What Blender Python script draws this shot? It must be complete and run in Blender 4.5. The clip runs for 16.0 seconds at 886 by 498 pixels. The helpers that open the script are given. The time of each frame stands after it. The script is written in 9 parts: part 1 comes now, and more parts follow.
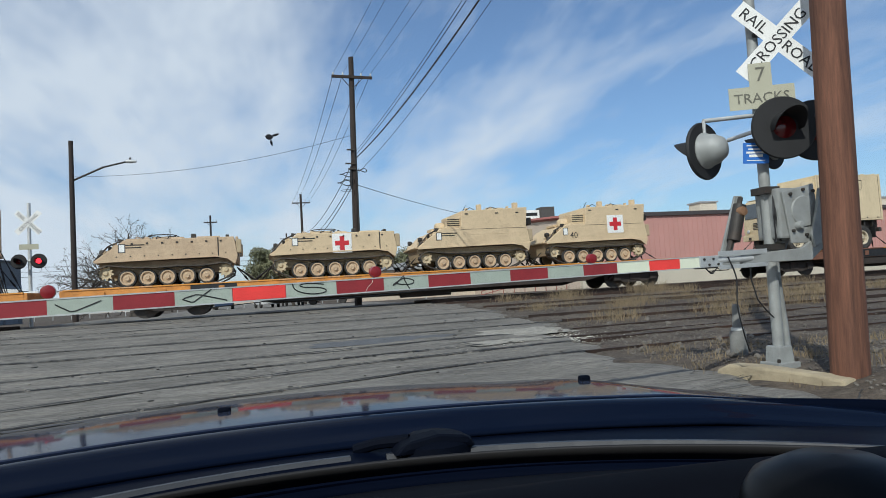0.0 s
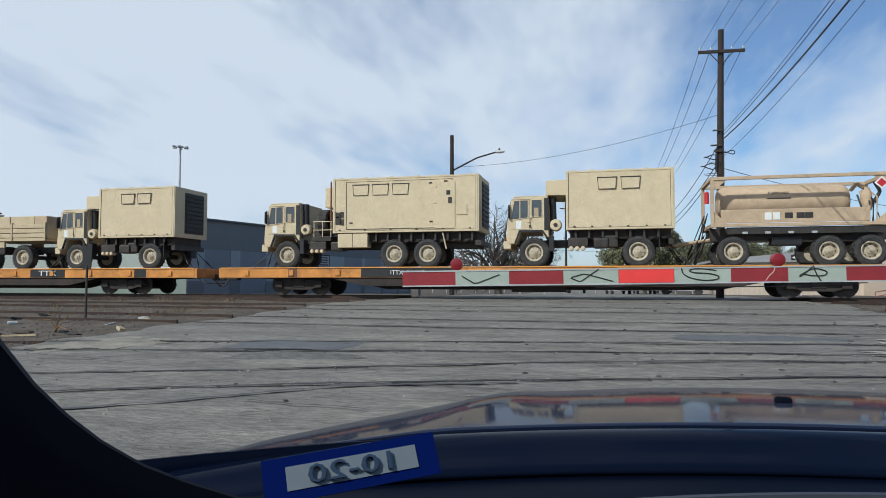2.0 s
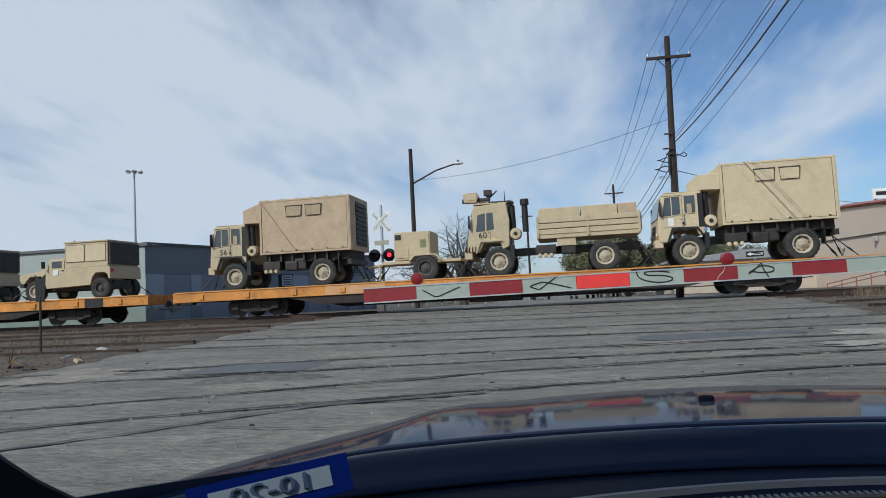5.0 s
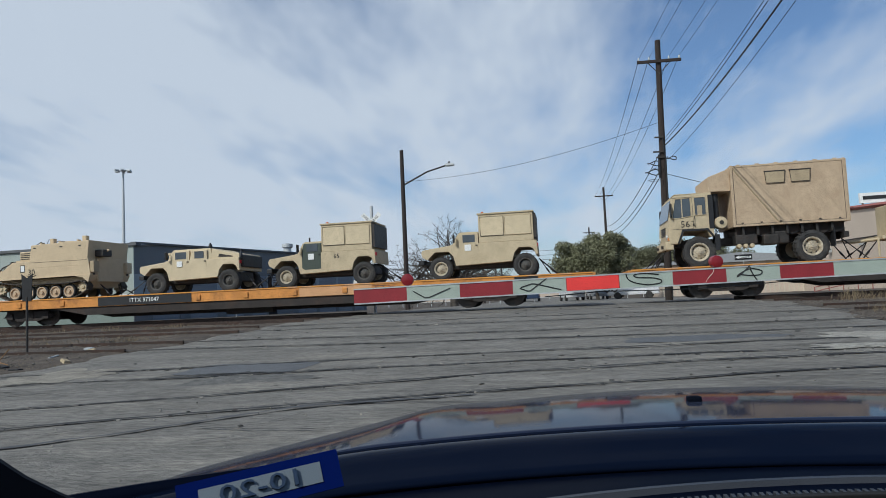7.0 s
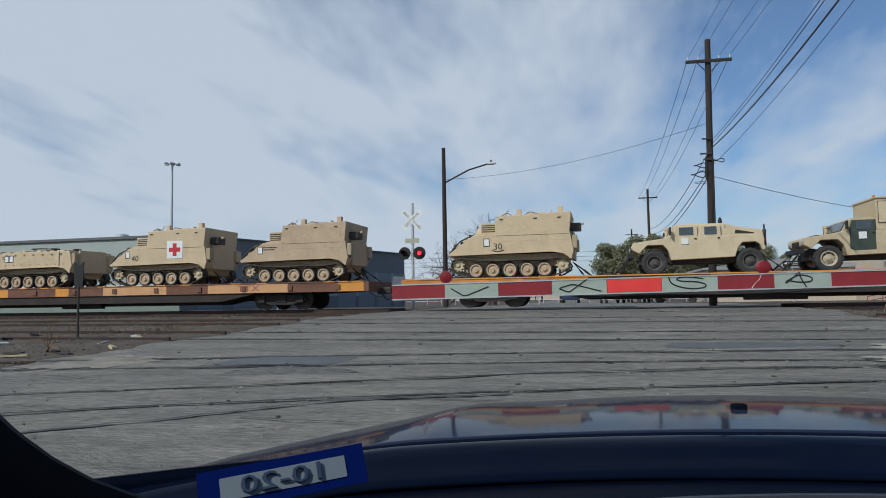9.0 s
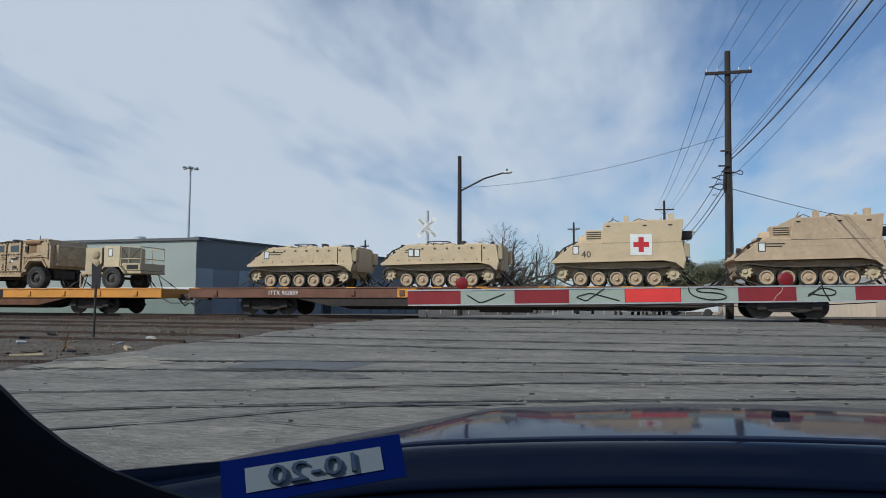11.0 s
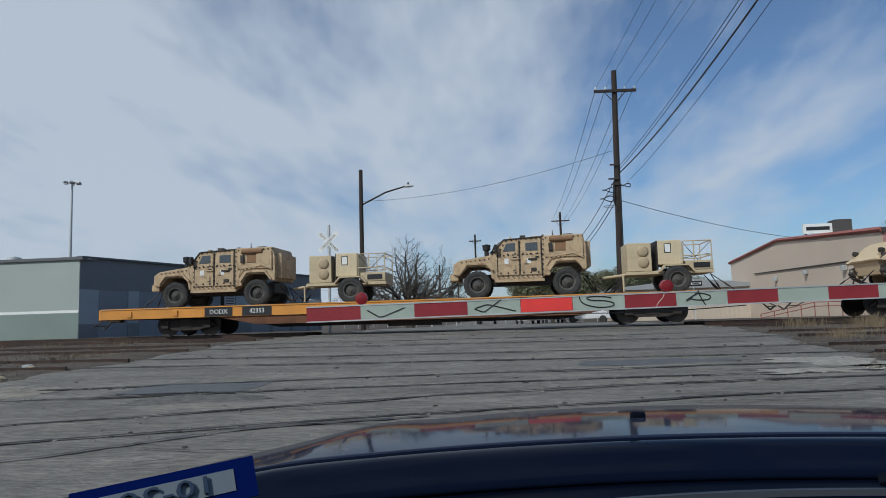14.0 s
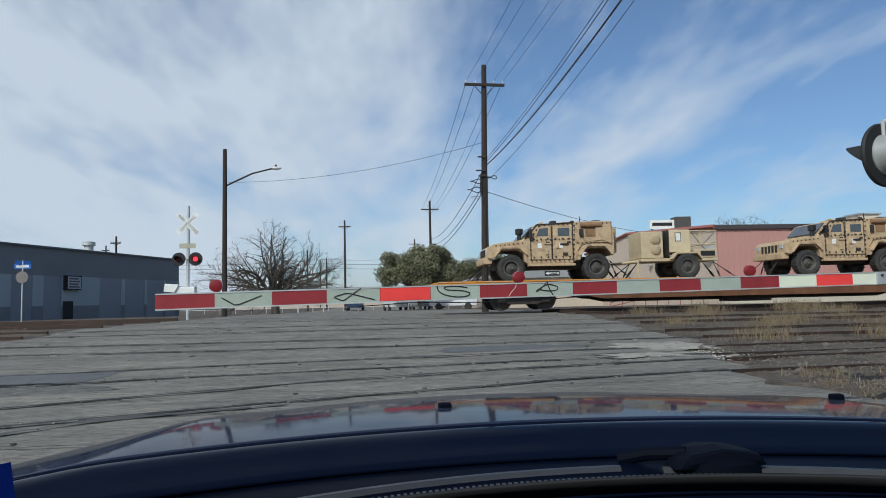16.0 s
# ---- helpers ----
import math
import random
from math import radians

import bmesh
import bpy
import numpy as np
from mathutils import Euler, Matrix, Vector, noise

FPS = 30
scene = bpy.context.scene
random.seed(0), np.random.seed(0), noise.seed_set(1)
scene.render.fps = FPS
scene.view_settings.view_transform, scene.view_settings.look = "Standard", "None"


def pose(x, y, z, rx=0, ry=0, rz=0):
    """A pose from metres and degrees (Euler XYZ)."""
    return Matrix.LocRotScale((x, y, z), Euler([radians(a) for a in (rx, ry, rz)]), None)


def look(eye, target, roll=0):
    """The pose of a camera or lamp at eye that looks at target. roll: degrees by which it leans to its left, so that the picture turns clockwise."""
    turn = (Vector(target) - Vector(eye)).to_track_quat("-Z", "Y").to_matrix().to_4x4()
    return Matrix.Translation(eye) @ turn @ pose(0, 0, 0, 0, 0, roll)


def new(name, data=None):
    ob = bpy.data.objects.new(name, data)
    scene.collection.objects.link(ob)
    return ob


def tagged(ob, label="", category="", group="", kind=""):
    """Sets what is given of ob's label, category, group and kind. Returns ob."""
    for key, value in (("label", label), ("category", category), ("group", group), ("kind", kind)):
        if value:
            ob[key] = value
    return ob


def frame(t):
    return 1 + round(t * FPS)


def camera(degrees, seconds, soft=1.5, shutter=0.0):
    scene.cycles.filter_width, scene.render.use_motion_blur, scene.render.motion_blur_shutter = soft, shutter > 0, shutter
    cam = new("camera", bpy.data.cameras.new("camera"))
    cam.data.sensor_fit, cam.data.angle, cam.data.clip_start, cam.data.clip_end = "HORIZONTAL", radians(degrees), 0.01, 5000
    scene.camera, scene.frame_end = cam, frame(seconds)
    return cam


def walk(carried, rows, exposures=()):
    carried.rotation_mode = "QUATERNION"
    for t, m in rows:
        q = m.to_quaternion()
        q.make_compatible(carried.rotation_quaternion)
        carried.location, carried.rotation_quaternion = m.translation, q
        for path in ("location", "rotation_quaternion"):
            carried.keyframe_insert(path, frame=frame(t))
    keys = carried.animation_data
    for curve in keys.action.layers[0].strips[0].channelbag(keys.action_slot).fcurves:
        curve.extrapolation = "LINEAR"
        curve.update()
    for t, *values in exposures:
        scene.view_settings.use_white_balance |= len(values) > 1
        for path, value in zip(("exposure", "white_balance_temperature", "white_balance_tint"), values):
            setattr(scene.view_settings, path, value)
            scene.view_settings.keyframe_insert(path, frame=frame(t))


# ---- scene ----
cam = camera(67.06, 16.0, soft=0.9)
PATH = [
    (0.0, pose(0.205, -0.130, 1.229, 93.28, 3.43, -15.46)),
    (0.5, pose(0.168, -0.149, 1.228, 93.09, 4.05, -11.72)),
    (1.0, pose(0.096, -0.130, 1.238, 92.98, 2.56, -0.64)),
    (1.5, pose(-0.022, -0.016, 1.222, 92.31, 1.01, 9.87)),
    (2.0, pose(-0.071, 0.040, 1.206, 93.03, -0.09, 13.71)),
    (2.5, pose(-0.081, 0.042, 1.209, 94.72, -0.04, 14.15)),
    (3.0, pose(-0.056, 0.041, 1.208, 95.13, 0.38, 12.78)),
    (5.5, pose(-0.025, 0.005, 1.217, 93.88, 2.93, 10.79)),
    (6.0, pose(-0.032, 0.011, 1.212, 93.96, 2.23, 11.14)),
    (6.5, pose(-0.026, 0.007, 1.214, 94.72, 2.66, 11.62)),
    (7.0, pose(-0.025, 0.005, 1.214, 94.12, 2.59, 9.98)),
    (7.5, pose(-0.032, 0.025, 1.210, 94.63, 1.13, 9.63)),
    (8.0, pose(-0.035, 0.043, 1.204, 93.80, 1.55, 12.28)),
    (8.5, pose(-0.035, 0.057, 1.206, 94.30, 1.69, 11.84)),
    (9.0, pose(-0.025, 0.023, 1.210, 94.07, 0.95, 13.27)),
    (9.5, pose(-0.043, 0.056, 1.202, 94.45, 0.67, 13.79)),
    (10.0, pose(-0.053, 0.062, 1.196, 94.66, 0.04, 14.37)),
    (12.5, pose(-0.048, 0.034, 1.192, 95.29, -0.66, 14.03)),
    (13.0, pose(-0.066, 0.088, 1.186, 96.06, -0.21, 12.82)),
    (13.5, pose(-0.016, 0.029, 1.197, 95.72, 0.64, 9.86)),
    (14.0, pose(-0.012, 0.025, 1.200, 95.82, 1.70, 6.27)),
    (14.5, pose(-0.003, 0.024, 1.198, 95.74, 0.55, 1.30)),
    (15.0, pose(0.070, -0.056, 1.217, 94.96, 0.74, -4.07)),
    (15.5, pose(0.084, -0.108, 1.216, 94.85, 1.82, -6.09)),
    (16.0, pose(0.061, -0.030, 1.216, 94.37, 1.29, -4.91)),
]
walk(cam, PATH, [(0.0, 0.02, 6090, 7), (0.6, 0.14, 6090, 7), (1.5, 0.10, 6070, 7), (2.4, 0.02, 6000, 8), (3.1, -0.12, 5980, 8), (5.5, -0.10, 5970, 8), (9.0, -0.25, 5960, 8), (12.4, -0.17, 5960, 8), (13.2, -0.29, 5950, 8), (14.3, -0.36, 5930, 8), (16.0, -0.11, 6020, 7)])

# ---- world, sun, exposure ----
SUN_AZ, SUN_EL = 146.0, 40.0          # the sun stands behind and to the left of the road's view
sun_dir = Vector((-math.sin(radians(180 - SUN_AZ)) * math.cos(radians(SUN_EL)), -math.cos(radians(180 - SUN_AZ)) * math.cos(radians(SUN_EL)), math.sin(radians(SUN_EL))))
world = bpy.data.worlds.new("world")
scene.world = world
world.use_nodes = True
wn, wl = world.node_tree.nodes, world.node_tree.links
wn.clear()


def wnode(kind, **kw):
    n = wn.new(kind)
    if "operation" in kw:
        n.operation = kw["operation"]
    if "data_type" in kw:
        n.data_type = kw["data_type"]
    if "blend_type" in kw:
        n.blend_type = kw["blend_type"]
    if "sky_type" in kw:
        n.sky_type, n.sun_disc, n.sun_elevation = kw["sky_type"], kw["sun_disc"], kw["sun_elevation"]
    return n


sky = wnode("ShaderNodeTexSky", sky_type="NISHITA", sun_disc=False, sun_elevation=radians(SUN_EL))
sky.sun_rotation = math.atan2(sun_dir.x, sun_dir.y)
coord = wnode("ShaderNodeTexCoord")
# thin streaked cloud: the direction is flattened onto a high plane and stretched along the streaks
sep = wnode("ShaderNodeSeparateXYZ")
wl.new(coord.outputs["Generated"], sep.inputs[0])
up = wnode("ShaderNodeMath", operation="MAXIMUM")
wl.new(sep.outputs["Z"], up.inputs[0])
up.inputs[1].default_value = 0.04
lift = wnode("ShaderNodeMath", operation="ADD")
wl.new(up.outputs[0], lift.inputs[0])
lift.inputs[1].default_value = 0.18
div = wnode("ShaderNodeVectorMath", operation="DIVIDE")
comb = wnode("ShaderNodeCombineXYZ")
for k in range(3):
    wl.new(lift.outputs[0], comb.inputs[k])
wl.new(coord.outputs["Generated"], div.inputs[0])
wl.new(comb.outputs[0], div.inputs[1])
mapg = wnode("ShaderNodeMapping")
mapg.inputs["Rotation"].default_value = (0, 0, radians(12))
mapg.inputs["Location"].default_value = (3.7, 1.3, 0)
mapg.inputs["Scale"].default_value = (1.5, 0.55, 0.0)
wl.new(div.outputs[0], mapg.inputs[0])
n1 = wnode("ShaderNodeTexNoise")
n1.inputs["Scale"].default_value, n1.inputs["Detail"].default_value, n1.inputs["Roughness"].default_value, n1.inputs["Distortion"].default_value = 1.0, 7, 0.52, 0.35
wl.new(mapg.outputs[0], n1.inputs["Vector"])
n2 = wnode("ShaderNodeTexNoise")
n2.inputs["Scale"].default_value, n2.inputs["Detail"].default_value, n2.inputs["Roughness"].default_value = 4.8, 8, 0.62
wl.new(mapg.outputs[0], n2.inputs["Vector"])
mixn = wnode("ShaderNodeMath", operation="MULTIPLY_ADD")
wl.new(n2.outputs["Fac"], mixn.inputs[0])
mixn.inputs[1].default_value = 0.46
wl.new(n1.outputs["Fac"], mixn.inputs[2])
side = wnode("ShaderNodeMath", operation="MULTIPLY_ADD")      # more cloud towards the north-west
wl.new(sep.outputs["X"], side.inputs[0])
side.inputs[1].default_value = -0.30
wl.new(mixn.outputs[0], side.inputs[2])
low = wnode("ShaderNodeMath", operation="MULTIPLY_ADD")       # haze thickens to the horizon
wl.new(up.outputs[0], low.inputs[0])
low.inputs[1].default_value = -0.20
wl.new(side.outputs[0], low.inputs[2])
ramp = wnode("ShaderNodeValToRGB")
ramp.color_ramp.elements[0].position, ramp.color_ramp.elements[1].position = 0.46, 0.83
ramp.color_ramp.elements[0].color, ramp.color_ramp.elements[1].color = (0.06, 0.06, 0.06, 1), (0.95, 0.95, 0.95, 1)
wl.new(low.outputs[0], ramp.inputs[0])
blue = wnode("ShaderNodeMix", data_type="RGBA", blend_type="MULTIPLY")
blue.inputs["Factor"].default_value = 1.0
wl.new(sky.outputs[0], blue.inputs["A"])
blue.inputs["B"].default_value = (0.80, 0.95, 1.12, 1)
cloud = wnode("ShaderNodeMix", data_type="RGBA")
wl.new(ramp.outputs[0], cloud.inputs["Factor"])
wl.new(blue.outputs["Result"], cloud.inputs["A"])
cloud.inputs["B"].default_value = (6.7, 7.05, 7.7, 1)
bg = wnode("ShaderNodeBackground")
bg.inputs["Strength"].default_value = 0.105
wl.new(cloud.outputs["Result"], bg.inputs["Color"])
wo = wnode("ShaderNodeOutputWorld")
wl.new(bg.outputs[0], wo.inputs[0])

sun = new("sun", bpy.data.lights.new("sun", "SUN"))
sun.data.energy, sun.data.angle, sun.data.color = 3.4, radians(0.6), (1.0, 0.94, 0.85)
sun.matrix_world = look(sun_dir * 50, (0, 0, 0))

# ---- materials ----
MATS = {}


def mat(name, color, rough=0.6, metal=0.0, var=0.12, scale=3.0, bump=0.0, bscale=60.0, dirt=None, dirt_amt=0.3, dirt_scale=1.2, emit=0.0, rnd=0.0, coat=0.0, speck=0.0, sscale=70.0, stretch=None):
    if name in MATS:
        return MATS[name]
    m = bpy.data.materials.new(name)
    m.use_nodes = True
    nt, b = m.node_tree, m.node_tree.nodes["Principled BSDF"]
    b.inputs["Roughness"].default_value, b.inputs["Metallic"].default_value = rough, metal
    b.inputs["Coat Weight"].default_value = coat
    tc = nt.nodes.new("ShaderNodeTexCoord")
    if stretch:
        mpg = nt.nodes.new("ShaderNodeMapping")
        mpg.inputs["Scale"].default_value = stretch
        nt.links.new(tc.outputs["Object"], mpg.inputs[0])
    src = mpg.outputs[0] if stretch else tc.outputs["Object"]
    no = nt.nodes.new("ShaderNodeTexNoise")
    no.inputs["Scale"].default_value, no.inputs["Detail"].default_value, no.inputs["Roughness"].default_value = scale, 8, 0.62
    nt.links.new(src, no.inputs["Vector"])
    mr = nt.nodes.new("ShaderNodeMapRange")
    mr.inputs["From Min"].default_value, mr.inputs["From Max"].default_value = 0.3, 0.7
    mr.inputs["To Min"].default_value, mr.inputs["To Max"].default_value = 1 - var, 1 + var
    nt.links.new(no.outputs["Fac"], mr.inputs["Value"])
    mul = nt.nodes.new("ShaderNodeMix")
    mul.data_type, mul.blend_type = "RGBA", "MULTIPLY"
    mul.inputs["Factor"].default_value = 1.0
    mul.inputs["A"].default_value = (*color, 1)
    nt.links.new(mr.outputs[0], mul.inputs["B"])
    out = mul.outputs["Result"]
    if dirt:
        nd = nt.nodes.new("ShaderNodeTexNoise")
        nd.inputs["Scale"].default_value, nd.inputs["Detail"].default_value, nd.inputs["Roughness"].default_value, nd.inputs["Distortion"].default_value = dirt_scale, 10, 0.7, 0.6
        nt.links.new(src, nd.inputs["Vector"])
        rr = nt.nodes.new("ShaderNodeValToRGB")
        rr.color_ramp.elements[0].position, rr.color_ramp.elements[1].position = 0.5, 0.72
        nt.links.new(nd.outputs["Fac"], rr.inputs[0])
        am = nt.nodes.new("ShaderNodeMath")
        am.operation = "MULTIPLY"
        nt.links.new(rr.outputs[0], am.inputs[0])
        am.inputs[1].default_value = dirt_amt
        mx = nt.nodes.new("ShaderNodeMix")
        mx.data_type = "RGBA"
        nt.links.new(am.outputs[0], mx.inputs["Factor"])
        nt.links.new(out, mx.inputs["A"])
        mx.inputs["B"].default_value = (*dirt, 1)
        out = mx.outputs["Result"]
    if speck:
        ns = nt.nodes.new("ShaderNodeTexNoise")
        ns.inputs["Scale"].default_value, ns.inputs["Detail"].default_value, ns.inputs["Roughness"].default_value = sscale, 5, 0.75
        nt.links.new(src, ns.inputs["Vector"])
        ms = nt.nodes.new("ShaderNodeMapRange")
        ms.inputs["From Min"].default_value, ms.inputs["From Max"].default_value = 0.32, 0.68
        ms.inputs["To Min"].default_value, ms.inputs["To Max"].default_value = 1 - speck, 1 + speck
        nt.links.new(ns.outputs["Fac"], ms.inputs["Value"])
        mp = nt.nodes.new("ShaderNodeMix")
        mp.data_type, mp.blend_type = "RGBA", "MULTIPLY"
        mp.inputs["Factor"].default_value = 1.0
        nt.links.new(out, mp.inputs["A"])
        nt.links.new(ms.outputs[0], mp.inputs["B"])
        out = mp.outputs["Result"]
    if rnd:
        oi = nt.nodes.new("ShaderNodeObjectInfo")
        m2 = nt.nodes.new("ShaderNodeMapRange")
        m2.inputs["To Min"].default_value, m2.inputs["To Max"].default_value = 1 - rnd, 1 + rnd
        nt.links.new(oi.outputs["Random"], m2.inputs["Value"])
        mm = nt.nodes.new("ShaderNodeMix")
        mm.data_type, mm.blend_type = "RGBA", "MULTIPLY"
        mm.inputs["Factor"].default_value = 1.0
        nt.links.new(out, mm.inputs["A"])
        nt.links.new(m2.outputs[0], mm.inputs["B"])
        out = mm.outputs["Result"]
    nt.links.new(out, b.inputs["Base Color"])
    if bump:
        nb = nt.nodes.new("ShaderNodeTexNoise")
        nb.inputs["Scale"].default_value, nb.inputs["Detail"].default_value = bscale, 6
        nt.links.new(src, nb.inputs["Vector"])
        bp = nt.nodes.new("ShaderNodeBump")
        bp.inputs["Strength"].default_value, bp.inputs["Distance"].default_value = bump, 0.02
        nt.links.new(nb.outputs["Fac"], bp.inputs["Height"])
        nt.links.new(bp.outputs[0], b.inputs["Normal"])
    if emit:
        b.inputs["Emission Color"].default_value = (*color, 1)
        b.inputs["Emission Strength"].default_value = emit
    MATS[name] = m
    return m


TAN = mat("desert_tan_paint", (0.53, 0.43, 0.275), 0.75, var=0.07, scale=1.4, bump=0.06, bscale=25, dirt=(0.33, 0.24, 0.145), dirt_amt=0.38, dirt_scale=1.7, speck=0.12, sscale=7)
TAN2 = mat("brown_tan_paint", (0.505, 0.375, 0.245), 0.75, var=0.08, scale=1.3, bump=0.06, bscale=25, dirt=(0.33, 0.215, 0.13), dirt_amt=0.42, dirt_scale=1.8, speck=0.12, sscale=7)
SAND = mat("pale_sand_paint", (0.625, 0.51, 0.33), 0.72, var=0.05, scale=1.1, bump=0.05, bscale=20, dirt=(0.42, 0.33, 0.20), dirt_amt=0.32, dirt_scale=1.5, speck=0.10, sscale=7)
HULLSAND = mat("warm_sand_paint", (0.60, 0.465, 0.295), 0.74, var=0.06, scale=1.1, bump=0.05, bscale=20, dirt=(0.38, 0.27, 0.165), dirt_amt=0.36, dirt_scale=1.3, speck=0.10, sscale=7)
CANVAS = mat("tan_canvas", (0.42, 0.33, 0.21), 0.95, var=0.12, scale=5, bump=0.3, bscale=14)
RUBBER = mat("black_rubber", (0.040, 0.038, 0.036), 0.88, var=0.3, scale=6, bump=0.3, bscale=40, dirt=(0.15, 0.13, 0.105), dirt_amt=0.5, dirt_scale=3)
DUSTRIM = mat("dusty_dark_rim", (0.085, 0.08, 0.072), 0.75, var=0.25, scale=6, dirt=(0.26, 0.22, 0.16), dirt_amt=0.5, dirt_scale=5)
RIMTAN = mat("worn_cream_rim", (0.52, 0.45, 0.33), 0.7, var=0.2, scale=7, dirt=(0.17, 0.12, 0.08), dirt_amt=0.75, dirt_scale=6)
BLACK = mat("black_paint", (0.016, 0.016, 0.017), 0.55, var=0.3, scale=4)
DARKMETAL = mat("dark_steel", (0.05, 0.045, 0.04), 0.6, metal=0.4, var=0.3, scale=5, bump=0.2, bscale=30, dirt=(0.12, 0.07, 0.045), dirt_amt=0.4, dirt_scale=3)
TRACKSTEEL = mat("track_steel", (0.07, 0.06, 0.05), 0.65, metal=0.3, var=0.3, scale=8, bump=0.2, bscale=40, dirt=(0.25, 0.19, 0.12), dirt_amt=0.5, dirt_scale=4)
GLASS = mat("dark_window_glass", (0.075, 0.088, 0.10), 0.07, var=0.2, scale=2)
WHITE = mat("white_paint", (0.78, 0.78, 0.75), 0.6, var=0.05, scale=4)
RED = mat("red_paint", (0.52, 0.022, 0.03), 0.55, var=0.06, scale=4)
ORANGE = mat("orange_deck_paint", (0.60, 0.25, 0.055), 0.75, var=0.22, scale=1.6, bump=0.15, bscale=22, dirt=(0.17, 0.07, 0.035), dirt_amt=0.85, dirt_scale=1.1, speck=0.15, sscale=6)
YELLOW = mat("yellow_orange_paint", (0.68, 0.285, 0.045), 0.65, var=0.12, scale=1.2, bump=0.1, bscale=22, dirt=(0.35, 0.17, 0.05), dirt_amt=0.4, dirt_scale=0.7)
BROWN = mat("brown_car_paint", (0.17, 0.075, 0.045), 0.75, var=0.2, scale=1.4, bump=0.15, bscale=22, dirt=(0.07, 0.035, 0.025), dirt_amt=0.6, dirt_scale=1.2)
PATCH = mat("faded_orange_patch", (0.62, 0.34, 0.16), 0.75, var=0.1, scale=2, dirt=(0.4, 0.2, 0.1), dirt_amt=0.4)
SILL = mat("grimy_underframe", (0.035, 0.028, 0.024), 0.85, var=0.3, scale=2, bump=0.2, bscale=20, dirt=(0.10, 0.05, 0.03), dirt_amt=0.4)
WOODDECK = mat("weathered_deck_wood", (0.21, 0.14, 0.085), 0.9, var=0.25, scale=4, bump=0.3, bscale=20)
RUSTSILL = mat("rusty_orange_girder", (0.15, 0.065, 0.03), 0.85, var=0.3, scale=2, bump=0.2, bscale=20, dirt=(0.06, 0.03, 0.02), dirt_amt=0.6)
GALV = mat("galvanised_steel", (0.55, 0.56, 0.55), 0.5, metal=0.25, var=0.12, scale=6, bump=0.05, dirt=(0.35, 0.34, 0.33), dirt_amt=0.3)
GREYPAINT = mat("grey_aluminium_paint", (0.46, 0.48, 0.48), 0.5, metal=0.3, var=0.1, scale=4, dirt=(0.25, 0.23, 0.2), dirt_amt=0.3)
WOOD = mat("creosoted_pole_wood", (0.13, 0.056, 0.033), 0.85, var=0.4, scale=12, bump=0.6, bscale=22, dirt=(0.045, 0.024, 0.018), dirt_amt=0.7, dirt_scale=6, stretch=(1, 1, 0.07), speck=0.25, sscale=40)
DARKWOOD = mat("dark_old_pole_wood", (0.035, 0.026, 0.022), 0.9, var=0.4, scale=8, bump=0.3, bscale=18, stretch=(1, 1, 0.08))
WIRE = mat("black_cable", (0.012, 0.012, 0.013), 0.6)
RAIL = mat("rusty_rail_steel", (0.055, 0.038, 0.03), 0.6, metal=0.5, var=0.3, scale=5, dirt=(0.13, 0.06, 0.035), dirt_amt=0.5)
GROOVE = mat("dark_groove_filler", (0.028, 0.027, 0.026), 0.9, var=0.4, scale=3, bump=0.4, bscale=30)
TIE = mat("old_tie_wood", (0.07, 0.052, 0.04), 0.95, var=0.35, scale=4, bump=0.4, bscale=20)


# ---- mesh helpers ----
CACHE = {}


def box(bm, x0, x1, y0, y1, z0, z1):
    vs = [bm.verts.new((x, y, z)) for x in (x0, x1) for y in (y0, y1) for z in (z0, z1)]
    for f in ((0, 1, 3, 2), (4, 6, 7, 5), (0, 4, 5, 1), (2, 3, 7, 6), (0, 2, 6, 4), (1, 5, 7, 3)):
        bm.faces.new([vs[i] for i in f])
    return bm


def prism(bm, pts, y0, y1):
    """A side profile of (x, z) points, closed, carried across from y0 to y1."""
    a = [bm.verts.new((x, y0, z)) for x, z in pts]
    b = [bm.verts.new((x, y1, z)) for x, z in pts]
    n = len(pts)
    bm.faces.new(a)
    bm.faces.new(b[::-1])
    for i in range(n):
        bm.faces.new((a[i], b[i], b[(i + 1) % n], a[(i + 1) % n]))
    return bm


def tube(bm, p, q, r, r2=None, seg=10, cap=True):
    p, q = Vector(p), Vector(q)
    d = q - p
    rot = d.to_track_quat("Z", "Y").to_matrix().to_4x4()
    r2 = r if r2 is None else r2
    rings = []
    for c, rr in ((p, r), (q, r2)):
        m = Matrix.Translation(c) @ rot
        rings.append([bm.verts.new(m @ Vector((rr * math.cos(2 * math.pi * i / seg), rr * math.sin(2 * math.pi * i / seg), 0))) for i in range(seg)])
    for i in range(seg):
        bm.faces.new((rings[0][i], rings[0][(i + 1) % seg], rings[1][(i + 1) % seg], rings[1][i]))
    if cap:
        bm.faces.new(rings[0][::-1])
        bm.faces.new(rings[1])
    return bm


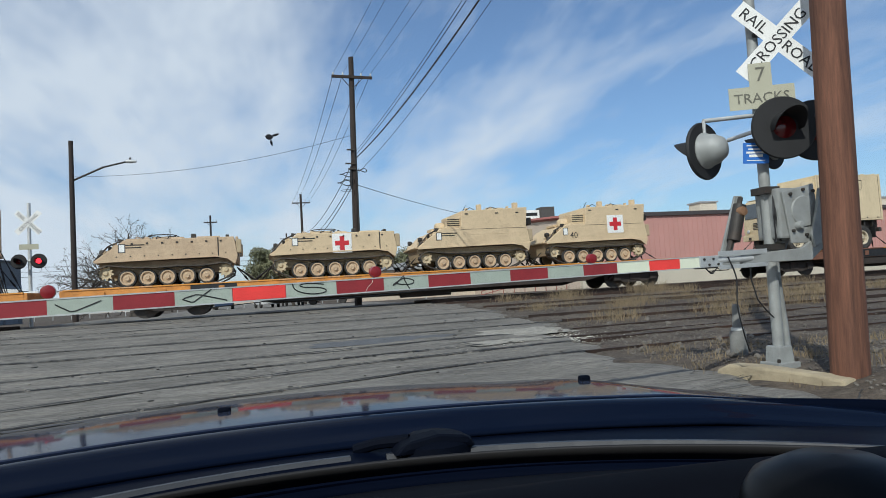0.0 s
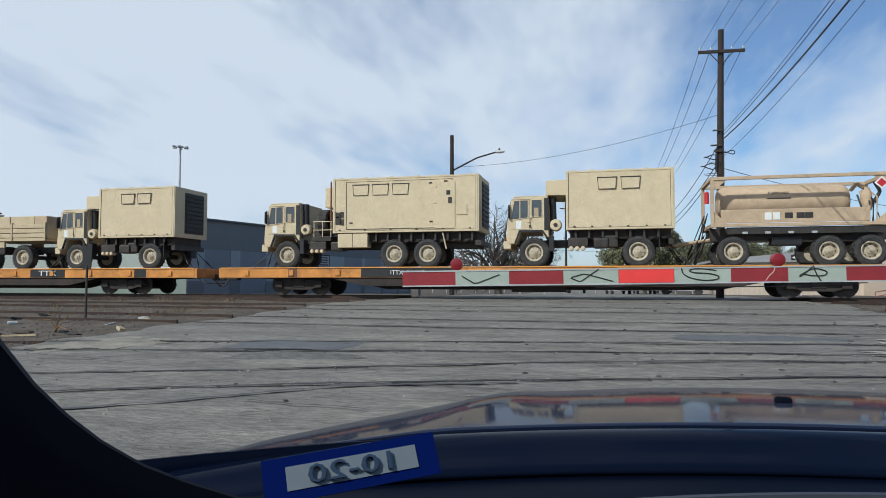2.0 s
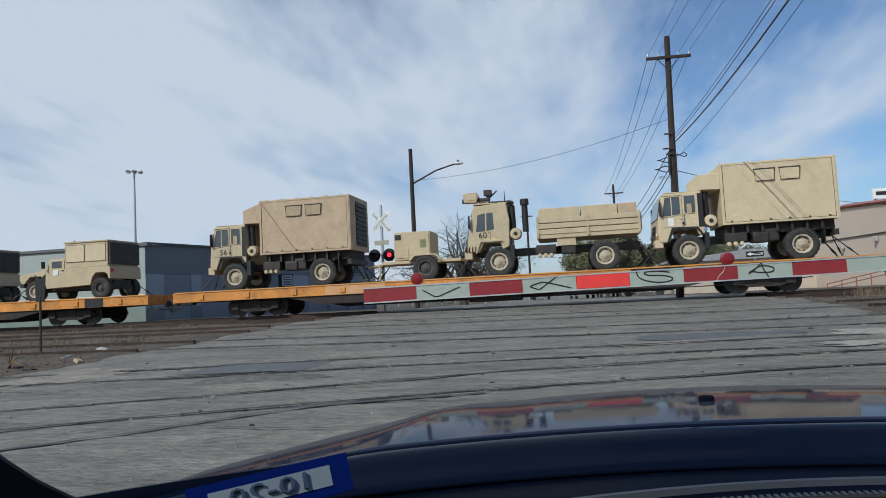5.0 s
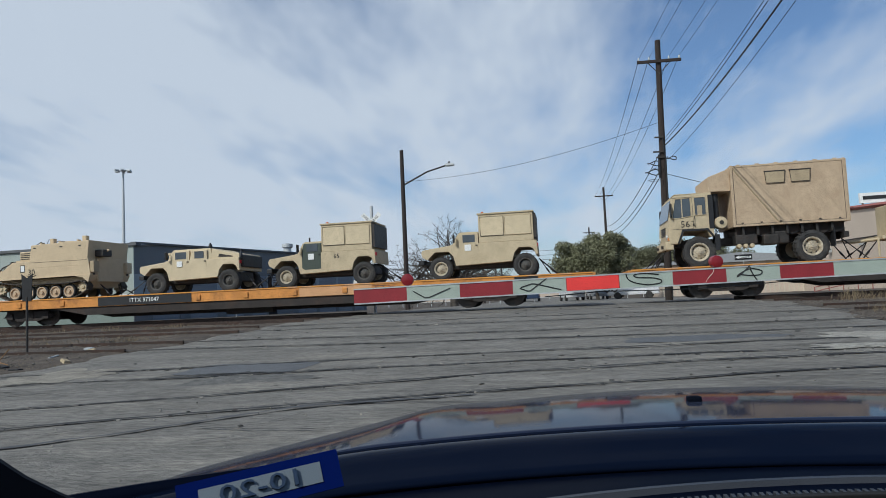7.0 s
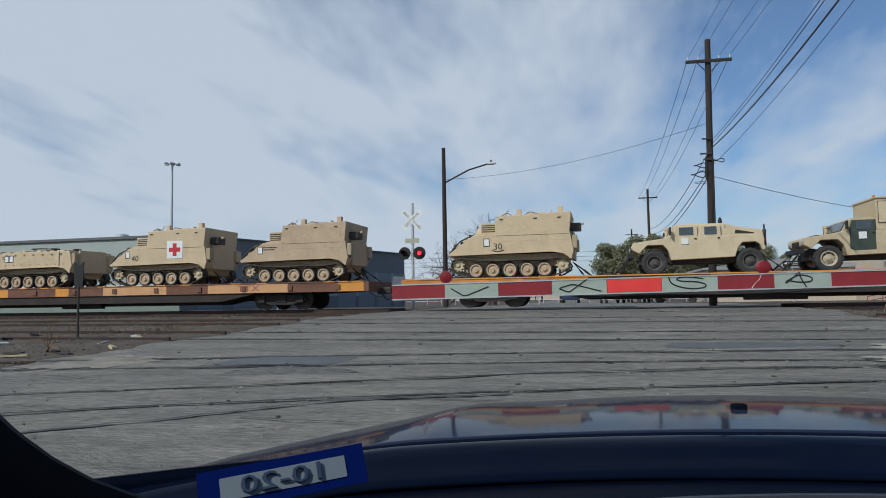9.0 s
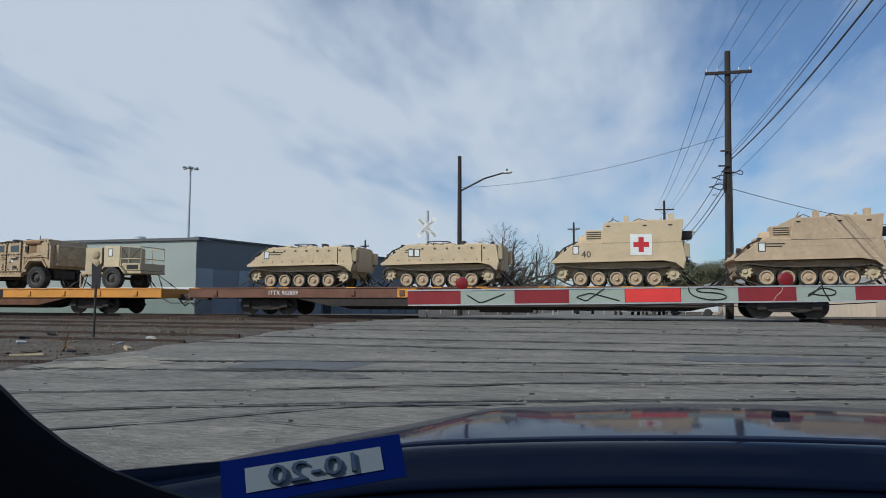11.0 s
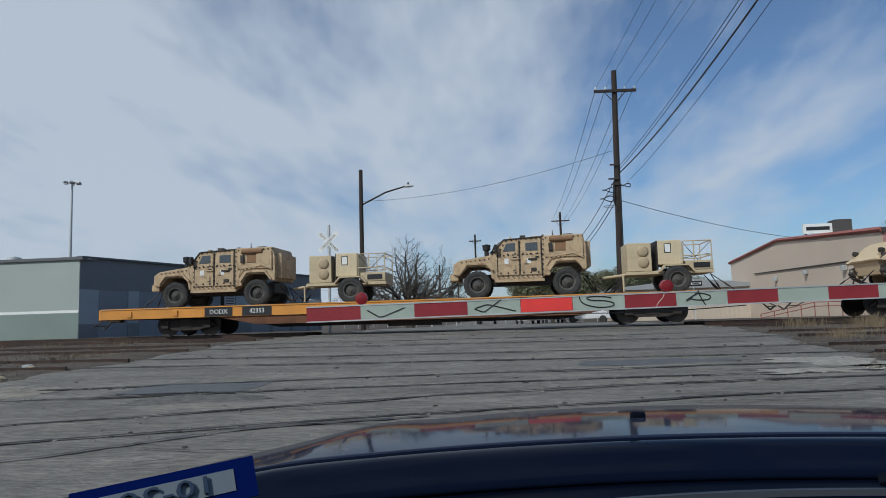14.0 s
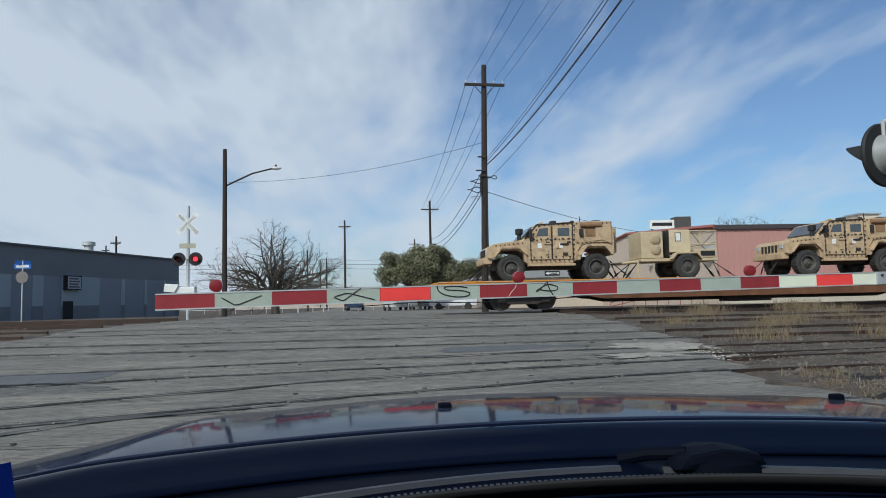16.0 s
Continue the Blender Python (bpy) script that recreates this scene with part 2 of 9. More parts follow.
def lathe(bm, prof, axis="y", seg=28, centre=(0, 0, 0), caps=True):
    """Turns a profile of (radius, along) points about an axis."""
    rings = []
    for r, h in prof:
        ring = []
        for i in range(seg):
            a = 2 * math.pi * i / seg
            u, v = r * math.cos(a), r * math.sin(a)
            co = {"y": (u, h, v), "z": (u, v, h), "x": (h, u, v)}[axis]
            ring.append(bm.verts.new(Vector(co) + Vector(centre)))
        rings.append(ring)
    for a, b in zip(rings, rings[1:]):
        for i in range(seg):
            bm.faces.new((a[i], a[(i + 1) % seg], b[(i + 1) % seg], b[i]))
    if caps and prof[0][0] > 1e-4:
        bm.faces.new(rings[0][::-1])
    if caps and prof[-1][0] > 1e-4:
        bm.faces.new(rings[-1])
    return bm


def sweep(bm, pts, r, seg=6):
    """One unbroken round bar along a line of points."""
    pts = [Vector(p) for p in pts]
    rings = []
    for i, p in enumerate(pts):
        d = (pts[min(i + 1, len(pts) - 1)] - pts[max(i - 1, 0)]).normalized()
        m = d.to_track_quat("Z", "Y").to_matrix()
        rings.append([bm.verts.new(p + m @ Vector((r * math.cos(2 * math.pi * k / seg), r * math.sin(2 * math.pi * k / seg), 0))) for k in range(seg)])
    for a, b in zip(rings, rings[1:]):
        for k in range(seg):
            bm.faces.new((a[k], a[(k + 1) % seg], b[(k + 1) % seg], b[k]))
    bm.faces.new(rings[0][::-1])
    bm.faces.new(rings[-1])
    return bm


def finish(bm, name, material, bevel=0.0, smooth=False):
    bmesh.ops.recalc_face_normals(bm, faces=bm.faces)
    if bevel:
        es = [e for e in bm.edges if len(e.link_faces) == 2 and e.calc_face_angle(0) > 0.45]
        bmesh.ops.bevel(bm, geom=es, offset=bevel, segments=2, profile=0.6, affect="EDGES", clamp_overlap=True)
    me = bpy.data.meshes.new(name)
    bm.to_mesh(me)
    bm.free()
    for m in material if isinstance(material, (list, tuple)) else (material,):
        me.materials.append(m)
    if smooth:
        for p in me.polygons:
            p.use_smooth = True
        me.set_sharp_from_angle(angle=radians(40))
    return me


def part(name, bm, material, parent=None, label="", at=None, bevel=0.0, smooth=False):
    """Links a bmesh, or a ready mesh, as one object under a thing."""
    me = bm if isinstance(bm, bpy.types.Mesh) else finish(bm, name, material, bevel, smooth)
    ob = new(name, me)
    if at is not None:
        ob.matrix_basis = at if isinstance(at, Matrix) else Matrix.Translation(at)
    if parent is not None:
        ob.parent = parent
    if label:
        ob["label"] = label
    return ob


def B():
    return bmesh.new()


def thing(name, label, category, group="", at=None, kind=""):
    ob = new(name)
    ob.empty_display_size = 0.2
    if at is not None:
        ob.matrix_basis = at if isinstance(at, Matrix) else Matrix.Translation(at)
    return tagged(ob, label, category, group, kind)


def lettering(name, text, size, material, parent, m, label=""):
    """Flat raised lettering turned into a mesh; it reads along local x with z up, seen from -y."""
    cu = bpy.data.curves.new(name, "FONT")
    cu.body, cu.size, cu.extrude, cu.align_x, cu.align_y = text, size, 0.002, "CENTER", "CENTER"
    cu.resolution_u = 2
    tmp = bpy.data.objects.new(name, cu)
    scene.collection.objects.link(tmp)
    dg = bpy.context.evaluated_depsgraph_get()
    me = bpy.data.meshes.new_from_object(tmp.evaluated_get(dg))
    bpy.data.objects.remove(tmp)
    me.materials.clear()
    me.materials.append(material)
    ob = new(name, me)
    ob.matrix_basis = m @ pose(0, 0, 0, 90, 0, 0)
    ob.parent = parent
    if label:
        ob["label"] = label
    return ob


# ---- ground ----
DECK, TY = 1.86, 26.95       # height of the flatcar decks, the train's middle line


def smooth01(u):
    u = min(max(u, 0.0), 1.0)
    return u * u * (3 - 2 * u)


def ground_z(x, y):
    z = 0.62 * smooth01((y - 8) / 15) - 0.35 * smooth01((y - 32) / 40)
    if x > 5.5 and y < 9:
        z += 0.13 * smooth01((x - 5.5) / 0.8) * (1 - smooth01((y - 7) / 2))
    return z


def road_left(y):
    return -10.9 + 1.7 * smooth01((y - 11) / 8) + 0.9 * smooth01((y - 19) / 6) + 0.18 * math.sin(y * 2.1) + 0.12 * math.sin(y * 5.3 + 1)


def road_right(y):
    return 5.55 + 1.2 * smooth01((y - 9) / 6) + 0.2 * math.sin(y * 1.7 + 2) + 0.13 * math.sin(y * 4.9)


ASPHALT = mat("worn_grey_asphalt", (0.168, 0.156, 0.135), 0.9, var=0.3, scale=1.1, bump=1.0, bscale=34, dirt=(0.27, 0.245, 0.20), dirt_amt=0.8, dirt_scale=0.7, speck=0.5, sscale=11, stretch=(0.45, 1.5, 1.0))
EARTH = mat("dry_gravelly_earth", (0.078, 0.060, 0.044), 0.95, var=0.45, scale=1.6, bump=0.9, bscale=22, dirt=(0.19, 0.165, 0.13), dirt_amt=0.45, dirt_scale=1.7, speck=0.5, sscale=14)


def grid_mesh(name, xs, ys, zf, material, keep=lambda x, y: True):
    verts, faces, idx = [], [], {}
    for j, y in enumerate(ys):
        for i, x in enumerate(xs):
            idx[i, j] = len(verts)
            verts.append((x, y, zf(x, y)))
    for j in range(len(ys) - 1):
        for i in range(len(xs) - 1):
            if keep((xs[i] + xs[i + 1]) / 2, (ys[j] + ys[j + 1]) / 2):
                faces.append((idx[i, j], idx[i + 1, j], idx[i + 1, j + 1], idx[i, j + 1]))
    me = bpy.data.meshes.new(name)
    me.from_pydata(verts, [], faces)
    me.materials.append(material)
    for p in me.polygons:
        p.use_smooth = True
    return new(name, me)


def spread(a, b, near, c0, c1):
    """Steps from a to b, fine between c0 and c1, growing outside."""
    out, s, v = [], near, c0
    while v < c1:
        out.append(v)
        v += near
    s, v = near, c1
    while v < b:
        out.append(v)
        s *= 1.35
        v += s
    out.append(b)
    s, v, pre = near, c0, []
    while v > a:
        s *= 1.35
        v -= s
        pre.append(max(v, a))
    return pre[::-1] + out


def rough_earth(x, y):
    n = noise.noise(Vector((x * 0.7, y * 0.7, 3))) * 0.05 + noise.noise(Vector((x * 2.3, y * 2.3, 8))) * 0.025
    yy = min(y, 30)
    inside = min(x - road_left(yy), road_right(yy) - x)
    return ground_z(x, y) + n - 0.01 - 0.16 * smooth01((inside + 0.05) / 0.5)


earth = grid_mesh("ground", spread(-1500, 1500, 0.22, -16, 18), spread(-400, 2500, 0.25, 3, 32), rough_earth, EARTH)
tagged(earth, "dry brown earth and gravel beside the tracks", "ground", kind="structure")

# the road is one uneven sheet across the tracks
ys = spread(-60, 220, 0.25, 0, 32)
cols = [i / 60 for i in range(61)]
verts, faces = [], []
for j, y in enumerate(ys):
    l, r = road_left(min(y, 30)), road_right(min(y, 30))
    for u in cols:
        x = l + (r - l) * u
        e = min(u, 1 - u) * (r - l)
        bumpz = noise.noise(Vector((x * 0.45, y * 0.9, 1))) * 0.022 + noise.noise(Vector((x * 1.8, y * 2.4, 5))) * 0.008
        verts.append((x, y, ground_z(min(x, 5.4), y) + bumpz * smooth01(e / 0.6) - (0.05 if e < 0.01 else 0) + 0.012))
n = len(cols)
for j in range(len(ys) - 1):
    for i in range(n - 1):
        faces.append((j * n + i, j * n + i + 1, (j + 1) * n + i + 1, (j + 1) * n + i))
me = bpy.data.meshes.new("road")
me.from_pydata(verts, [], faces)
me.materials.append(ASPHALT)
for p in me.polygons:
    p.use_smooth = True
tagged(new("road", me), "worn grey cracked asphalt road crossing the tracks", "road", kind="structure")


# ---- tracks ----
def bend(pts):
    """A smooth line of y over x through a few points."""
    def f(x):
        if x <= pts[0][0]:
            s = (pts[1][1] - pts[0][1]) / (pts[1][0] - pts[0][0])
            return pts[0][1] + s * (x - pts[0][0])
        for (xa, ya), (xb, yb) in zip(pts, pts[1:]):
            if x <= xb:
                return ya + (yb - ya) * (x - xa) / (xb - xa)
        s = (pts[-1][1] - pts[-2][1]) / (pts[-1][0] - pts[-2][0])
        return pts[-1][1] + s * (x - pts[-1][0])
    return lambda x: (f(x - 1.2) + f(x - 0.4) + f(x + 0.4) + f(x + 1.2)) / 4


RAILS = {
    "first": (bend([(-8, 5.2), (-6.4, 6.1), (-4.3, 7.15), (-2, 8.1), (0, 8.75), (3.6, 9.8), (7.2, 10.05), (40, 10.3)]),
              bend([(-9, 6.9), (-6.1, 7.95), (-2.3, 9.65), (-0.5, 10.15), (1, 10.7), (4, 11.1), (8.2, 11.5), (40, 11.7)])),
    "second": (bend([(-14, 9.2), (-10.4, 9.8), (-6.3, 10.45), (-2.7, 11.05), (4.2, 11.85), (40, 12.9)]),
               bend([(-14, 10.4), (-9.2, 11.25), (-2.9, 12.25), (0.3, 12.6), (4.6, 12.95), (9.9, 13.2), (40, 14.2)])),
    "third": (bend([(-40, 15.6), (-3.4, 14.4), (1, 14.35), (40, 15.0)]), bend([(-40, 17.0), (-3.6, 15.8), (1, 15.78), (40, 16.4)])),
    "fourth": (bend([(-40, 18.6), (0, 18.0), (40, 18.0)]), bend([(-40, 20.0), (0, 19.4), (40, 19.4)])),
    "fifth": (bend([(-40, 22.0), (40, 22.0)]), bend([(-40, 23.43), (40, 23.43)])),
    "main": (bend([(-40, TY - 0.72), (40, TY - 0.72)]), bend([(-40, TY + 0.72), (40, TY + 0.72)])),
}


def rail_strip(f, xs, zf, half, height, y_off=0.0):
    v, fc = [], []
    prof = ((-half, -0.1), (-half, height), (half, height), (half, -0.1))
    for x in xs:
        for dy, dz in prof:
            v.append((x, f(x) + dy + y_off, zf(x, f(x)) + dz))
    for i in range(len(xs) - 1):
        for k in range(3):
            a = i * 4 + k
            fc.append((a, a + 4, a + 5, a + 1))
    return v, fc


def steps(a, b, d):
    n = max(1, int((b - a) / d))
    return [a + (b - a) * i / n for i in range(n + 1)]


for tname, pair in RAILS.items():
    tr = thing("railway_track", "rusty steel rails of a yard track let into the road" if tname != "main" else "main railway track under the train", "track", "tracks of the crossing", kind="structure")
    far = tname in ("third", "fourth", "fifth", "main")
    reach = 160 if far else 42
    for f in pair:
        mid = f(0)
        l, r = road_left(mid), road_right(mid)
        for xs in (steps(-reach if far else max(-reach, -16 if tname == "first" else -40), l - 0.1, 1.0), steps(r + 0.1, reach, 1.0)):
            v, fc = rail_strip(f, xs, ground_z, 0.034, 0.12 if tname == "main" else 0.06 if far else 0.03)
            me = bpy.data.meshes.new("rail")
            me.from_pydata(v, [], fc)
            me.materials.append(RAIL)
            part("rail", me, None, tr)
        # inside the road the rail head lies flush in a broken dark groove
        xs = steps(l - 0.1, r + 0.1, 0.11)
        for off, base_w, gap in ((0.0, 0.044, -2.0), (0.12, 0.010, 0.0), (-0.10, 0.008, 0.12)):
            v, fc = [], []
            for x in xs:
                key = mid + off * 17
                w = max(0.004, base_w * (1 + 0.7 * noise.noise(Vector((x * 1.3, key, 2))) + 0.35 * noise.noise(Vector((x * 6, key, 4)))))
                wob = 0.03 * noise.noise(Vector((x * 0.9, mid, 7))) + 0.010 * noise.noise(Vector((x * 4.5, key, 9)))
                for dy in (-w, w * (1 + 0.5 * noise.noise(Vector((x * 9, key, 12))))):
                    y = f(x) + off + dy + wob
                    v.append((x, y, ground_z(min(x, 5.4), y) + 0.028))
            for i in range(len(xs) - 1):
                if noise.noise(Vector((xs[i] * 0.8, mid + off * 31, 15))) > gap:
                    fc.append((2 * i, 2 * i + 2, 2 * i + 3, 2 * i + 1))
            me = bpy.data.meshes.new("flangeway")
            me.from_pydata(v, [], fc)
            me.materials.append(GROOVE)
            part("flangeway", me, None, tr)


# ---- crossing gate ----
def smooth_line(pts, n=6):
    """Points along a soft curve through pts."""
    out = []
    ext = [pts[0]] + list(pts) + [pts[-1]]
    for p0, p1, p2, p3 in zip(ext, ext[1:], ext[2:], ext[3:]):
        for i in range(n):
            t = i / n
            out.append(tuple(0.5 * (2 * b_ + (c_ - a_) * t + (2 * a_ - 5 * b_ + 4 * c_ - d_) * t * t + (3 * b_ - a_ - 3 * c_ + d_) * t ** 3) for a_, b_, c_, d_ in zip(p0, p1, p2, p3)))
    return out + [pts[-1]]


ARM_ANGLE = 8.95
ARM_ROOT = pose(-1.188, 5.023, 1.309, 0, -0.75, ARM_ANGLE)
STRIPE = 0.406
ARMWHITE = mat("weathered_reflective_white", (0.38, 0.43, 0.36), 0.55, var=0.12, scale=5, dirt=(0.30, 0.33, 0.28), dirt_amt=0.5, dirt_scale=5)
ARMRED = mat("faded_reflective_red", (0.27, 0.025, 0.03), 0.5, var=0.15, scale=5, dirt=(0.20, 0.03, 0.03), dirt_amt=0.4)
# brighter copies of the stripe colours; glare on the sheeting is put into them
ARMGLARE = mat("glare_lit_red", (0.85, 0.06, 0.05), 0.4, var=0.08, scale=6)
ARMBRIGHT = mat("glare_and_scratch_white", (0.74, 0.77, 0.60), 0.4, var=0.06, scale=6)
ARMEDGE = mat("aluminium_arm_edge", (0.55, 0.56, 0.54), 0.5, metal=0.5, var=0.15, scale=5)
INK = mat("black_marker", (0.012, 0.013, 0.012), 0.6)
gate = thing("crossing_gate", "lowered railway gate arm with red and white reflective stripes", "crossing gate", at=ARM_ROOT)
for k in range(-1, 15):
    m = ARMRED if k % 2 else ARMWHITE
    # stripes near the root carry sun glare in their colour
    if k == 13:
        m = ARMGLARE
    if k in (12, 14):
        m = ARMBRIGHT
    x0, x1 = k * STRIPE, (k + 1) * STRIPE
    if k == 14:
        x1 = x0 + 0.27
    part("stripe", box(B(), x0, x1, -0.016, 0.016, -0.108, -0.006), m, gate)
    # reflected light on this red stripe, laid on as a brighter sheet
    if k == 3:
        part("fresh_patch", box(B(), x0 + 0.005, x1 - 0.005, -0.019, -0.0165, -0.106, -0.008), ARMGLARE, gate, "reflective red patch painted brighter for reflected light")
part("top_edge", box(B(), -STRIPE, 15 * STRIPE, -0.02, 0.02, -0.006, 0.004), ARMEDGE, gate)
part("bottom_edge", box(B(), -STRIPE, 15 * STRIPE, -0.02, 0.02, -0.118, -0.108), ARMEDGE, gate)
part("arm_bracket", box(B(), 14.66 * STRIPE, 15.45 * STRIPE, -0.03, 0.03, -0.118, 0.004), GREYPAINT, gate, "grey clamp at the arm's root", bevel=0.008)
part("arm_bracket", box(B(), 15.3 * STRIPE, 17.1 * STRIPE, -0.045, -0.03, -0.012, 0.045), GREYPAINT, gate, bevel=0.004)
part("arm_bracket", box(B(), 15.3 * STRIPE, 17.1 * STRIPE, -0.045, -0.03, -0.15, -0.105), GREYPAINT, gate, bevel=0.004)
part("arm_shaft", tube(B(), (15.3 * STRIPE, 0, -0.055), (16.6 * STRIPE, 0, -0.05), 0.034, seg=14), GALV, gate, smooth=True)
for k in range(4):
    part("arm_bolt", lathe(B(), [(0.0, -0.045), (0.012, -0.043), (0.013, -0.03), (0.0, -0.03)], "y", 8, ((14.8 + 0.16 * k) * STRIPE, 0, -0.03 - 0.06 * (k % 2))), DARKMETAL, gate)
part("hanging_cable", sweep(B(), smooth_line([(15.6 * STRIPE, -0.05, -0.02), (15.75 * STRIPE, -0.08, -0.25), (15.7 * STRIPE, -0.08, -0.55), (15.95 * STRIPE, -0.04, -0.85), (16.5 * STRIPE, 0.1, -1.08)]), 0.008, 6), WIRE, gate)


W = STRIPE


def scrawl(k, pts, soft=True):
    """One marker line on stripe k; pts run over the stripe from 0 to 1 across and down."""
    q = [((k + u) * W, -0.006 - 0.102 * d) for u, d in pts]
    q = smooth_line(q) if soft else q
    part("marker_scrawl", sweep(B(), [(p[0], -0.0172, p[1]) for p in q], 0.0048, 6), INK, gate)


scrawl(0, [(0.12, 0.34), (0.34, 0.88), (0.42, 0.86), (0.82, 0.26)], False)
scrawl(2, [(0.64, -0.04), (0.32, 0.82), (0.27, 0.82), (0.13, 0.58), (0.17, 0.50), (0.36, 0.30), (0.44, 0.34), (0.90, 0.86)], False)
scrawl(4, [(0.74, 0.16), (0.55, 0.04), (0.36, 0.02), (0.27, 0.14), (0.36, 0.30), (0.62, 0.38), (0.78, 0.58), (0.74, 0.80), (0.52, 0.86), (0.28, 0.66), (0.16, 0.36), (0.13, -0.04)])
scrawl(6, [(0.44, -0.12), (0.47, 0.35), (0.56, 1.02)])
scrawl(6, [(0.43, -0.06), (0.30, 0.40), (0.20, 0.66), (0.24, 0.50), (0.42, 0.62), (0.62, 0.60), (0.66, 0.34), (0.52, 0.14), (0.40, 0.16), (0.24, 0.48)])
part("scratch", sweep(B(), [(p[0], -0.0168, p[1]) for p in smooth_line([(5.78 * W, 0.0), (5.74 * W, -0.04), (5.66 * W, -0.07), (5.6 * W, -0.106)])], 0.0016, 5), ARMBRIGHT, gate, "pale scratch across the red stripe")
LAMPRED = mat("dull_red_lamp_lens", (0.22, 0.010, 0.014), 0.35, var=0.1, scale=8)
for k in (0.02, 5.85, 11.3):
    lamp = part("gate_lamp", lathe(B(), [(0.0, -0.024), (0.030, -0.023), (0.046, -0.018), (0.049, 0.03), (0.0, 0.032)], "y", 24, (k * W, 0, 0.050)), LAMPRED, gate, "round red gate lamp", smooth=True)
    part("lamp_stem", box(B(), k * W - 0.012, k * W + 0.012, -0.012, 0.012, 0.0, 0.02), BLACK, gate)
cu = B()
sweep(cu, [((2.6 + k * 0.08) * W, 0.02, -0.125 - 0.02 * abs(math.sin((2.6 + k * 0.08) * W * 2.1))) for k in range(61)], 0.004, 5)
part("lamp_cable", cu, WIRE, gate)

# ---- near signal with its mast ----
MX, MY, MZ = 5.95, 6.32, 0.13
WEATHERED = mat("weathered_grey_steel", (0.30, 0.31, 0.30), 0.6, metal=0.15, var=0.18, scale=5, bump=0.1, bscale=30, dirt=(0.19, 0.18, 0.16), dirt_amt=0.5, dirt_scale=4)
FADEDINK = mat("faded_black_lettering", (0.13, 0.125, 0.10), 0.7, var=0.3, scale=9)
SIGNCREAM = mat("aged_cream_sign", (0.42, 0.41, 0.31), 0.6, var=0.06, scale=4, dirt=(0.42, 0.40, 0.30), dirt_amt=0.4)
SIGNBLUE = mat("blue_sign", (0.02, 0.14, 0.50), 0.5, var=0.05, scale=5)
LENSOFF = mat("dark_red_lens", (0.10, 0.006, 0.008), 0.15, var=0.2, scale=10)
LENSON = mat("lit_red_lens", (1.0, 0.03, 0.05), 0.3, emit=2.2)
MATTEBLACK = mat("matte_black_paint", (0.012, 0.012, 0.013), 0.7, var=0.2, scale=5)


def crossbuck(parent, z, y, s=1.0, words=True, tilt=0.0):
    for ang, txt in ((-45, "RAIL ROAD"), (45, "CROSSING")):
        m = Matrix.Translation((0, y - (0.004 if ang > 0 else 0), z)) @ pose(0, 0, 0, 0, -ang, 0)
        blade = part("blade", box(B(), -0.61 * s, 0.61 * s, -0.0015, 0.0015, -0.115 * s, 0.115 * s), WHITE, parent, at=m, bevel=0)
        if words:
            for piece, off in ((("CROSSING", 0.0),) if ang > 0 else (("RAIL", -0.36), ("ROAD", 0.36))):
                lettering("lettering", piece, 0.19 * s, BLACK, blade, Matrix.Translation((off * s, -0.004, -0.005)))


def flasher(parent, m, lens, big=1.0):
    m = m @ Matrix.Scale(big, 4)
    u = part("flasher", lathe(B(), [(0.0, 0.02), (0.29, 0.02), (0.3, 0.0), (0.29, -0.02), (0.13, -0.022), (0.0, -0.022)], "y", 36), MATTEBLACK, parent, "round black flasher backing", at=m)
    part("lens", lathe(B(), [(0.0, -0.05), (0.07, -0.045), (0.105, -0.025), (0.105, -0.02), (0.0, -0.02)], "y", 28), lens, u, "round red lens", smooth=True)
    bm = B()
    pr = []
    for i in range(21):
        a = math.pi * (i / 20 * 1.16 - 0.08)
        pr.append((0.13 * math.cos(a), 0.13 * math.sin(a)))
    ln = [0.10 + 0.20 * math.sin(math.pi * i / 20) for i in range(21)]
    v0 = [bm.verts.new((x, -0.02, z)) for x, z in pr]
    v1 = [bm.verts.new((x * 1.06, -0.02 - l, z * 1.06)) for (x, z), l in zip(pr, ln)]
    for i in range(20):
        bm.faces.new((v0[i], v0[i + 1], v1[i + 1], v1[i]))
    hood = part("visor", bm, MATTEBLACK, u)
    md = hood.modifiers.new("thick", "SOLIDIFY")
    md.thickness = 0.006
    part("housing", lathe(B(), [(0.0, 0.25), (0.05, 0.245), (0.11, 0.21), (0.155, 0.13), (0.17, 0.05), (0.19, 0.03), (0.19, 0.02), (0.0, 0.02)], "y", 24), WEATHERED, u, "rounded silver lamp housing", smooth=True)
    return u


sig = thing("crossing_signal", "galvanised crossing signal mast with crossbuck and flashers", "crossing signal", at=pose(MX, MY, MZ, 0, 0, 0))
part("mast", lathe(B(), [(0.062, 0.2), (0.062, 4.6), (0.0, 4.62)], "z", 20), WEATHERED, sig, smooth=True)
part("base", prism(prism(B(), [(-0.11, 0.0), (0.11, 0.0), (0.085, 0.2), (-0.085, 0.2)], -0.11, 0.11), [(-0.15, -0.1), (0.15, -0.1), (0.15, 0.02), (-0.15, 0.02)], -0.15, 0.15), WEATHERED, sig, "weathered cast steel base", bevel=0.012)
for bx_, by_ in ((-0.12, -0.12), (0.12, -0.12), (-0.12, 0.12), (0.12, 0.12)):
    part("anchor_bolt", lathe(B(), [(0.02, 0.02), (0.02, 0.06), (0.0, 0.065)], "z", 6, (bx_, by_, 0)), DARKMETAL, sig)
head = part("sign_bracket", box(B(), -0.05, 0.4, -0.09, -0.06, 3.80, 3.84), DARKMETAL, sig)
